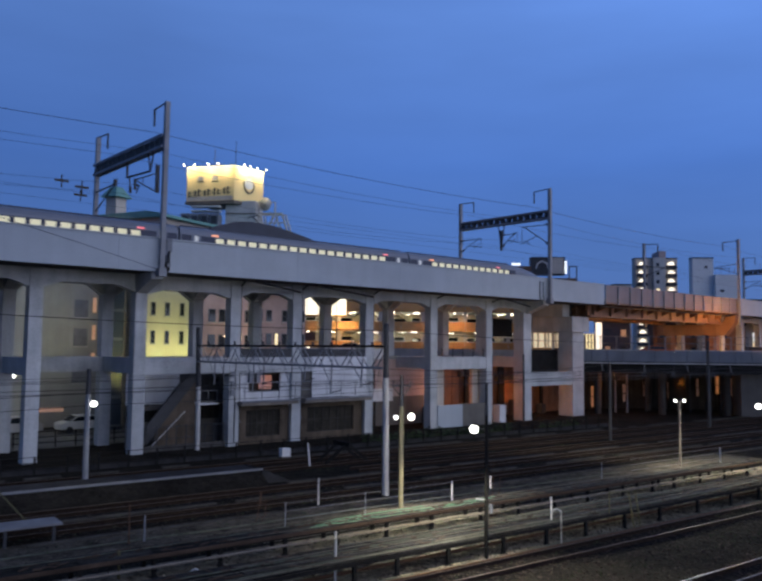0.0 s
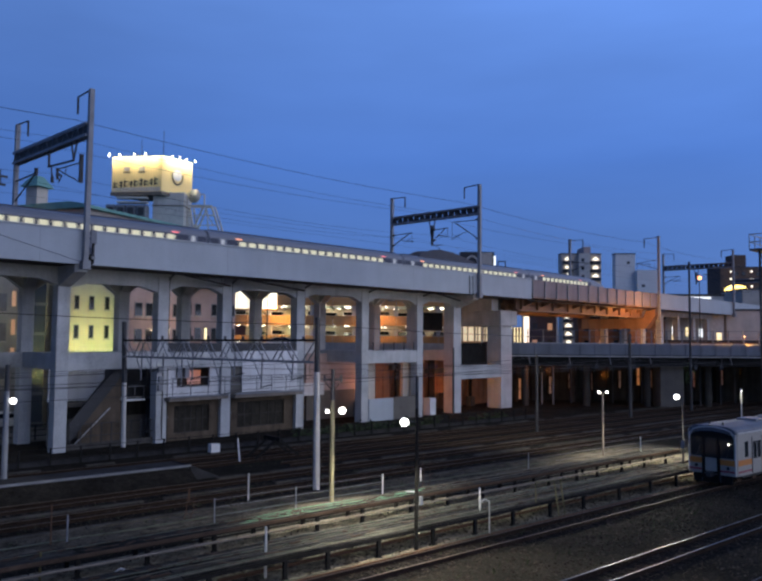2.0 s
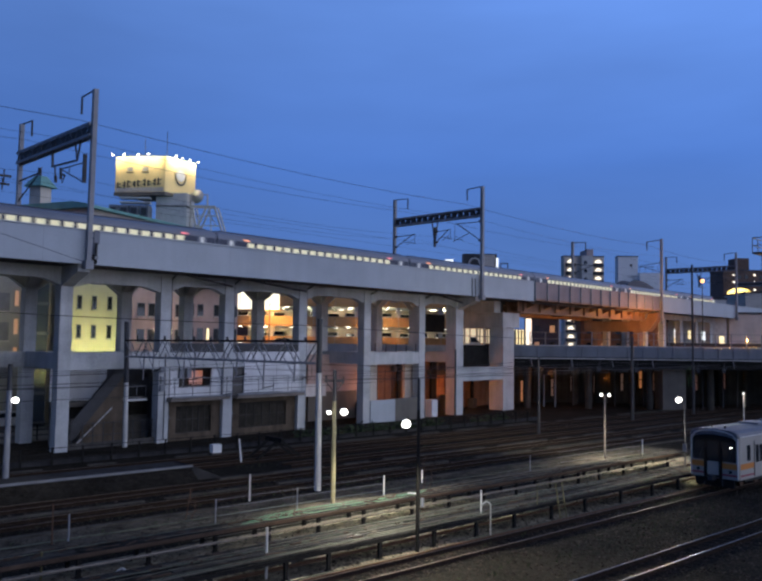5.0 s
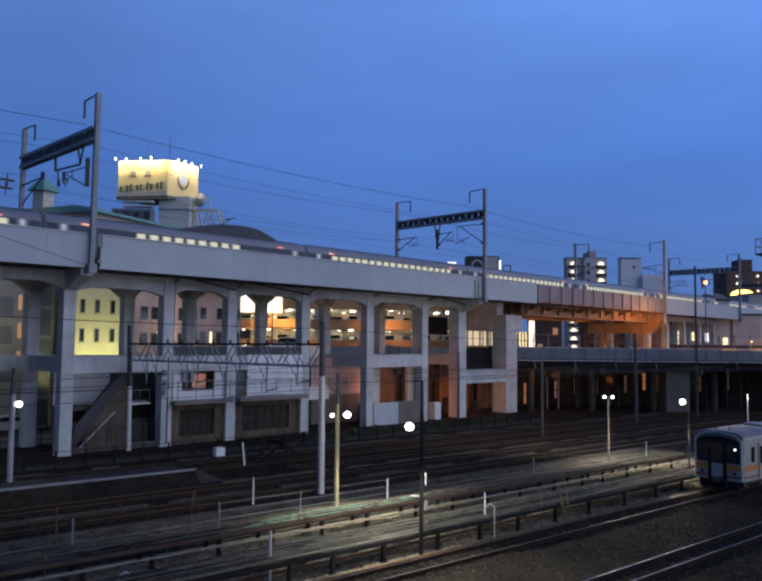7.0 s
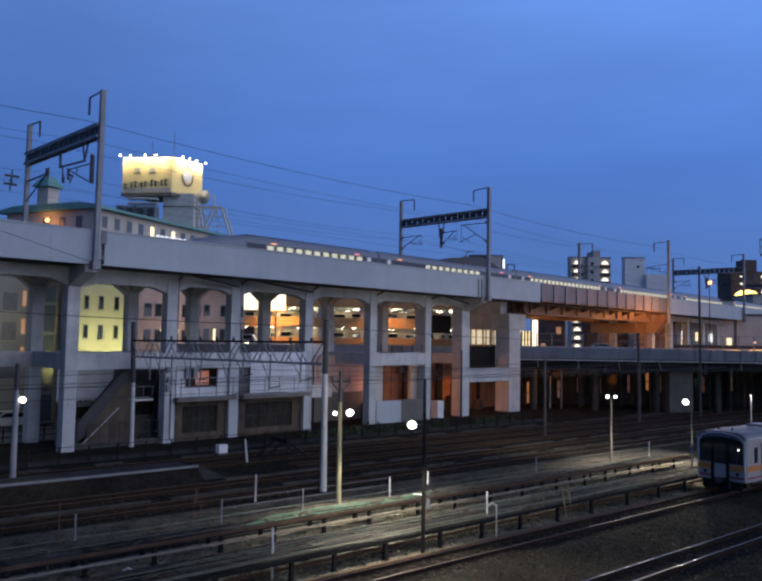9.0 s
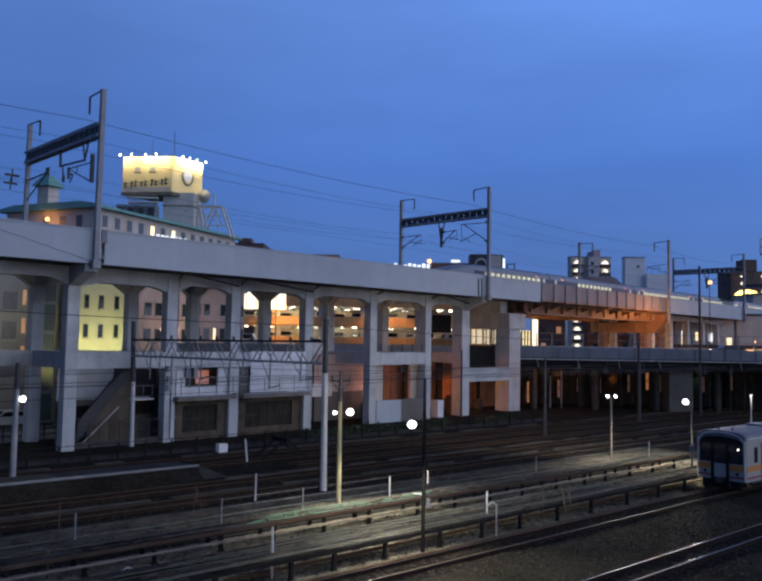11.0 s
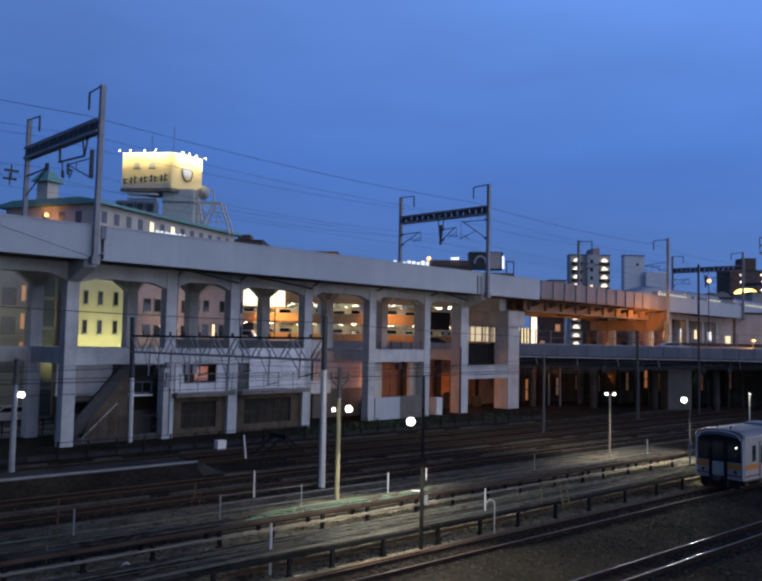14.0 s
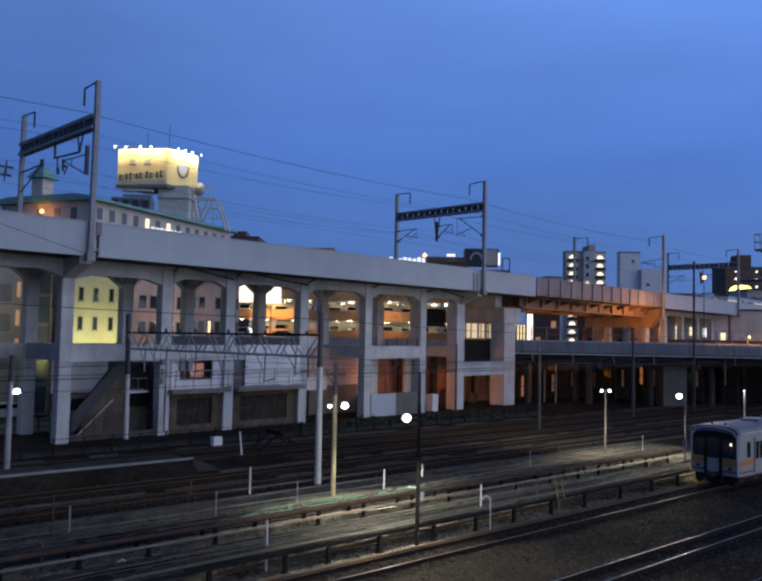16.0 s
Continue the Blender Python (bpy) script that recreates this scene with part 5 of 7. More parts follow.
# lattice signal tower at the yard's far end
tow = thing("lattice_tower", "dark lattice steel tower with a railed platform", "tower", (96.3, 31.7, 0))
TX, TY, TW = 96.3, 31.7, 0.75
legs = [(TX - TW, TY - TW), (TX + TW, TY - TW), (TX + TW, TY + TW), (TX - TW, TY + TW)]
for x, y in legs:
    part("leg", beam(nb(), (x, y, 0), (x, y, 19.3), 0.2, 0.2), STEEL_D, tow)
for k in range(12):
    z0, z1 = k * 1.6, (k + 1) * 1.6
    for i in range(4):
        a, b = legs[i], legs[(i + 1) % 4]
        part("brace", beam(nb(), (*a, z0), (*b, z1), 0.08, 0.08), STEEL_D, tow)
part("platform", box(nb(), TX - 1.6, TY - 1.6, 19.2, TX + 5.5, TY + 1.6, 19.4), STEEL_D, tow)
for z in (20.2, 21.1):
    bm = nb()
    for a, b in (((-1.6, -1.6), (5.5, -1.6)), ((5.5, -1.6), (5.5, 1.6)), ((5.5, 1.6), (-1.6, 1.6)), ((-1.6, 1.6), (-1.6, -1.6))):
        beam(bm, (TX + a[0], TY + a[1], z), (TX + b[0], TY + b[1], z), 0.09, 0.09)
    part("guard_rail", bm, STEEL_G, tow)
for x in (-1.6, 0.2, 2.0, 3.8, 5.5):
    for y in (-1.6, 1.6):
        part("rail_post", beam(nb(), (TX + x, TY + y, 19.4), (TX + x, TY + y, 21.1), 0.08, 0.08), STEEL_G, tow)
part("machine", box(nb(), TX + 0.9, TY - 1.2, 16.6, TX + 3.2, TY + 1.0, 19.2), STEEL_D, tow)

TROUGH = mat("worn_trough_lid", (0.075, 0.07, 0.062), 0.9, var=0.6, scale=0.8, fine=9, bump=0.6, spec=0.05)
for v, u0, u1, w in ((31.2, 2, 64, 0.14), (34.9, -6, 70, 0.16), (38.7, -8, 80, 0.14), (42.0, 24, 90, 0.15), (51.6, 4, 100, 0.16)):
    tr = thing("cable_trough", "worn concrete cable trough lying along the ballast", "cable trough", yard((u0 + u1) / 2, v, 0), "cable troughs")
    u = u0
    while u < u1:
        l = rng.uniform(0.9, 2.6)
        if rng.random() < 0.82:
            part("lid", ybox(nb(), u, u + l - 0.03, v - w + rng.uniform(-0.03, 0.03), v + w + rng.uniform(-0.03, 0.03), 0, 0.07 + rng.uniform(0, 0.04)), TROUGH, tr)
        u += l
bm = nb()
for k in range(700):
    c = yard(rng.uniform(4, 60), rng.choice((19.0, 22.3, 30.2, 34.0, 36.0, 38.6, 45.0)) + rng.gauss(0, 0.35), 0)
    for j in range(5):
        tip = c + Vector((rng.gauss(0, 0.09), rng.gauss(0, 0.09), rng.uniform(0.06, 0.24)))
        w = Vector((rng.uniform(-0.02, 0.02), rng.uniform(-0.02, 0.02), 0))
        bm.faces.new([bm.verts.new(q) for q in (c - w, c + w, tip)])
tagged(part("weeds", bm, LEAF), "sparse dark weeds growing in the ballast", "weeds", kind="stuff")
bm = nb()
for k in range(30000):
    c = yard(rng.uniform(6, 52), rng.uniform(11, 25) if k % 3 else rng.uniform(25, 40), 0.0)
    e = rng.uniform(0.025, 0.085)
    pts = [c + Vector((rng.uniform(-e, e), rng.uniform(-e, e), 0.02 + rng.uniform(-0.02, e))) for _ in range(4)]
    vs = [bm.verts.new(q) for q in pts]
    for f in ((0, 1, 2), (0, 3, 1), (1, 3, 2), (2, 3, 0)):
        bm.faces.new([vs[i] for i in f])
tagged(part("loose_stones", bm, STONE_M), "loose pale stones strewn over the yard", "stones", kind="stuff")

# ---- rooms built in under the viaduct ----


WORK_W = mat("stained_workshop_wall", (0.105, 0.082, 0.060), 0.9, var=0.5, scale=0.9, fine=9, streak=0.8, spec=0.1)
LEDGE = mat("stained_ledge", (0.20, 0.175, 0.15), 0.9, var=0.5, scale=0.9, fine=9, streak=0.5)


def pane_grid(parent, s0, s1, o, z0, z1, n, rows, material=GLASS_W, fr=SHADE_BLACK):
    bw, bh = (s1 - s0) / n, (z1 - z0) / rows
    for i in range(n):
        for j in range(rows):
            part("pane", vbox(nb(), s0 + i * bw + 0.04, s0 + (i + 1) * bw - 0.04, o, o + 0.03, z0 + j * bh + 0.04, z0 + (j + 1) * bh - 0.04), material, parent)
    bm = nb()
    for i in range(n + 1):
        vbox(bm, s0 + i * bw - 0.04, s0 + i * bw + 0.04, o - 0.05, o + 0.02, z0 - 0.04, z1 + 0.04)
    for j in range(rows + 1):
        vbox(bm, s0, s1, o - 0.045, o + 0.02, z0 + j * bh - 0.04, z0 + j * bh + 0.04)
    part("window_frame", bm, fr, parent)


room = thing("workshop_front", "grey rendered workshop front with dark gridded windows under the viaduct", "building", via(40, 3.3, 0), kind="structure")
for a, b, w0, w1 in ((33.0, 38.4, 33.9, 37.3), (39.4, 46.7, 40.2, 45.5)):
    # wall with the window opening left free
    bm = vbox(nb(), a, w0, 3.30, 3.60, 0, 3.3)
    vbox(bm, w1, b, 3.30, 3.60, 0, 3.3)
    vbox(bm, w0, w1, 3.30, 3.60, 0, 0.6)
    vbox(bm, w0, w1, 3.30, 3.60, 2.85, 3.3)
    part("wall", bm, WORK_W, room)
    pane_grid(room, w0, w1, 3.5, 0.62, 2.83, 6, 2)
    # A dark sheet behind the panes does for the unlit interior.
    part("dark_backing", vbox(nb(), a, b, 6.2, 6.4, 0, 6), CONC_DK, room)
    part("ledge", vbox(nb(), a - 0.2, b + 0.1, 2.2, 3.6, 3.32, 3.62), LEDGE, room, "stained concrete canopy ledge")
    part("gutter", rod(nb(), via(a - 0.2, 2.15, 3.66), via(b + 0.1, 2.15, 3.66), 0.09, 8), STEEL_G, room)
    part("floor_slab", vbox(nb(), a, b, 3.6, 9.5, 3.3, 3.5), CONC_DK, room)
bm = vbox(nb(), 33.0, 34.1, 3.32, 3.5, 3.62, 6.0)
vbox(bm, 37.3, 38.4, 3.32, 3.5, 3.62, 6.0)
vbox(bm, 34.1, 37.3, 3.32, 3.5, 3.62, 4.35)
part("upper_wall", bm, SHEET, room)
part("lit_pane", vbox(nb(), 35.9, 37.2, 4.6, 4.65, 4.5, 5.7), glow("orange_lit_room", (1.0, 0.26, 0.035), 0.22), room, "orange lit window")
# Same for the upper opening: dark colour in place of shade inside.
part("dark_backing", vbox(nb(), 33.0, 38.4, 5.0, 5.1, 3.6, 6.0), CONC_DK, room)
for k in range(7):
    a = 40.4 + k * 0.9
    part("sheet_panel", vbox(nb(), a + 0.01, a + 0.89, 2.92 + 0.015 * (k % 2), 2.97 + 0.015 * (k % 2), 3.75, 7.35), SHEET, room)
part("sheet_panel", vbox(nb(), 39.3, 40.4, 3.2, 3.25, 3.7, 6.0), WALL_G, room)
for z in (4.5, 5.2):
    part("pipe_rail", rod(nb(), via(33.0, 2.4, z), via(46.7, 2.4, z), 0.035, 6), STEEL_G, room)
for k in range(9):
    s = 33.2 + k * 1.68
    part("rail_post", rod(nb(), via(s, 2.4, 3.6), via(s, 2.4, 5.2), 0.035, 6), STEEL_G, room)
part("walkway_rail", vbox(nb(), 32.9, 47.0, 3.0, 3.06, 7.3, 8.05), STEEL_D, room, "dark railing panel")
for s in (34.2, 34.9):
    t = thing("meter_box", "grey metal meter box on the workshop wall", "box", via(s, 3.2, 5.2))
    part("case", vbox(nb(), s - 0.2, s + 0.2, 3.0, 3.3, 5.2, 6.1), STEEL_G, t)

# stair and yard wall in the first bay
stair = thing("outdoor_stair", "dark steel stair with pale handrail under the viaduct", "stair", via(27, 4.6, 0))
for o in (4.2, 5.4):
    part("stringer", beam(nb(), via(25.4, o, 0.7), via(30.0, o, 6.2), 0.08, 0.5), STEEL_D, stair)
for k in range(24):
    q = (k + 0.5) / 24
    s, z = 25.4 + 4.6 * q, 0.8 + 5.4 * q
    part("step", vbox(nb(), s - 0.12, s + 0.14, 4.24, 5.36, z - 0.02, z + 0.02), STEEL_D, stair)
part("side_sheet", prism(nb(), [(25.4, 0.9), (30.0, 6.4), (30.0, 7.0), (25.4, 1.9)], lambda p, q, d: via(p, d, q), 4.10, 4.14), STEEL_D, stair, "dark blue-grey stair side sheet")
part("under_panel", prism(nb(), [(26.3, 0), (29.7, 0), (29.7, 5.5), (26.3, 1.7)], lambda p, q, d: via(p, d, q), 4.3, 4.36), WORK_W, stair, "brown board wall under the stair")
part("handrail", beam(nb(), via(25.5, 3.5, 0.3), via(28.4, 3.5, 3.0), 0.07, 0.07), POLE_W, stair)
bay = thing("bay_wall", "pale panelled wall with dark sheets for openings behind the stair", "wall", via(28, 7, 0), kind="structure")
part("panel", vbox(nb(), 25.0, 35.4, 7.0, 7.2, 3.4, 6.0), SHEET, bay)
part("lower_wall", vbox(nb(), 25.0, 35.4, 6.8, 7.0, 0, 2.0), WALL_G, bay)
# Solid black sheet in place of a shaded opening.
part("gap_shade", vbox(nb(), 25.0, 35.4, 6.9, 7.0, 2.0, 3.3), SHADE_BLACK, bay, "black sheet for the shade in a gap")
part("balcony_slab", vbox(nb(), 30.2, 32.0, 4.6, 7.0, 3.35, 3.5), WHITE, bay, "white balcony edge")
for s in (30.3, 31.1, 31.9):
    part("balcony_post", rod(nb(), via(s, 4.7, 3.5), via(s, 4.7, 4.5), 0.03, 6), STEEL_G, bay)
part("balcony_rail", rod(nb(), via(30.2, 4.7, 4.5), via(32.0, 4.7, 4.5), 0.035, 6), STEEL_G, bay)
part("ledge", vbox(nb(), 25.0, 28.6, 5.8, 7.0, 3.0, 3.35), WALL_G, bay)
# Dark sheet laid on the panel where shade fills an opening.
part("opening_shade", vbox(nb(), 29.6, 35.0, 6.9, 6.98, 3.5, 5.9), STEEL_D, bay)
part("mesh_fence", vbox(nb(), 24.9, 32.0, 3.3, 3.34, 0.05, 0.5), CONC_DK, bay)
for k in range(9):
    s = 25.2 + k * 0.82
    part("fence_post", vbox(nb(), s - 0.03, s + 0.03, 3.28, 3.36, 0, 2.0), STEEL_D, bay)
for z in (1.0, 1.9):
    part("fence_rail", vbox(nb(), 24.9, 32.0, 3.3, 3.34, z - 0.025, z + 0.025), STEEL_D, bay)

# lit rust-red store rooms in the further bays
store = thing("store_rooms", "brown corrugated store fronts lit orange under the viaduct", "building", via(62, 10, 0), kind="structure")
for k in range(70):
    s = 47.8 + k * 0.62
    part("sheet", vbox(nb(), s, s + 0.58, 9.30 + 0.05 * (k % 2), 9.38 + 0.05 * (k % 2), 0, 6.0), WALL_RUST, store)
for s, w in ((49.6, 0.2), (53.4, 0.12), (59.3, 0.25), (61.8, 0.12), (66.9, 0.3), (69.2, 0.14), (73.2, 0.5), (76.2, 0.14), (78.4, 0.3), (81.2, 0.2)):
    part("steel_post", vbox(nb(), s - w, s + w, 8.6, 8.9, 0, 6.0), STEEL_K, store, "black steel post")
# Dark strips added so the lit wall looks brighter towards its foot.
for s, l, z in ((57.5, 4.6, 4.6), (66.0, 4.2, 4.9), (72.6, 5.8, 4.3), (79.5, 5.0, 4.6), (48.2, 6.0, 4.9)):
    part("dark_strip", vbox(nb(), s, s + l, 8.7, 9.25, z, z + 0.6), CONC_DK, store, "dark strip added across the top of the wall")
# Dark blocks, made up to break the even orange glow.
for s, w, h in ((59.9, 0.6, 1.7), (68.3, 0.5, 1.3), (75.0, 0.7, 1.9), (80.3, 0.4, 1.2), (50.6, 0.6, 1.8)):
    part("dark_clutter", vbox(nb(), s - w, s + w, 7.6, 8.5, 0, h), CONC_DK, store, "dark block added to break up the wall")
part("low_wall", vbox(nb(), 56.3, 60.0, 2.9, 3.2, 0, 2.3), CONC, store, "pale low wall panel")
part("low_wall", vbox(nb(), 60.0, 64.3, 2.94, 3.2, 0, 2.35), WALL_G, store, "grey low wall panel")
part("jamb", vbox(nb(), 56.5, 58.5, 4.2, 4.5, 0, 6.0), WALL_BEIGE, store)
part("jamb", vbox(nb(), 62.9, 64.2, 4.2, 4.5, 0, 6.0), WALL_BEIGE, store)
part("low_wall", vbox(nb(), 66.4, 67.4, 3.2, 4.2, 0, 1.9), SHEET, store, "pale cabinet")
part("parapet_panel", vbox(nb(), 47.8, 55.5, 9.6, 9.7, 6.9, 8.1), SHEET, store)
for k in range(5):
    s = 57.2 + k * 1.6
    part("baluster", vbox(nb(), s - 0.04, s + 0.04, 3.2, 3.28, 7.3, 8.2), STEEL_D, store)
part("bay_panel", vbox(nb(), 52.4, 59.6, 8.3, 8.4, 3.0, 6.95), WALL_PINK, store, "plain beige wall panel")
part("bay_panel", vbox(nb(), 52.4, 59.6, 8.2, 8.4, 0, 3.0), WALL_G, store, "grey lower wall panel")
part("white_fence", vbox(nb(), 47.8, 54.5, 7.8, 7.86, 2.6, 3.9), SHEET, store, "white slatted fence")
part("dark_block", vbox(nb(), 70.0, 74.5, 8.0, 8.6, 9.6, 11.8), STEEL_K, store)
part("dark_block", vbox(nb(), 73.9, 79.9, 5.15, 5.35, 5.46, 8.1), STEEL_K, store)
part("lit_room", vbox(nb(), 83.0, 90.4, 11.6, 11.7, 8.3, 10.3), glow("warm_lit_hall", (1.0, 0.80, 0.50), 0.62), store, "brightly lit glazed hall")
for s, w in ((83.1, 0.1), (84.3, 0.06), (85.9, 0.14), (86.6, 0.06), (87.7, 0.3), (88.4, 0.08), (89.3, 0.35), (90.2, 0.1)):
    part("mullion", vbox(nb(), s - w, s + w, 11.4, 11.55, 8.3, 10.3), WALL_BEIGE, store)
part("lit_room", vbox(nb(), 95.2, 97.9, 11.6, 11.7, 8.2, 10.4), L_WIN2, store)
for k in range(4):
    part("mullion", vbox(nb(), 95.3 + k * 0.8, 95.5 + k * 0.8, 11.4, 11.55, 8.2, 10.4), STEEL_D, store)
part("lit_doorway", vbox(nb(), 98.7, 100.1, 11.7, 11.8, 7.9, 12.1), glow("bright_doorway", (1.0, 0.84, 0.68), 1.5), store, "bright doorway")
# Unseen lamps, added for the orange light in the bays and on the pier.
for s, o, z, w in ((51.5, 6.4, 4.6, 9), (61.0, 6.8, 3.2, 190), (68.6, 6.4, 2.6, 190), (76.0, 7.0, 2.6, 230), (86.0, 0.8, 5.0, 240)):
    if w:
        p = via(s, o, z)
        t = thing("bulkhead_lamp", "small orange lamp added unseen under the viaduct", "lamp", (p.x, p.y + 0.3, p.z), "bulkhead lamps")
        bm = nb()
        bmesh.ops.create_uvsphere(bm, u_segments=10, v_segments=6, radius=0.05, matrix=Matrix.Translation(p + Vector((0, 0.3, 0))))
        part("bulb", bm, L_ORANGE_W, t)
        part("bracket", rod(nb(), p + Vector((0, 0.3, 0)), p + Vector((0, 0.3, 6.0 - p.z)), 0.02, 5), STEEL_D, t)
        lamp(p.x, p.y, p.z, w, SODIUM, 0.12)

# ---- road bridge over the yard ----
road = thing("road_bridge", "blue-grey steel road bridge with panelled sides over the yard", "bridge", town(40, 104, 0), kind="structure")
A0, A1, RD = 17.0, 270.0, 100.0
part("deck", tbox(nb(), A0, A1, RD + 0.3, RD + 11, 6.4, 7.25), TARMAC, road)
part("footway", tbox(nb(), A0, A1, RD + 0.3, RD + 2.4, 7.25, 7.42), PAVE, road)
n = 130
for k in range(n):
    a, b = A0 + (A1 - A0) * k / n, A0 + (A1 - A0) * (k + 1) / n
    part("side_panel", tbox(nb(), a + 0.04, b - 0.04, RD, RD + 0.08, 6.7, 8.05), STEEL_BL, road)
    part("panel_rib", tbox(nb(), a - 0.05, a + 0.05, RD - 0.12, RD, 6.62, 8.1), STEEL_BL, road)
part("bottom_flange", tbox(nb(), A0, A1, RD - 0.35, RD + 0.5, 6.45, 6.58), POLE_W, road)
for k in range(30):
    a = A0 + 3 + k * 5.2
    part("hanger", beam(nb(), town(a, RD - 0.2, 6.45), town(a + 0.25, RD - 0.05, 5.5), 0.09, 0.09), STEEL_G, road)
part("web", tbox(nb(), A0, A1, RD + 0.1, RD + 0.25, 5.3, 6.7), STEEL_K, road)
part("far_parapet", tbox(nb(), A0, A1, RD + 10.8, RD + 11, 7.2, 8.2), CONC_IN, road)
for k in range(60):
    a = A0 + 1 + k * 2.0
    part("screen_post", tbox(nb(), a - 0.06, a + 0.06, RD + 0.2, RD + 0.32, 7.2, 9.9), STEEL_G, road)
for z in (8.1, 9.0, 9.85):
    part("screen_rail", tbox(nb(), A0, A1, RD + 0.22, RD + 0.30, z - 0.03, z + 0.03), STEEL_G, road)
for k in range(9):
    a = 20 + k * 8.0
    for d in (RD + 2, RD + 9):
        part("bridge_column", rod(nb(), town(a, d, 0), town(a, d, 6.4), 0.45, 12), SHADE_BLACK, road)
part("crossbeam", tbox(nb(), A0, A1, RD + 1.5, RD + 2.5, 5.2, 6.4), SHADE_BLACK, road)
# approach continuing behind the viaduct
part("approach", tbox(nb(), -27, A0, RD + 3, RD + 11, 6.4, 7.25), TARMAC, road)
part("approach_wall", tbox(nb(), -27, A0, RD + 2.7, RD + 3, 5.8, 8.0), CONC_IN, road)
for k in range(7):
    a = -25 + k * 6.0
    part("bridge_column", rod(nb(), town(a, RD + 7, 0), town(a, RD + 7, 6.4), 0.45, 10), SHADE_BLACK, road)
bigpier = thing("bridge_pier", "broad grey concrete pier under the road bridge", "pier", town(39, 100, 0), kind="structure")
part("shaft", tbox(nb(), 37.4, 40.4, 101, 104, 0, 5.25), WALL_G, bigpier)

# Made-up wall and buttresses, near-black, to keep the space below the bridge dark.
back = thing("retaining_wall", "near-black wall added for the dark under the road bridge", "wall", town(60, 112, 0), kind="structure")
part("wall", tbox(nb(), A0 + 1, 150, 112, 112.5, 0, 6.4), SHADE_BLACK, back)
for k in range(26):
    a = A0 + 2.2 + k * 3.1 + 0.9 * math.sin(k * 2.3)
    part("buttress", tbox(nb(), a - 0.25, a + 0.25, 111.3, 112, 0, 6.3), SHADE_BLACK, back)
SLOT_O = glow("orange_lit_doorway", (1.0, 0.34, 0.08), 0.24)
SLOT_W = glow("pale_lit_doorway", (1.0, 0.78, 0.60), 0.5)
SLOT_D = glow("dim_brown_doorway", (1.0, 0.34, 0.10), 0.045)
for a, z0, z1, w, m in ((20.98, 0.1, 3.0, 0.32, SLOT_O), (25.5, 0.9, 3.3, 0.2, SLOT_D), (28.3, 1.7, 3.7, 0.18, SLOT_D), (29.18, 1.9, 3.75, 0.22, SLOT_W), (31.75, 1.5, 3.8, 0.34, SLOT_D), (35.5, 1.8, 4.2, 0.18, SLOT_D),
                        (38.2, 2.2, 4.6, 0.26, SLOT_O), (39.95, 1.9, 4.3, 0.22, SLOT_D), (46.2, 2.0, 4.2, 0.2, SLOT_D), (50.2, 2.3, 4.4, 0.2, SLOT_D)):
    dw = part("doorway", tbox(nb(), a - w, a + w, 111.9, 111.98, z0, z1), m, back, "doorway lit from within")
    part("door_bar", tbox(nb(), a - w, a + w, 111.8, 111.88, (z0 + z1) / 2 - 0.06, (z0 + z1) / 2 + 0.06), SHADE_BLACK, dw)
    part("door_frame", tbox(tbox(nb(), a - w - 0.14, a - w, 111.7, 111.98, z0, z1 + 0.15), a + w, a + w + 0.14, 111.7, 111.98, z0, z1 + 0.15), SHADE_BLACK, dw)
for k, (a, d) in enumerate(((52.0, 108.5), (62.0, 108.5), (72.0, 108.5))):
    t = thing("bollard_lamp", "low orange lamp beside the road", "lamp", town(a, d, 7.25), "road lamps")
    part("post", rod(nb(), town(a, d, 7.25), town(a, d, 9.1), 0.06, 6), STEEL_D, t)
    part("head", tbox(nb(), a - 0.12, a + 0.12, d - 0.12, d + 0.12, 9.1, 9.3), L_SOD, t)
    p = town(a, d - 0.3, 9.0)
    lamp(p.x, p.y, p.z, 1500, (1.0, 0.40, 0.09), 0.1)

# thin poles, conduits and hanging cables in the dark under the bridge
for k, (a, d, h) in enumerate(((21.9, 104, 3.6), (22.7, 104.5, 4.2), (24.1, 104, 5.0), (27.0, 106, 5.2), (33.0, 107, 5.2), (36.6, 106, 4.6), (43.4, 103, 5.1), (47.0, 105, 5.2), (49.4, 106, 5.2))):
    tagged(part("conduit_pole", rod(nb(), town(a, d, 0), town(a, d, h), 0.11, 8), STEEL_G if k < 3 else STEEL_D), "thin steel pole standing under the road bridge", "pole", "poles under the bridge")
for k, a in enumerate((25.2, 28.8, 33.6, 41.5, 44.8)):
    bx = thing("cable_box", "small grey cable box hung under the bridge side", "box", town(a, 99.8, 5.2), "cable boxes")
    part("case", tbox(nb(), a - 0.22, a + 0.22, 99.75, 99.95, 4.9, 5.5), STEEL_D, bx)
    part("conduit", rod(nb(), town(a, 99.85, 5.5), town(a + 0.2, 99.9, 6.5), 0.05, 6), STEEL_D, bx)
# sapling sprouting beside the broad pier
sap = thing("sapling", "sparse green sapling growing beside the bridge pier", "tree", town(40.9, 99.6, 0))
part("trunk", rod(nb(), town(40.9, 99.6, 0), town(40.5, 99.5, 5.2), 0.06, 6, 0.025), RUST, sap)
lv, sr = nb(), random.Random(5)
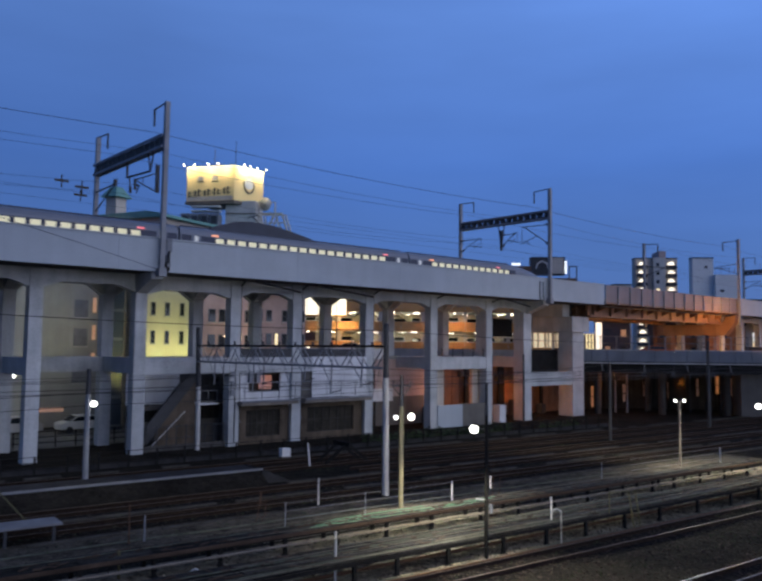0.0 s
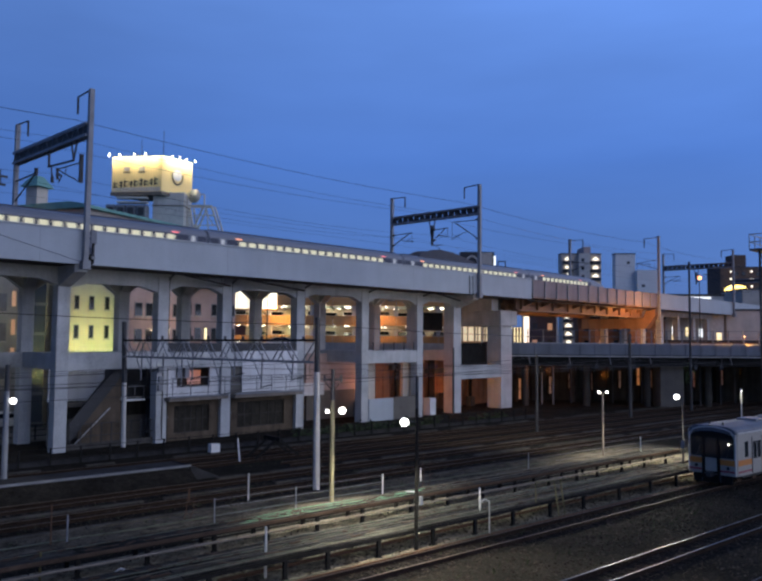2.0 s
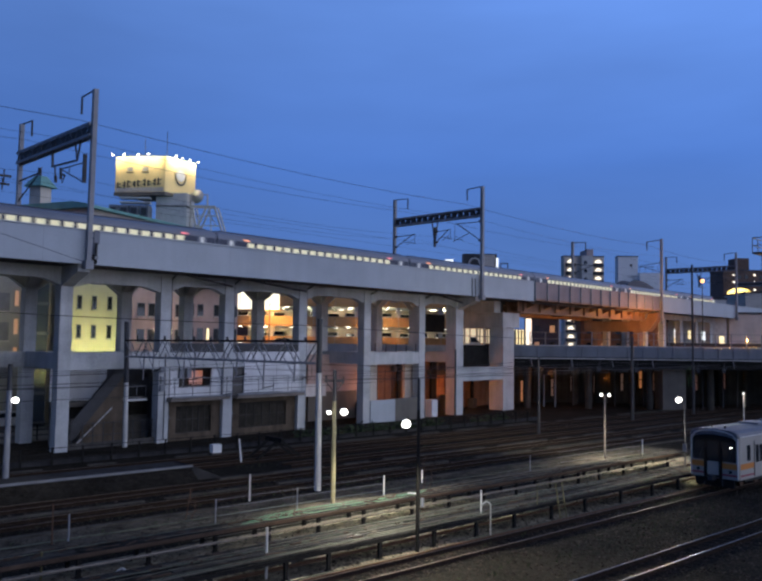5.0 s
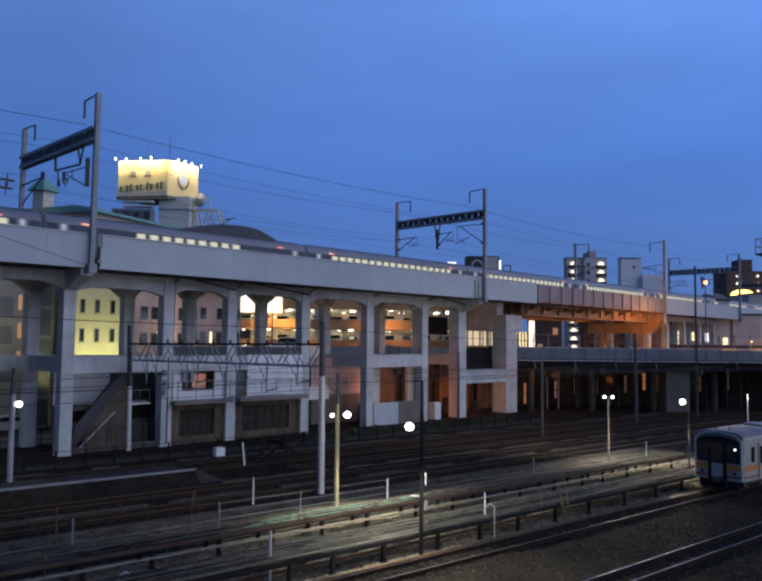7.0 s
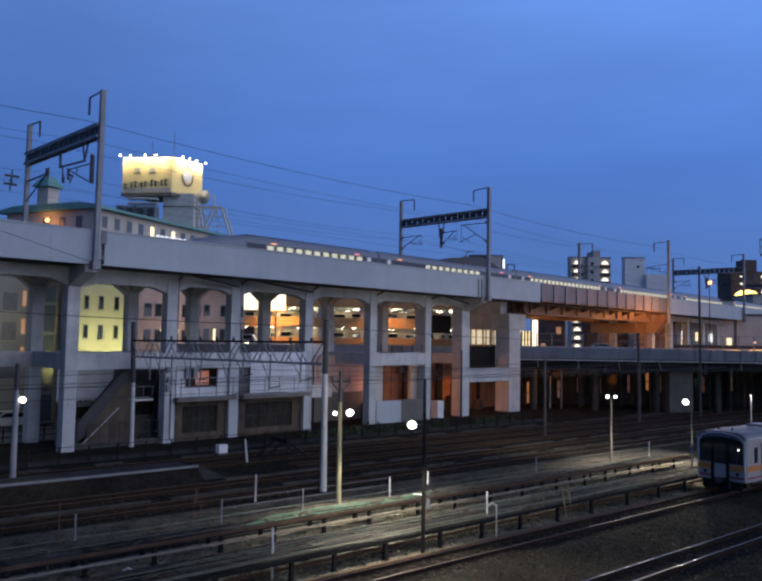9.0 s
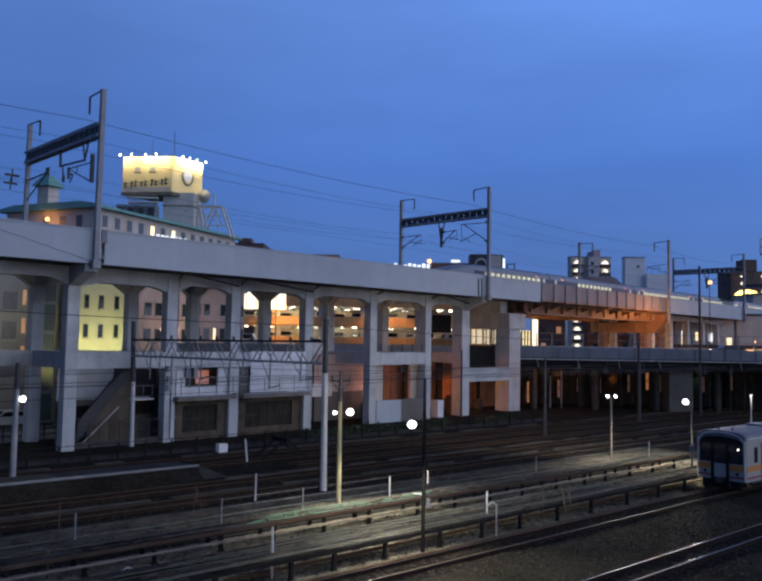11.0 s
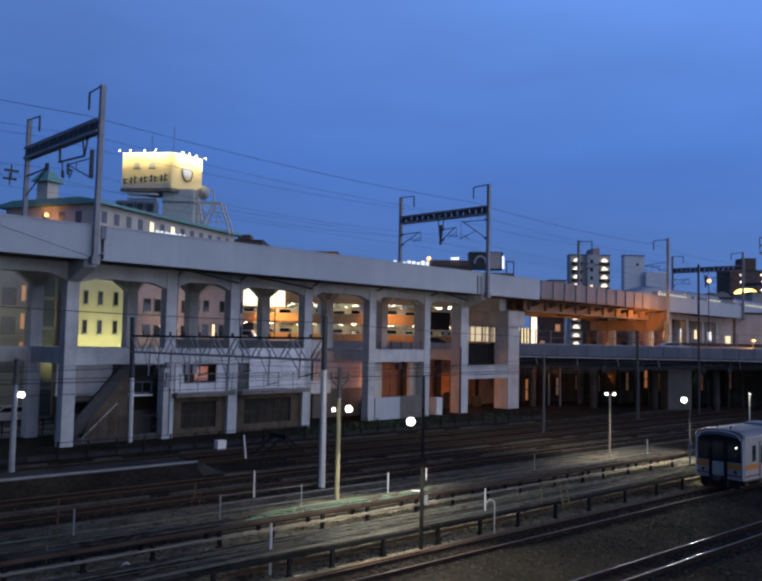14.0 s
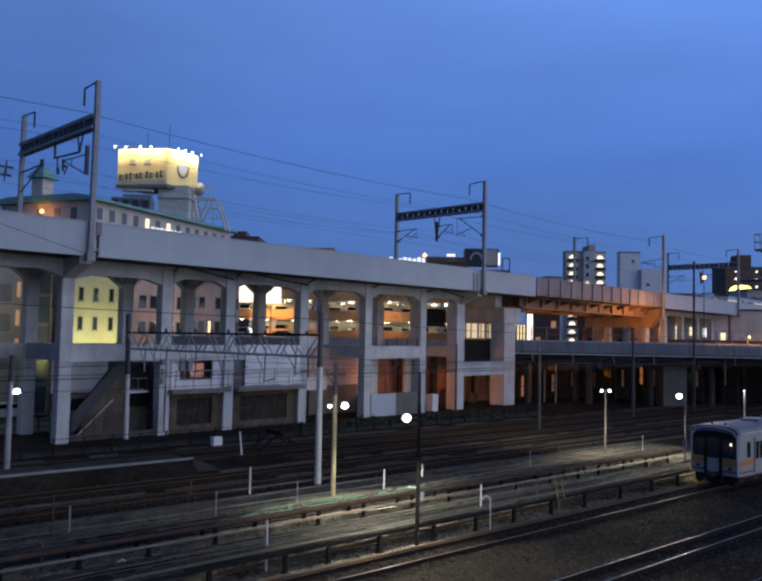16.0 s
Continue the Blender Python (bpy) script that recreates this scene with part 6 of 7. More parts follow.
for k in range(170):
    c = town(40.3 + sr.gauss(0, 0.35), 99.5 + sr.gauss(0, 0.3), sr.uniform(3.2, 5.9))
    e = [Vector((sr.uniform(-1, 1), sr.uniform(-1, 1), sr.uniform(-1, 1))).normalized() * sr.uniform(0.07, 0.16) for _ in range(2)]
    lv.faces.new([lv.verts.new(q) for q in (c - e[0], c + e[1] * 0.5, c + e[0], c - e[1] * 0.5)])
part("crown", lv, mat("sapling_leaf", (0.09, 0.15, 0.05), 0.7, var=0.4, scale=3, fine=15), sap, "loose crown of small leaves")

# street lamps
P_L = via(112.0, -2.8)
LAMP_AD = (P_L.x * math.cos(HEAD) - P_L.y * math.sin(HEAD), P_L.x * math.sin(HEAD) + P_L.y * math.cos(HEAD))
for a, d, h, w in ((54.9, 130, 19.2, 0), (*LAMP_AD, 10.2, 4200)):
    t = thing("street_lamp", "sodium street lamp glowing orange on a tall pole", "street lamp", town(a, d, 0), "street lamps")
    z0 = 0
    part("pole", rod(nb(), town(a, d, z0), town(a, d, h), 0.11, 8, 0.07), STEEL_D, t)
    bm = nb()
    bmesh.ops.create_uvsphere(bm, u_segments=14, v_segments=8, radius=0.32 if w == 0 else 0.07, matrix=Matrix.Translation(town(a, d - 0.2, h)))
    part("lamp_glass", bm, L_ORANGE_W if w else L_SOD, t, "orange glowing globe", smooth=True)
    if not w:
        part("cap", rod(nb(), town(a, d, h + 0.25), town(a, d, h + 0.4), 0.3, 10, 0.1), STEEL_D, t)
    if w:
        p = town(a, d - 0.3, h + 0.35)
        lamp(p.x, p.y, p.z, w, (1.0, 0.43, 0.11), 0.2)

# ---- town ----


def windows(parent, fn, ps, zs, w, h, material, sill=True):
    """Windows on a wall; fn(p, z, depth) gives places, depth towards the viewer negative."""
    for p in ps:
        for z in zs:
            fr = part("window", hexa(nb(), [fn(p - w / 2 - 0.08, z - h / 2 - 0.08, -0.05), fn(p + w / 2 + 0.08, z - h / 2 - 0.08, -0.05), fn(p + w / 2 + 0.08, z - h / 2 - 0.08, 0.02), fn(p - w / 2 - 0.08, z - h / 2 - 0.08, 0.02),
                                         fn(p - w / 2 - 0.08, z + h / 2 + 0.08, -0.05), fn(p + w / 2 + 0.08, z + h / 2 + 0.08, -0.05), fn(p + w / 2 + 0.08, z + h / 2 + 0.08, 0.02), fn(p - w / 2 - 0.08, z + h / 2 + 0.08, 0.02)]), STEEL_G, parent)
            part("pane", hexa(nb(), [fn(p - w / 2, z - h / 2, -0.07), fn(p + w / 2, z - h / 2, -0.07), fn(p + w / 2, z - h / 2, -0.05), fn(p - w / 2, z - h / 2, -0.05),
                                     fn(p - w / 2, z + h / 2, -0.07), fn(p + w / 2, z + h / 2, -0.07), fn(p + w / 2, z + h / 2, -0.05), fn(p - w / 2, z + h / 2, -0.05)]), material, fr)
            if sill:
                part("sill", hexa(nb(), [fn(p - w / 2 - 0.12, z - h / 2 - 0.2, -0.18), fn(p + w / 2 + 0.12, z - h / 2 - 0.2, -0.18), fn(p + w / 2 + 0.12, z - h / 2 - 0.2, 0.0), fn(p - w / 2 - 0.12, z - h / 2 - 0.2, 0.0),
                                         fn(p - w / 2 - 0.12, z - h / 2 - 0.09, -0.18), fn(p + w / 2 + 0.12, z - h / 2 - 0.09, -0.18), fn(p + w / 2 + 0.12, z - h / 2 - 0.09, 0.0), fn(p - w / 2 - 0.12, z - h / 2 - 0.09, 0.0)]), POLE_W, fr)


# cream house, its wall washed by a yellow lamp
cream = thing("house", "cream rendered house wall washed by yellow light with six small windows", "house", (33.4, 76, 0))
part("wall", box(nb(), 30.6, 72.0, 0, 35.9, 82, 14.6), WALL_CREAM, cream)
part("roof", box(nb(), 30.4, 71.8, 14.6, 36.1, 82.2, 14.9), DARKROOF, cream)
windows(cream, lambda p, z, d: Vector((p, 72.0 + d, z)), (31.75, 33.2, 34.75), (11.75, 8.98, 5.5), 0.34, 1.15, GLASS)
t = thing("wall_washer", "small yellow floodlight at the foot of the cream house wall", "lamp", (33.4, 70.6, 6.4))
part("housing", box(nb(), 32.9, 70.4, 6.1, 33.9, 70.7, 6.4), STEEL_D, t)
part("post", rod(nb(), (33.4, 70.55, 0), (33.4, 70.55, 6.1), 0.06, 6), STEEL_D, t)
part("lens", box(nb(), 32.95, 70.45, 6.4, 33.85, 70.65, 6.43), glow("yellow_lens", (1.0, 0.85, 0.25), 6), t)
spot(31.8, 67.6, 5.0, 800, YELLOW_L, (0.1, 1.0, 0.9), 120, 0.3)
spot(34.8, 67.6, 5.0, 800, YELLOW_L, (-0.1, 1.0, 0.9), 120, 0.3)

pink = thing("house", "pinkish rendered flats with plain windows behind the viaduct", "house", (48, 86, 0))
part("wall", box(nb(), 39.0, 80.0, 0, 48.0, 92, 15.2), WALL_PINK, pink)
part("wall", box(nb(), 48.0, 82.0, 0, 56.5, 92, 14.6), WALL_PINK, pink)
part("roof", box(nb(), 38.8, 79.8, 15.2, 56.7, 92.2, 15.5), DARKROOF, pink)
windows(pink, lambda p, z, d: Vector((p, 80.0 + d, z)), (40.2, 42.3, 43.6, 44.9, 47.0), (11.6, 8.7, 5.6), 0.8, 1.35, GLASS)
windows(pink, lambda p, z, d: Vector((p, 82.0 + d, z)), (49.8, 51.1, 53.4, 54.8, 56.0), (11.9, 9.0, 6.0), 0.7, 1.3, GLASS)
windows(pink, lambda p, z, d: Vector((p, 82.0 + d, z)), (52.2,), (9.0,), 0.35, 1.4, L_WIN2, False)
windows(pink, lambda p, z, d: Vector((p, 80.0 + d, z)), (46.0,), (9.2,), 0.3, 0.8, L_WIN2, False)
# Fill light without a fitting, added to brighten the flats.
lamp(46, 76.5, 9.5, 230, (1.0, 0.66, 0.45), 0.3)

grey = thing("house", "grey-beige office block with a recessed stair tower", "building", (20, 84, 0))
OFFICE = mat("pale_office_render", (0.36, 0.36, 0.335), 0.85, var=0.18, scale=0.5, fine=10, streak=0.5)
part("wall", box(nb(), 8.0, 78.0, 0, 22.5, 92, 15.6), OFFICE, grey)
part("wall", box(nb(), 22.5, 80.0, 0, 29.5, 92, 15.2), OFFICE, grey)
part("roof", box(nb(), 7.8, 77.8, 15.6, 29.7, 92, 15.9), DARKROOF, grey)
windows(grey, lambda p, z, d: Vector((p, 78.0 + d, z)), (10.5, 13.0, 18.6), (12.0, 9.2, 6.2, 3.0), 1.1, 1.4, STEEL_G)
windows(grey, lambda p, z, d: Vector((p, 80.0 + d, z)), (27.6,), (11.8, 8.9, 5.2), 1.2, 1.6, STEEL_G)
STRIP = glow("orange_stair_strip", (1.0, 0.42, 0.10), 0.30)
for z in (12.2, 9.4, 6.6):
    part("lit_strip", box(nb(), 28.75, 79.85, z - 0.75, 29.1, 79.95, z + 0.75), STRIP, grey, "narrow orange lit stair window")
windows(grey, lambda p, z, d: Vector((p, 78.0 + d, z)), (22.1,), (12.7, 10.85, 8.9, 6.7, 4.9), 0.45, 1.1, GLASS)
# Another bare light, made up to lift the office wall.
lamp(27.0, 76.6, 9.5, 70, (1.0, 0.85, 0.52), 0.2)
# Made-up glowing strip for the bright street seen low between the columns.
part("street_glow_strip", box(nb(), 22.0, 77.85, 1.7, 25.5, 77.95, 2.1), L_ORANGE_W, grey, "glowing strip added for bright glimpses of the street")
t = thing("street_lamp", "white street lamp in the lane behind the viaduct", "street lamp", (19.0, 71.6, 0), "street lamps")
part("pole", rod(nb(), (19.0, 71.6, 0), (19.0, 71.6, 5.5), 0.09, 8, 0.06), STEEL_D, t)
part("head", box(nb(), 18.8, 71.3, 5.3, 19.2, 71.6, 5.6), L_WHITE, t, "white glowing lamp head")
lamp(19.5, 72.3, 5.9, 260, (0.95, 0.95, 0.78), 0.2)
blue_gl = thing("glazed_stair", "narrow blue glazed stairwell beside the office block", "building", (29.3, 75.3, 0))
part("glazing", box(nb(), 28.8, 74.5, 0, 29.9, 76.0, 14.4), GLASS_B, blue_gl)
for k in range(6):
    part("floor_band", box(nb(), 28.7, 74.4, 0.2 + k * 2.8, 30.0, 76.1, 0.5 + k * 2.8), STEEL_G, blue_gl)

LANE = mat("worn_lane_asphalt", (0.15, 0.148, 0.145), 0.9, var=0.35, scale=0.5, fine=14, bump=0.3, spec=0.1)
tagged(part("lane", box(nb(), -40, 64.6, -0.05, 60, 77.9, 0.02), LANE), "worn grey asphalt lane behind the viaduct", "road", kind="structure")
hedge = nb()
hr = random.Random(21)
for k in range(420):
    c = Vector((hr.uniform(29.0, 31.0), 69.5 + hr.gauss(0, 0.4), abs(hr.gauss(1.6, 1.2)) + 0.1))
    e = [Vector((hr.uniform(-1, 1), hr.uniform(-1, 1), hr.uniform(-1, 1))).normalized() * hr.uniform(0.10, 0.22) for _ in range(2)]
    hedge.faces.new([hedge.verts.new(q) for q in (c - e[0], c + e[1], c + e[0], c - e[1])])
tagged(part("shrub", hedge, mat("yellowish_leaf", (0.10, 0.12, 0.03), 0.8, var=0.5, scale=3, fine=15)), "tall yellowish shrub in the lane", "shrub", kind="stuff")
rail = thing("lane_railing", "dark railing along the lane behind the columns", "fence", (16, 65.2, 0))
for k in range(22):
    part("post", box(nb(), 0.0 + k * 1.6, 65.15, 0, 0.08 + k * 1.6, 65.23, 1.3), STEEL_K, rail)
for z in (0.4, 0.85, 1.28):
    part("bar", box(nb(), 0, 65.16, z - 0.03, 34, 65.22, z + 0.03), STEEL_K, rail)

# multi-storey car park, its decks lit from within
gar = thing("car_park", "multi-storey car park with orange parapets and brightly lit decks", "car park", town(-4, 122, 0))
GA0, GA1, GD = -21.6, 16.0, 115.0
tube_rng = random.Random(8)
for k in range(6):
    z = 2.1 + 2.95 * k
    part("floor_slab", tbox(nb(), GA0, GA1, GD, GD + 18, z - 0.3, z), CONC_IN, gar)
    for j in range(2 if k > 3 else 0, 12):
        a, b = GA0 + (GA1 - GA0) * j / 12, GA0 + (GA1 - GA0) * (j + 1) / 12
        part("parapet", tbox(nb(), a + 0.03, b - 0.03, GD - 0.15, GD, z - 0.5, z + 0.95), WALL_ORANGE, gar)
    if k < 5:
        for j in range(20):
            a = GA0 + 0.8 + j * 1.85 + tube_rng.uniform(-0.3, 0.3)
            d = GD + tube_rng.choice((2.6, 5.5, 8.5, 11.5))
            part("tube_light", tbox(nb(), a, a + tube_rng.uniform(0.35, 0.9), d, d + 0.15, z + 2.38, z + 2.45), L_TUBE, gar)
        for j in range(9):
            a = GA0 + 2.5 + j * 4.1
            part("deck_beam", tbox(nb(), a, a + 0.35, GD + 0.2, GD + 17, z + 2.3, z + 2.64), CONC_IN, gar)
for z in (7.1, 10.0, 12.95):
    for a in (-17.5, -8.0, 1.5, 11.0):
        q = town(a, GD + 6.5, z)
        lamp(q.x, q.y, q.z, 1000 if a < 0 else 380, (1.0, 0.90, 0.62), 0.4)
for j in range(7):
    a = GA0 + (GA1 - GA0) * j / 6
    part("pillar", tbox(nb(), a - 0.3, a + 0.3, GD + 0.3, GD + 0.9, 0, 16.5), CONC_IN, gar)
part("back_wall", tbox(nb(), GA0, GA1, GD + 17.5, GD + 18, 0, 16.5), WALL_BEIGE, gar)
lob = part("lit_lobby", tbox(nb(), GA0 + 0.2, GA0 + 7.5, GD - 0.30, GD - 0.2, 12.85, 15.9), glow("white_lit_lobby", (1.0, 0.90, 0.66), 1.7), gar, "bright white glazed lobby")
for k in range(6):
    a = GA0 + 0.2 + k * 1.46
    part("mullion", tbox(nb(), a - 0.05, a + 0.05, GD - 0.36, GD - 0.31, 12.8, 15.9), WALL_ORANGE, lob)
part("sill", tbox(nb(), GA0 + 0.1, GA0 + 7.6, GD - 0.4, GD, 12.6, 12.84), WALL_ORANGE, lob)

for a, d in ((-15.0, 110.5), (0.5, 110.5)):
    t = thing("street_lamp", "sodium street lamp behind the viaduct lighting the car park", "street lamp", town(a, d, 7.25), "street lamps")
    part("pole", rod(nb(), town(a, d, 7.25), town(a, d, 13.3), 0.09, 8, 0.06), STEEL_D, t)
    part("arm", rod(nb(), town(a, d, 13.3), town(a, d + 1.2, 13.5), 0.05, 6), STEEL_D, t)
    bm = nb()
    bmesh.ops.create_uvsphere(bm, u_segments=10, v_segments=6, radius=0.14, matrix=Matrix.Translation(town(a, d + 1.2, 13.3)))
    part("lamp_glass", bm, L_SOD, t)
    p = town(a, d + 1.4, 13.0)
    w = town(0, 1, 0)
    spot(p.x, p.y, p.z, 2300 if a < 0 else 1000, (1.0, 0.50, 0.17), (w.x, w.y, -1.0), 120, 0.2)

# hotel with teal roof, sign tower and dish
HA, HD, HANG = -39.0, 105.0, math.atan2(31.5, 13.0)


def hot(p, q, z):
    """p along the long wall from the near corner, q back from it."""
    c, s = math.cos(HANG), math.sin(HANG)
    return town(HA + p * c - q * s, HD + p * s + q * c, z)


def hbox(bm, p0, p1, q0, q1, z0, z1):
    return hexa(bm, [hot(p0, q0, z0), hot(p1, q0, z0), hot(p1, q1, z0), hot(p0, q1, z0), hot(p0, q0, z1), hot(p1, q0, z1), hot(p1, q1, z1), hot(p0, q1, z1)])


hotel = thing("hotel", "beige hotel with a teal metal roof and rows of windows", "hotel", hot(17, 7, 0))
part("wall", hbox(nb(), 0.0, 34.0, 0.0, 16.5, 0, 25.9), WALL_BEIGE, hotel)
bm = nb()
pr = [(-0.9, 25.9), (-0.9, 26.3), (2.2, 26.85), (14.3, 26.85), (17.4, 26.3), (17.4, 25.9)]
prism(bm, pr, lambda q, z, p: hot(p, q, z), -0.9, 34.9)
part("roof", bm, TEAL, hotel, "teal metal roof with deep eaves")
for k in range(13):
    p = 1.6 + k * 2.5
    windows(hotel, lambda pp, z, d: hot(pp, d, z), (p,), (24.3,), 0.9, 1.5, L_WIN2 if k in (4, 6) else GLASS_B, False)
windows(hotel, lambda pp, z, d: hot(pp, d, z), [1.6 + k * 2.5 for k in range(13)], (21.2,), 0.9, 1.4, GLASS_B, False)
windows(hotel, lambda pp, z, d: hot(d, pp, z), (3.0, 6.0, 9.0), (24.2,), 1.0, 1.6, GLASS_B, False)
p = hot(-0.6, 8.2, 24.6)
t = thing("wall_lamp", "orange lamp glowing on the hotel gable", "lamp", p)
bm = nb()
bmesh.ops.create_uvsphere(bm, u_segments=12, v_segments=8, radius=0.3, matrix=Matrix.Translation(p))
part("globe", bm, L_SOD, t, smooth=True)
part("bracket", rod(nb(), p, hot(0, 8.2, 24.6), 0.05, 6), STEEL_D, t)
q = hot(-1.6, 8.2, 24.4)
lamp(q.x, q.y, q.z, 130, (1.0, 0.42, 0.10), 0.3)
cup = thing("roof_cupola", "small turret with a teal pyramid cap on the hotel roof", "turret", hot(1, 9, 26.8))
part("shaft", hbox(nb(), 0.3, 2.3, 9.2, 11.2, 26.4, 29.6), WALL_BEIGE, cup)
bm = nb()
base = [hot(-0.3, 8.6, 29.6), hot(2.9, 8.6, 29.6), hot(2.9, 11.8, 29.6), hot(-0.3, 11.8, 29.6)]
mid = [hot(0.7, 9.6, 31.2), hot(1.9, 9.6, 31.2), hot(1.9, 10.8, 31.2), hot(0.7, 10.8, 31.2)]
hexa(bm, base + mid)
part("cap", bm, TEAL, cup)
part("aerial", rod(nb(), hot(1.3, 10.2, 31.2), hot(1.3, 10.2, 32.6), 0.05, 6), STEEL_D, cup)

KS = 1.12


def far(a, d, z=0.0):
    return town(a * KS, d * KS, 8.5 + (z - 8.5) * KS)


def fbox(bm, a0, a1, d0, d1, z0, z1):
    return hexa(bm, [far(a0, d0, z0), far(a1, d0, z0), far(a1, d1, z0), far(a0, d1, z0), far(a0, d0, z1), far(a1, d0, z1), far(a1, d1, z1), far(a0, d1, z1)])


tower = thing("sign_tower", "pale stair tower carrying the roof sign", "tower", far(-29, 119, 25))
part("shaft", fbox(nb(), -33.2, -28.55, 116.2, 121, 20.0, 30.3), POLE_W, tower)
part("band", fbox(nb(), -33.3, -28.45, 116.1, 121.1, 28.2, 28.35), WALL_G, tower)


def sgn(p, q, z):
    """p back along the right face from the near corner, q along the left face."""
    return far(-31.65 + p * 0.578 - q * 0.988, 115.0 + p * 0.816 + q * 0.152, z)


def sbox(bm, p0, p1, q0, q1, z0, z1):
    return hexa(bm, [sgn(p0, q0, z0), sgn(p1, q0, z0), sgn(p1, q1, z0), sgn(p0, q1, z0), sgn(p0, q0, z1), sgn(p1, q0, z1), sgn(p1, q1, z1), sgn(p0, q1, z1)])


sign = thing("roof_sign", "large yellow box sign lit by floodlights along its top", "sign", sgn(3, 4, 30))
PL, QL = 5.9, 7.9
part("box", sbox(nb(), 0, PL, 0, QL, 30.2, 35.6), SIGN_Y, sign)
part("base_frame", sbox(nb(), -0.1, PL + 0.1, -0.1, QL + 0.1, 29.7, 30.2), WALL_G, sign)
for k in range(9):
    q = 0.55 + k * 0.80
    lift = 0.05 * k
    bm = sbox(nb(), -0.12, -0.02, q + 0.05, q + 0.55, 31.35 - lift + 0.12 * (k % 2), 31.47 - lift + 0.12 * (k % 2))
    sbox(bm, -0.12, -0.02, q + (0.12 if k % 2 else 0.40), q + (0.24 if k % 2 else 0.52), 31.2 - lift, 32.35 - lift - 0.12 * (k % 3))
    sbox(bm, -0.12, -0.02, q, q + 0.5, 32.0 - lift - 0.1 * (k % 3), 32.12 - lift - 0.1 * (k % 3))
    part("letter_bar", bm, SIGN_DK, sign)
for q in (2.6, 5.0):
    part("letter_bar", sbox(nb(), -0.12, -0.02, q, q + 1.0, 33.1, 33.26), SIGN_DK, sign)
    part("letter_bar", sbox(nb(), -0.12, -0.02, q + 0.1, q + 0.9, 33.4, 34.0), WALL_BEIGE, sign)
# emblem: white disc in a dark crescent rim
ax = (sgn(2.7, 0, 32.9) - sgn(1.7, 0, 32.9)).cross(Vector((0, 0, 1))).normalized()
c = sgn(2.9, -0.02, 33.1)
bm = nb()
for k in range(16):
    g0, g1 = math.pi * (0.95 + 1.1 * k / 16), math.pi * (0.95 + 1.1 * (k + 1) / 16)
    side = (sgn(2.0, 0, 30) - sgn(1.0, 0, 30)).normalized()
    w = 0.10 + 0.16 * math.sin(math.pi * k / 15)
    beam(bm, c + side * 1.15 * math.cos(g0) + Vector((0, 0, 1.6 * math.sin(g0))) + ax * 0.06, c + side * 1.15 * math.cos(g1) + Vector((0, 0, 1.6 * math.sin(g1))) + ax * 0.06, 0.1, w)
part("emblem_rim", bm, SIGN_DK, sign, "dark crescent outline")
part("emblem_disc", rod(nb(), c, c + ax * 0.08, 0.95, 24), WHITE, sign, "white disc")
part("lower_strip", sbox(nb(), -0.06, -0.02, 0.2, QL - 0.2, 30.25, 30.9), WALL_BEIGE, sign, "faded lower strip")
for p, q in ((-0.9, 7.6), (-0.9, 5.9), (-0.9, 3.6), (-0.9, 1.9), (1.1, -0.7), (2.4, -0.7), (3.8, -0.7), (5.6, -0.7)):
    a = sgn(max(p, 0), max(q, 0), 35.6)
    b = sgn(p, q, 35.75)
    part("lamp_arm", rod(nb(), a, b, 0.04, 5), STEEL_D, sign)
    bm = nb()
    bmesh.ops.create_uvsphere(bm, u_segments=10, v_segments=6, radius=0.12, matrix=Matrix.Translation(b))
    part("bulb", bm, L_BULB, sign)
for p, q, w in ((-1.1, 6.8, 430), (-1.1, 3.6, 430), (-1.1, 1.0, 430), (1.4, -0.9, 680), (4.4, -0.9, 680)):
    b = sgn(p, q, 35.5)
    lamp(b.x, b.y, b.z, w, (1.0, 0.86, 0.55), 0.25)
part("aerial", rod(nb(), sgn(2, 5, 35.8), sgn(2, 5, 38.6), 0.05, 5), STEEL_D, sign)
part("aerial", rod(nb(), sgn(2, 1.5, 35.8), sgn(2, 1.5, 39.8), 0.05, 5), STEEL_D, sign)

plant = thing("roof_plant", "grey cooling plant on the hotel roof", "roof plant", far(-36, 116, 26))
for k in range(4):
    part("cooler", fbox(nb(), -39.5 + k * 1.5, -38.2 + k * 1.5, 114, 116, 24.6, 28.0), STEEL_G, plant)
    part("fan_guard", fbox(nb(), -39.3 + k * 1.5, -38.4 + k * 1.5, 113.9, 114, 26.4, 27.6), STEEL_D, plant)
for z in (28.3, 29.0):
    part("duct", fbox(nb(), -38.0, -33.6, 114.2, 115.4, z, z + 0.25), POLE_W, plant)
dish = thing("dish_aerial", "round dish aerial on a braced white frame", "aerial", town(-29.5, 132.5, 26.4))
c = town(-30.55, 131.4, 32.55)
back = town(0.35, 1, 0.1).normalized()
rings = []
for q in range(6):
    r = 1.15 * q / 5 + 0.04
    rings.append([c + back * (0.45 * (1 - (q / 5) ** 2)) + town(1, -0.35, 0).normalized() * r * math.cos(j * math.tau / 20) + Vector((0, 0, r * math.sin(j * math.tau / 20))) for j in range(20)])
DISH_M = mat("weathered_dish_paint", (0.55, 0.52, 0.45), 0.6, var=0.3, scale=1.5, fine=10)
part("dish", loft(nb(), rings), DISH_M, dish, smooth=True)
feed = nb()
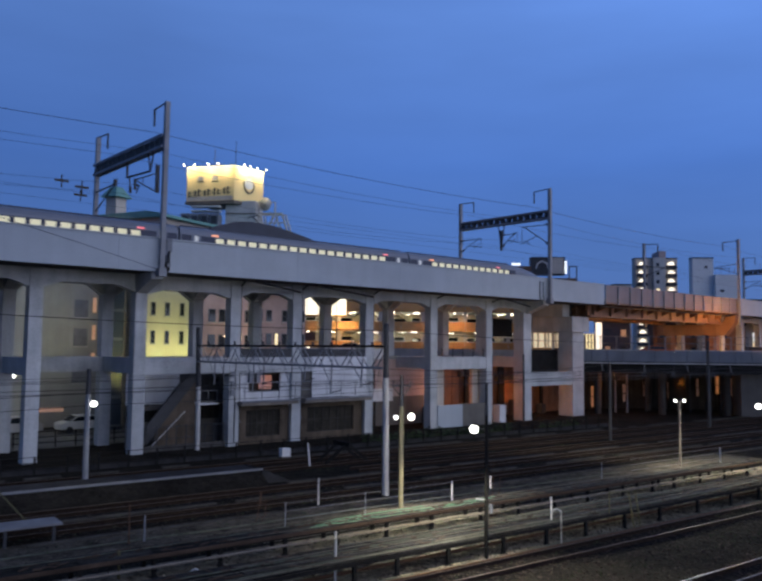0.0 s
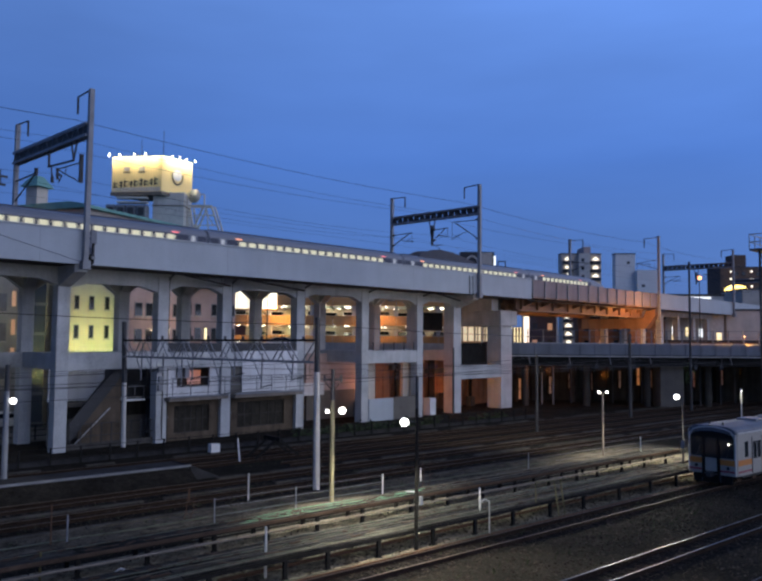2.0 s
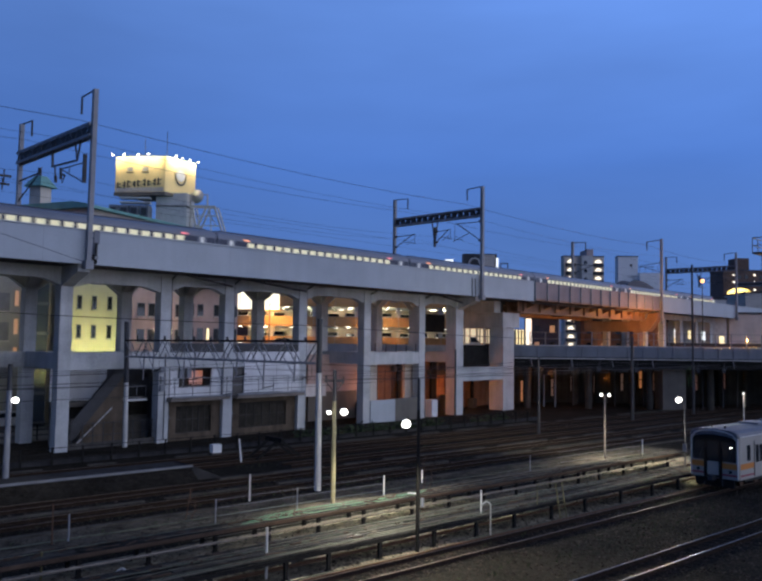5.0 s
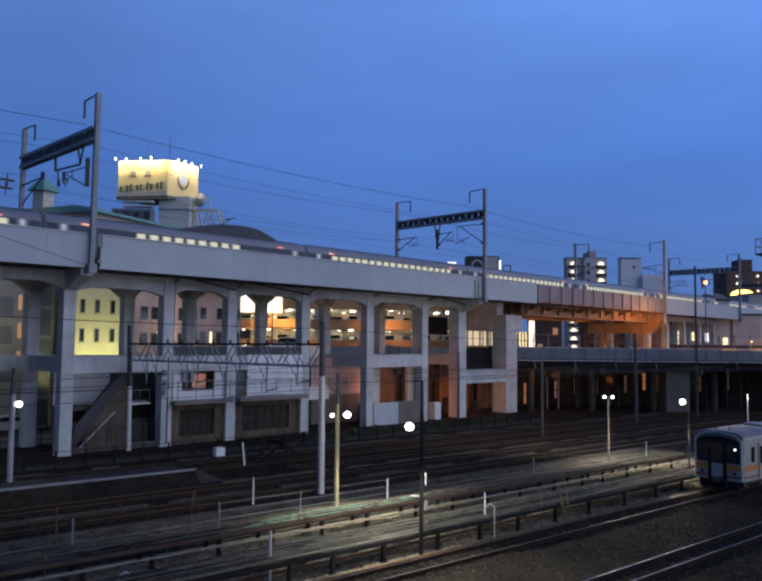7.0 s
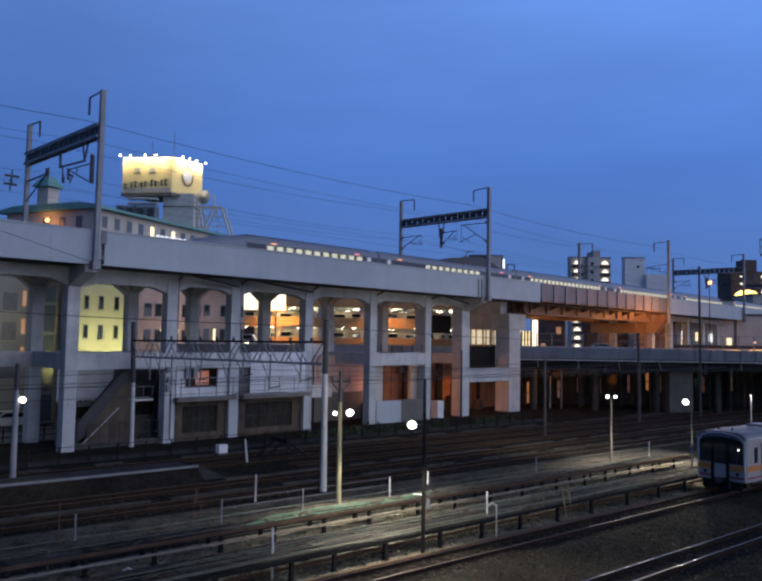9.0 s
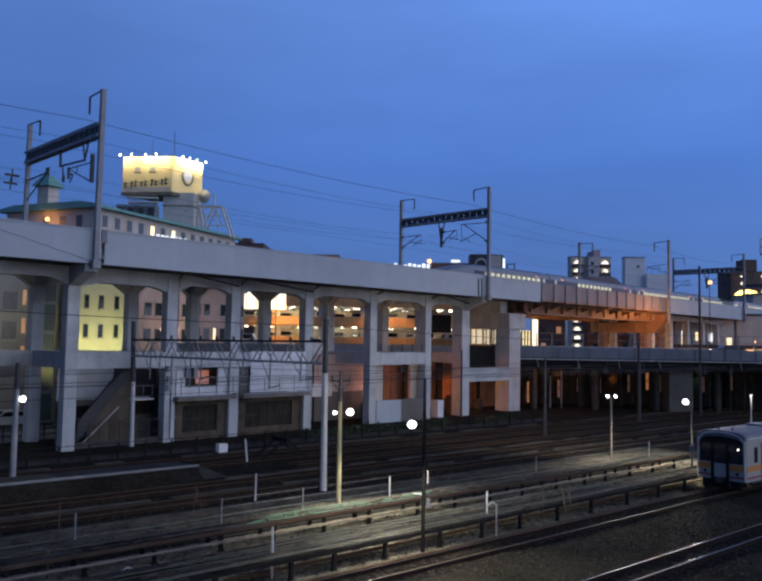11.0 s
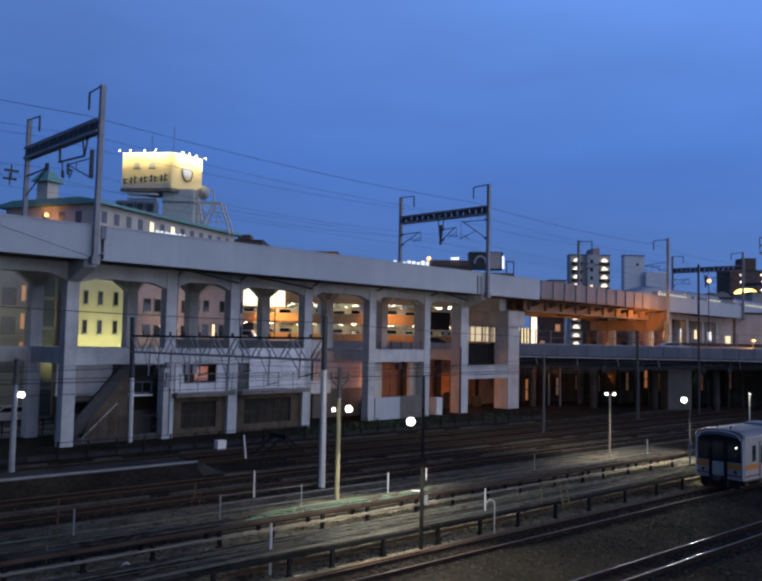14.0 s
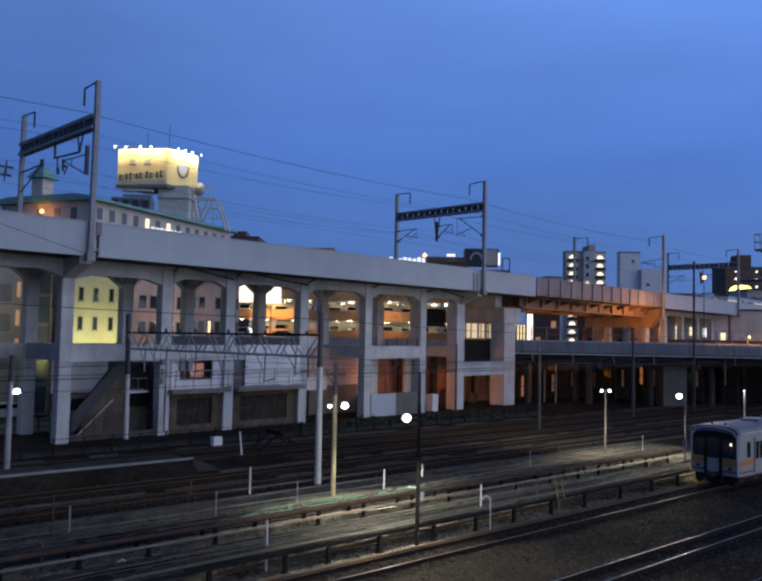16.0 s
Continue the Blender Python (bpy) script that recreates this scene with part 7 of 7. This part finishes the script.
for j in range(3):
    g = j * math.tau / 3 + 0.5
    rod(feed, c + town(1, 0, 0) * 1.0 * math.cos(g) + Vector((0, 0, 1.0 * math.sin(g))), c - back * 0.9, 0.03, 5)
rod(feed, c - back * 0.8, c - back * 1.1, 0.14, 8)
part("feed_horn", feed, STEEL_G, dish)
for a, b, w in (((-31.9, 33.1), (-31.8, 26.4), 0.16), ((-29.0, 33.0), (-29.0, 31.0), 0.14), ((-31.95, 31.05), (-27.7, 31.0), 0.20), ((-31.5, 30.8), (-30.65, 26.4), 0.22), ((-29.2, 30.8), (-30.9, 26.6), 0.22),
                ((-27.75, 31.0), (-26.0, 25.6), 0.20), ((-29.2, 30.8), (-27.4, 27.6), 0.10), ((-31.9, 33.1), (-29.0, 33.0), 0.12), ((-31.8, 29.3), (-27.3, 29.4), 0.12), ((-31.8, 27.6), (-26.7, 27.7), 0.10), ((-28.6, 31.0), (-28.2, 26.2), 0.10)):
    part("strut", beam(nb(), town(a[0], 132.2, a[1]), town(b[0], 132.2, b[1]), w * 1.3, w * 1.3), DISH_M, dish)
    if w > 0.18:
        part("strut", beam(nb(), town(a[0] + 0.3, 133.8, a[1]), town(b[0] + 0.3, 133.8, b[1]), w, w), DISH_M, dish)

# buildings beyond the viaduct, right-hand side


def block(label, a0, a1, d, z, wall, name="apartment_building", depth=14, roof=DARKROOF):
    t = thing(name, label, "building", town((a0 + a1) / 2, d + depth / 2, 0))
    part("wall", tbox(nb(), a0, a1, d, d + depth, 0, z), wall, t)
    part("roof", tbox(nb(), a0 - 0.15, a1 + 0.15, d - 0.15, d + depth, z, z + 0.4), roof, t)
    return t


def fnt(d):
    return lambda p, z, k: town(p, d + k, z)


apt = block("pale apartment block with stacked balconies lit from within", 80.2, 97.4, 330, 45.4, WALL_BEIGE, depth=5)
part("stair_head", tbox(nb(), 89.8, 92.6, 329, 340, 45.4, 48.5), WALL_PINK, apt)
part("core", tbox(nb(), 87.4, 92.0, 328.0, 330, 0, 45.6), POLE_W, apt, "pale central shaft")
for k in range(12):
    z = 42.6 - 3.55 * k
    for a in (81.0, 92.8):
        b = part("balcony", tbox(nb(), a, a + 4.0, 328.2, 330, z - 1.5, z - 0.2), DARKROOF, apt)
        bm = nb()
        prism(bm, [(a + 0.5, z + 0.2), (a + 3.5, z + 0.2), (a + 2.9, z + 1.0), (a + 2.0, z + 1.5), (a + 1.1, z + 1.0)], lambda p, q, d: town(p, d, q), 329.3, 329.5)
        part("lit_recess", bm, L_BALC, b, "lamp-lit balcony recess")
    part("window", tbox(nb(), 88.4, 89.6, 327.9, 328.0, z - 0.6, z + 0.8), L_WIN2 if k in (3, 5, 8) else GLASS, apt)

wht = block("plain white slab building with few windows", 94.1, 101.8, 300, 42.2, WHITE, "office_building", depth=4)
part("wing", tbox(nb(), 101.8, 110.6, 298, 303, 0, 35.9), WHITE, wht)
part("window", tbox(nb(), 103.5, 104.9, 297.9, 298, 29.4, 30.3), GLASS, wht)
part("window", tbox(nb(), 98.6, 99.6, 299.9, 300, 38.4, 39.4), GLASS, wht)
for a in (102.5, 104.5, 107.5, 109.5):
    part("aerial", rod(nb(), town(a, 300, 35.9), town(a, 300, 38.6), 0.08, 5), STEEL_D, wht)
part("aerial_frame", tbox(nb(), 101.8, 108.0, 299.9, 300.1, 38.3, 38.5), STEEL_D, wht)

brown = block("dark brown apartment tower with columns of small lit lamps", 157.5, 194.5, 350, 42.3, WALL_BROWN)
part("lift_head", tbox(nb(), 163.5, 169.3, 350, 358, 42.3, 48.0), WALL_BROWN, brown)
for a in (162.0, 171.4, 181.0):
    for k in range(9):
        z = 40.4 - k * 3.4
        bm = nb()
        bmesh.ops.create_icosphere(bm, subdivisions=1, radius=0.55, matrix=Matrix.Translation(town(a, 349.3, z)))
        part("landing_lamp", bm, L_BALC, brown)
for a in (164.8, 168.0, 174.6, 177.9):
    for k in range(9):
        part("window", tbox(nb(), a - 0.8, a + 0.8, 349.9, 350, 38.6 - k * 3.4, 40.2 - k * 3.4), GLASS, brown)
ys = thing("lit_sign", "bright yellow lit sign board on a roof", "sign", town(140, 300, 20))
oval = [(141.4 + 4.6 * math.cos(k * math.tau / 20), 28.2 + 2.4 * math.sin(k * math.tau / 20)) for k in range(20)]
part("board", prism(nb(), oval, lambda p, q, d: town(p, d, q), 300, 301), L_YSIGN, ys)
part("legs", tbox(nb(), 138.0, 143.0, 300.3, 300.7, 0, 26.6), STEEL_D, ys)

low = block("grey low building with white lit roof lettering", 1.6, 17.5, 150, 22.4, WALL_BROWN, "shop_building")
for k in range(8):
    part("sign_bar", tbox(nb(), 2.3 + k * 0.9, 2.3 + k * 0.9 + 0.62, 149.6, 149.8, 22.5 + 0.1 * (k % 2), 23.5 - 0.12 * (k % 3)), L_SHOP, low, "white lit letter bar")
part("roof_house", tbox(nb(), 9.6, 17.2, 151, 156, 22.8, 23.9), WALL_BROWN, low)
part("lit_board", tbox(nb(), 13.4, 15.0, 149.8, 150.4, 23.95, 24.35), L_SHOP, low)
p = town(9.1, 149.6, 24.0)
t = thing("roof_lamp", "orange lamp on a low roof", "lamp", p)
bm = nb()
bmesh.ops.create_uvsphere(bm, u_segments=10, v_segments=6, radius=0.4, matrix=Matrix.Translation(p))
part("globe", bm, L_SOD, t)
part("stem", rod(nb(), p, p - Vector((0, 0, 1.3)), 0.06, 5), STEEL_D, t)

bill = thing("billboard", "dark roof billboard with a white lit edge", "billboard", town(22, 160, 20))
part("panel", tbox(nb(), 18.1, 25.0, 160, 163, 23.1, 26.7), STEEL_D, bill)
part("side_panel", tbox(nb(), 22.2, 24.6, 159.9, 160, 23.3, 26.5), WALL_BEIGE, bill)
part("lit_edge", tbox(nb(), 24.9, 25.3, 159.8, 160.2, 23.3, 25.9), L_SHOP, bill, "white lit edge")
bm = nb()
for k in range(9):
    a, b = math.pi * k / 9, math.pi * (k + 1) / 9
    beam(bm, town(20.4 + 1.2 * math.cos(a), 159.9, 24.3 + 1.5 * math.sin(a)), town(20.4 + 1.2 * math.cos(b), 159.9, 24.3 + 1.5 * math.sin(b)), 0.1, 0.35)
part("emblem", bm, POLE_W, bill, "pale curved emblem")
part("base", tbox(nb(), 17.0, 27.5, 160.5, 170, 0, 22.4), WALL_BROWN, bill)
for a in (25.9, 27.4):
    part("frame_post", tbox(nb(), a - 0.1, a + 0.1, 160.5, 160.7, 22.4, 24.8), STEEL_D, bill)
part("frame_rail", tbox(nb(), 25.8, 27.5, 160.5, 160.7, 24.7, 24.9), STEEL_D, bill)

b2 = block("dark brown roof house behind the viaduct", -44.5, -34.0, 220, 35.2, WALL_BROWN, "apartment_building")
part("lift_head", tbox(nb(), -41.1, -37.5, 220, 226, 35.2, 37.0), WALL_BROWN, b2)
for a, z, m in ((-42.7, 34.4, L_RED), (-37.4, 34.0, L_RED), (-37.4, 33.1, L_WIN2)):
    bm = nb()
    bmesh.ops.create_icosphere(bm, subdivisions=1, radius=0.35, matrix=Matrix.Translation(town(a, 219.5, z)))
    part("lamp", bm, m, b2)
block("pale building seen through the far viaduct bays", 68.5, 112.0, 150, 14.5, WALL_BEIGE, "shop_building")
b3 = block("small plain beige building beyond the span", 56.3, 62.0, 260, 28.8, WALL_BEIGE, "apartment_building")
lw = block("low white-walled building with a row of lit lamps", 47.0, 68.0, 150, 17.3, POLE_W, "shop_building")
for k in range(6):
    part("lit_board", tbox(nb(), 60.2 + k * 0.9, 60.9 + k * 0.9, 149.6, 149.9, 16.75, 17.15), L_SHOP, lw)
for a, z, m in ((58.3, 10.6, L_SHOP), (58.3, 8.8, L_WIN2), (63.6, 10.2, L_SHOP), (64.5, 9.6, L_SHOP), (67.0, 9.4, L_WIN2), (61.0, 10.4, L_WIN2)):
    part("window", tbox(nb(), a - 0.45, a + 0.45, 149.9, 149.99, z - 0.8, z + 0.8), m, lw)
# Hidden lamp, added to turn the low roof orange.
p = town(-15.4, 198.6, 28.6)
t = thing("wall_lamp", "orange lamp added out of sight below a low roof edge", "lamp", p)
part("bulb", tbox(nb(), -15.6, -15.2, 198.5, 198.7, 28.4, 28.6), L_SOD, t)
part("bracket", rod(nb(), p, town(-15.4, 200, 28.8), 0.05, 5), STEEL_D, t)
q = town(-15.4, 198.0, 28.2)
lamp(q.x, q.y, q.z, 700, (1.0, 0.45, 0.13), 0.3)
# Orange wall colour here stands for street light on the roof.
block("low roof coloured orange for the street light", -19.5, -11.4, 200, 30.1, WALL_ORANGE, "shop_building")
lt = thing("lit_letters", "row of white lit letters on a low roof", "sign", hot(10, 0, 20))
for k in range(7):
    part("letter_bar", tbox(nb(), -28.15 + k * 0.56, -27.8 + k * 0.56, 96.0, 96.2, 21.0 - 0.07 * k, 21.22 - 0.08 * k), L_SHOP, lt)
part("backing", tbox(nb(), -28.3, -23.8, 96.2, 96.4, 0, 20.6), DARKROOF, lt)

WALL_NAVY = mat("dark_blue_cladding", (0.012, 0.024, 0.075), 0.6, var=0.3, scale=0.6)
# dark town behind and under the road bridge
for a0, a1, d, z, w in ((15, 34, 124, 6.5, WALL_BROWN), (36.5, 52, 138, 12.4, WALL_RUST), (26.0, 31.2, 132, 12.6, WALL_NAVY), (52, 80, 136, 8.4, WALL_BROWN), (80, 130, 140, 9, WALL_BROWN), (-110, -60, 160, 18, WALL_BEIGE), (-60, -42, 170, 20, WALL_G), (110, 180, 230, 24, WALL_BEIGE)):
    bk = block("dim low town building in the dusk", a0, a1, d, z, w, "town_building", depth=3.2 if a0 in (26.0, 36.5) else 14)
    rr = random.Random(int(a0))
    k = 0
    a = a0 + 1.5
    while a < a1 - 1:
        for zz in (2.0, 5.0, 8.0, 10.8):
            if zz < z - 1:
                part("window", tbox(nb(), a - 0.4, a + 0.4, d - 0.1, d, zz - 0.6, zz + 0.6), (L_ORANGE_W if rr.random() < 0.22 else GLASS), bk)
        a += 2.6
# Three made-up lamps that put a little orange into the underpass.
for a, d, z in ((25.0, 112, 4.2), (33.0, 112, 3.6), (44.0, 118, 4.0)):
    p = town(a, d, z)
    t = thing("wall_lamp", "orange lamp added unseen in the underpass", "lamp", p, "underpass lamps")
    bm = nb()
    bmesh.ops.create_uvsphere(bm, u_segments=10, v_segments=6, radius=0.04, matrix=Matrix.Translation(p))
    part("bulb", bm, L_ORANGE_W, t)
    part("stem", rod(nb(), p, town(a, d, 6.4), 0.03, 5), STEEL_D, t)
    lamp(p.x, p.y - 0.4, p.z, 10, SODIUM, 0.15)

# ---- cars on the road bridge ----


def car(label, paint, lit=True, tall=0.0, group="cars on the bridge"):
    t = thing("car", label, "car", (0, 0, 0), group)
    h = tall
    prof = [(-2.05, 0.35), (-2.1, 0.85), (-1.9, 0.98), (-1.2 - 0.5 * h, 1.05 + h * 0.3), (-0.55 - 0.6 * h, 1.46 + h), (0.9 + h, 1.48 + h), (1.75 + 0.3 * h, 1.02 + 0.3 * h), (2.1, 0.92), (2.1, 0.35)]
    part("body", prism(nb(), prof, lambda p, q, d: Vector((p, d, q)), -0.82, 0.82), paint, t, local=True)
    for y in (-0.83, 0.82):
        part("side_window", prism(nb(), [(-1.05 - 0.5 * h, 1.06 + 0.3 * h), (-0.5 - 0.6 * h, 1.38 + h), (0.85 + h, 1.40 + h), (1.5 + 0.3 * h, 1.04 + 0.3 * h)], lambda p, q, d: Vector((p, d, q)), y, y + 0.01), GLASS, t, local=True)
    part("windscreen", prism(nb(), [(-1.22 - 0.5 * h, 1.07 + 0.3 * h), (-0.60 - 0.6 * h, 1.44 + h), (-0.58 - 0.6 * h, 1.42 + h), (-1.18 - 0.5 * h, 1.05 + 0.3 * h)], lambda p, q, d: Vector((p, d, q)), -0.7, 0.7), GLASS, t, local=True)
    for x in (-1.3, 1.3):
        for y in (-0.84, 0.66):
            part("wheel", rod(nb(), (x, y, 0.31), (x, y + 0.18, 0.31), 0.31, 14), STEEL_D, t, local=True)
    for y in (-0.62, 0.62):
        part("headlight", box(nb(), -2.14, y - 0.16, 0.62, -2.08, y + 0.16, 0.80), L_BULB if lit else WHITE, t, local=True)
        part("tail_light", box(nb(), 2.08, y - 0.16, 0.66, 2.14, y + 0.16, 0.84), L_RED if lit else CAR_RED, t, local=True)
    return t


CAR_PAINT = mat("car_paint_silver", (0.45, 0.45, 0.46), 0.3, 0.4, var=0.05, bump=0)
CAR_RED = mat("car_paint_orange_red", (0.45, 0.12, 0.05), 0.3, 0.2, var=0.05, bump=0)
CAR_WHITE = mat("car_paint_white", (0.70, 0.70, 0.68), 0.3, 0.0, var=0.05, bump=0)
CAR_DARK = mat("car_paint_dark", (0.03, 0.03, 0.035), 0.3, 0.2, var=0.05, bump=0)
# cars parked on the decks of the car park
pr_rng = random.Random(11)
proto = [car("white car parked on a car park deck", CAR_WHITE, False, 0.1, "cars in the car park"), car("dark car parked on a car park deck", CAR_DARK, False, 0.0, "cars in the car park"), car("silver car parked on a car park deck", CAR_PAINT, False, 0.2, "cars in the car park")]
spots = [(GA0 + 1.8 + k * 2.7, z) for z in (5.05, 8.0, 10.95) for k in range(13) if pr_rng.random() < 0.75]
for i, (a, z) in enumerate(spots):
    p = town(a + pr_rng.uniform(-0.1, 0.1), GD + 3.0 + pr_rng.uniform(-0.2, 0.2), z)
    m = pose(p.x, p.y, p.z, 0, 0, -math.degrees(HEAD) + 90)
    if i < 3:
        proto[i].matrix_basis = m
    else:
        copy_thing(proto[pr_rng.randrange(3)], m)

for i, (x, y, r) in enumerate(((15.5, 74.5, 8.0), (20.5, 75.0, 3.0), (11.0, 75.2, 0.0), (26.0, 74.6, 5.0))):
    lane_car = copy_thing(proto[(i * 2) % 3], pose(x, y, 0.02, 0, 0, r))
    tagged(lane_car, "car parked in the lane behind the viaduct", "car", "cars in the lane")

RZ = 7.25


def road_rows(track_pts, d, flip=False):
    rows = []
    for tt, a in track_pts:
        p = town(a, d, RZ)
        rows.append((tt, pose(p.x, p.y, p.z, 0, 0, -math.degrees(HEAD) + (180 if flip else 0))))
    return rows


van = car("pale van crossing the road bridge under orange light", CAR_WHITE, tall=0.45)
red_car = car("orange-red car crossing the road bridge", CAR_RED)
silver_car = car("silver car with lit lamps on the road bridge", CAR_PAINT)
sedan = car("dark sedan with lit lamps on the road bridge", CAR_DARK)
late_car = car("white car with lit lamps on the road bridge", CAR_WHITE)
# place across the view by the clock, lane, and whether it drives to the right
CAR_MOVES = [
    (van, [(0, 86.9), (2.7, 47.2), (4.2, 25.1), (6.0, -2.0), (7.5, -16.0), (8.6, -19.0), (16, -19.0)], 107.5, False),
    (sedan, [(0, 200.0), (11.3, 43.7), (12.8, 23.3), (14.0, 7.0), (15.2, -8.0), (16, -13.0)], 107.5, False),
    (red_car, [(0, 28.0), (2, 56.0), (16, 256.0)], 104.2, True),
    (silver_car, [(0, -12.0), (5.5, -12.0), (7.0, 0.0), (8.6, 23.0), (9.0, 29.5), (11, 60.0), (16, 136.0)], 104.2, True),
    (late_car, [(0, -20.0), (9.5, -20.0), (11.2, -6.0), (13.3, 29.0), (14.5, 46.0), (16, 68.0)], 104.2, True),
]



def motions():
    for i, c in enumerate(cars):
        walk(c, car_rows(i))
    for c, pts, d, flip in CAR_MOVES:
        walk(c, road_rows(pts, d, flip))


motions()
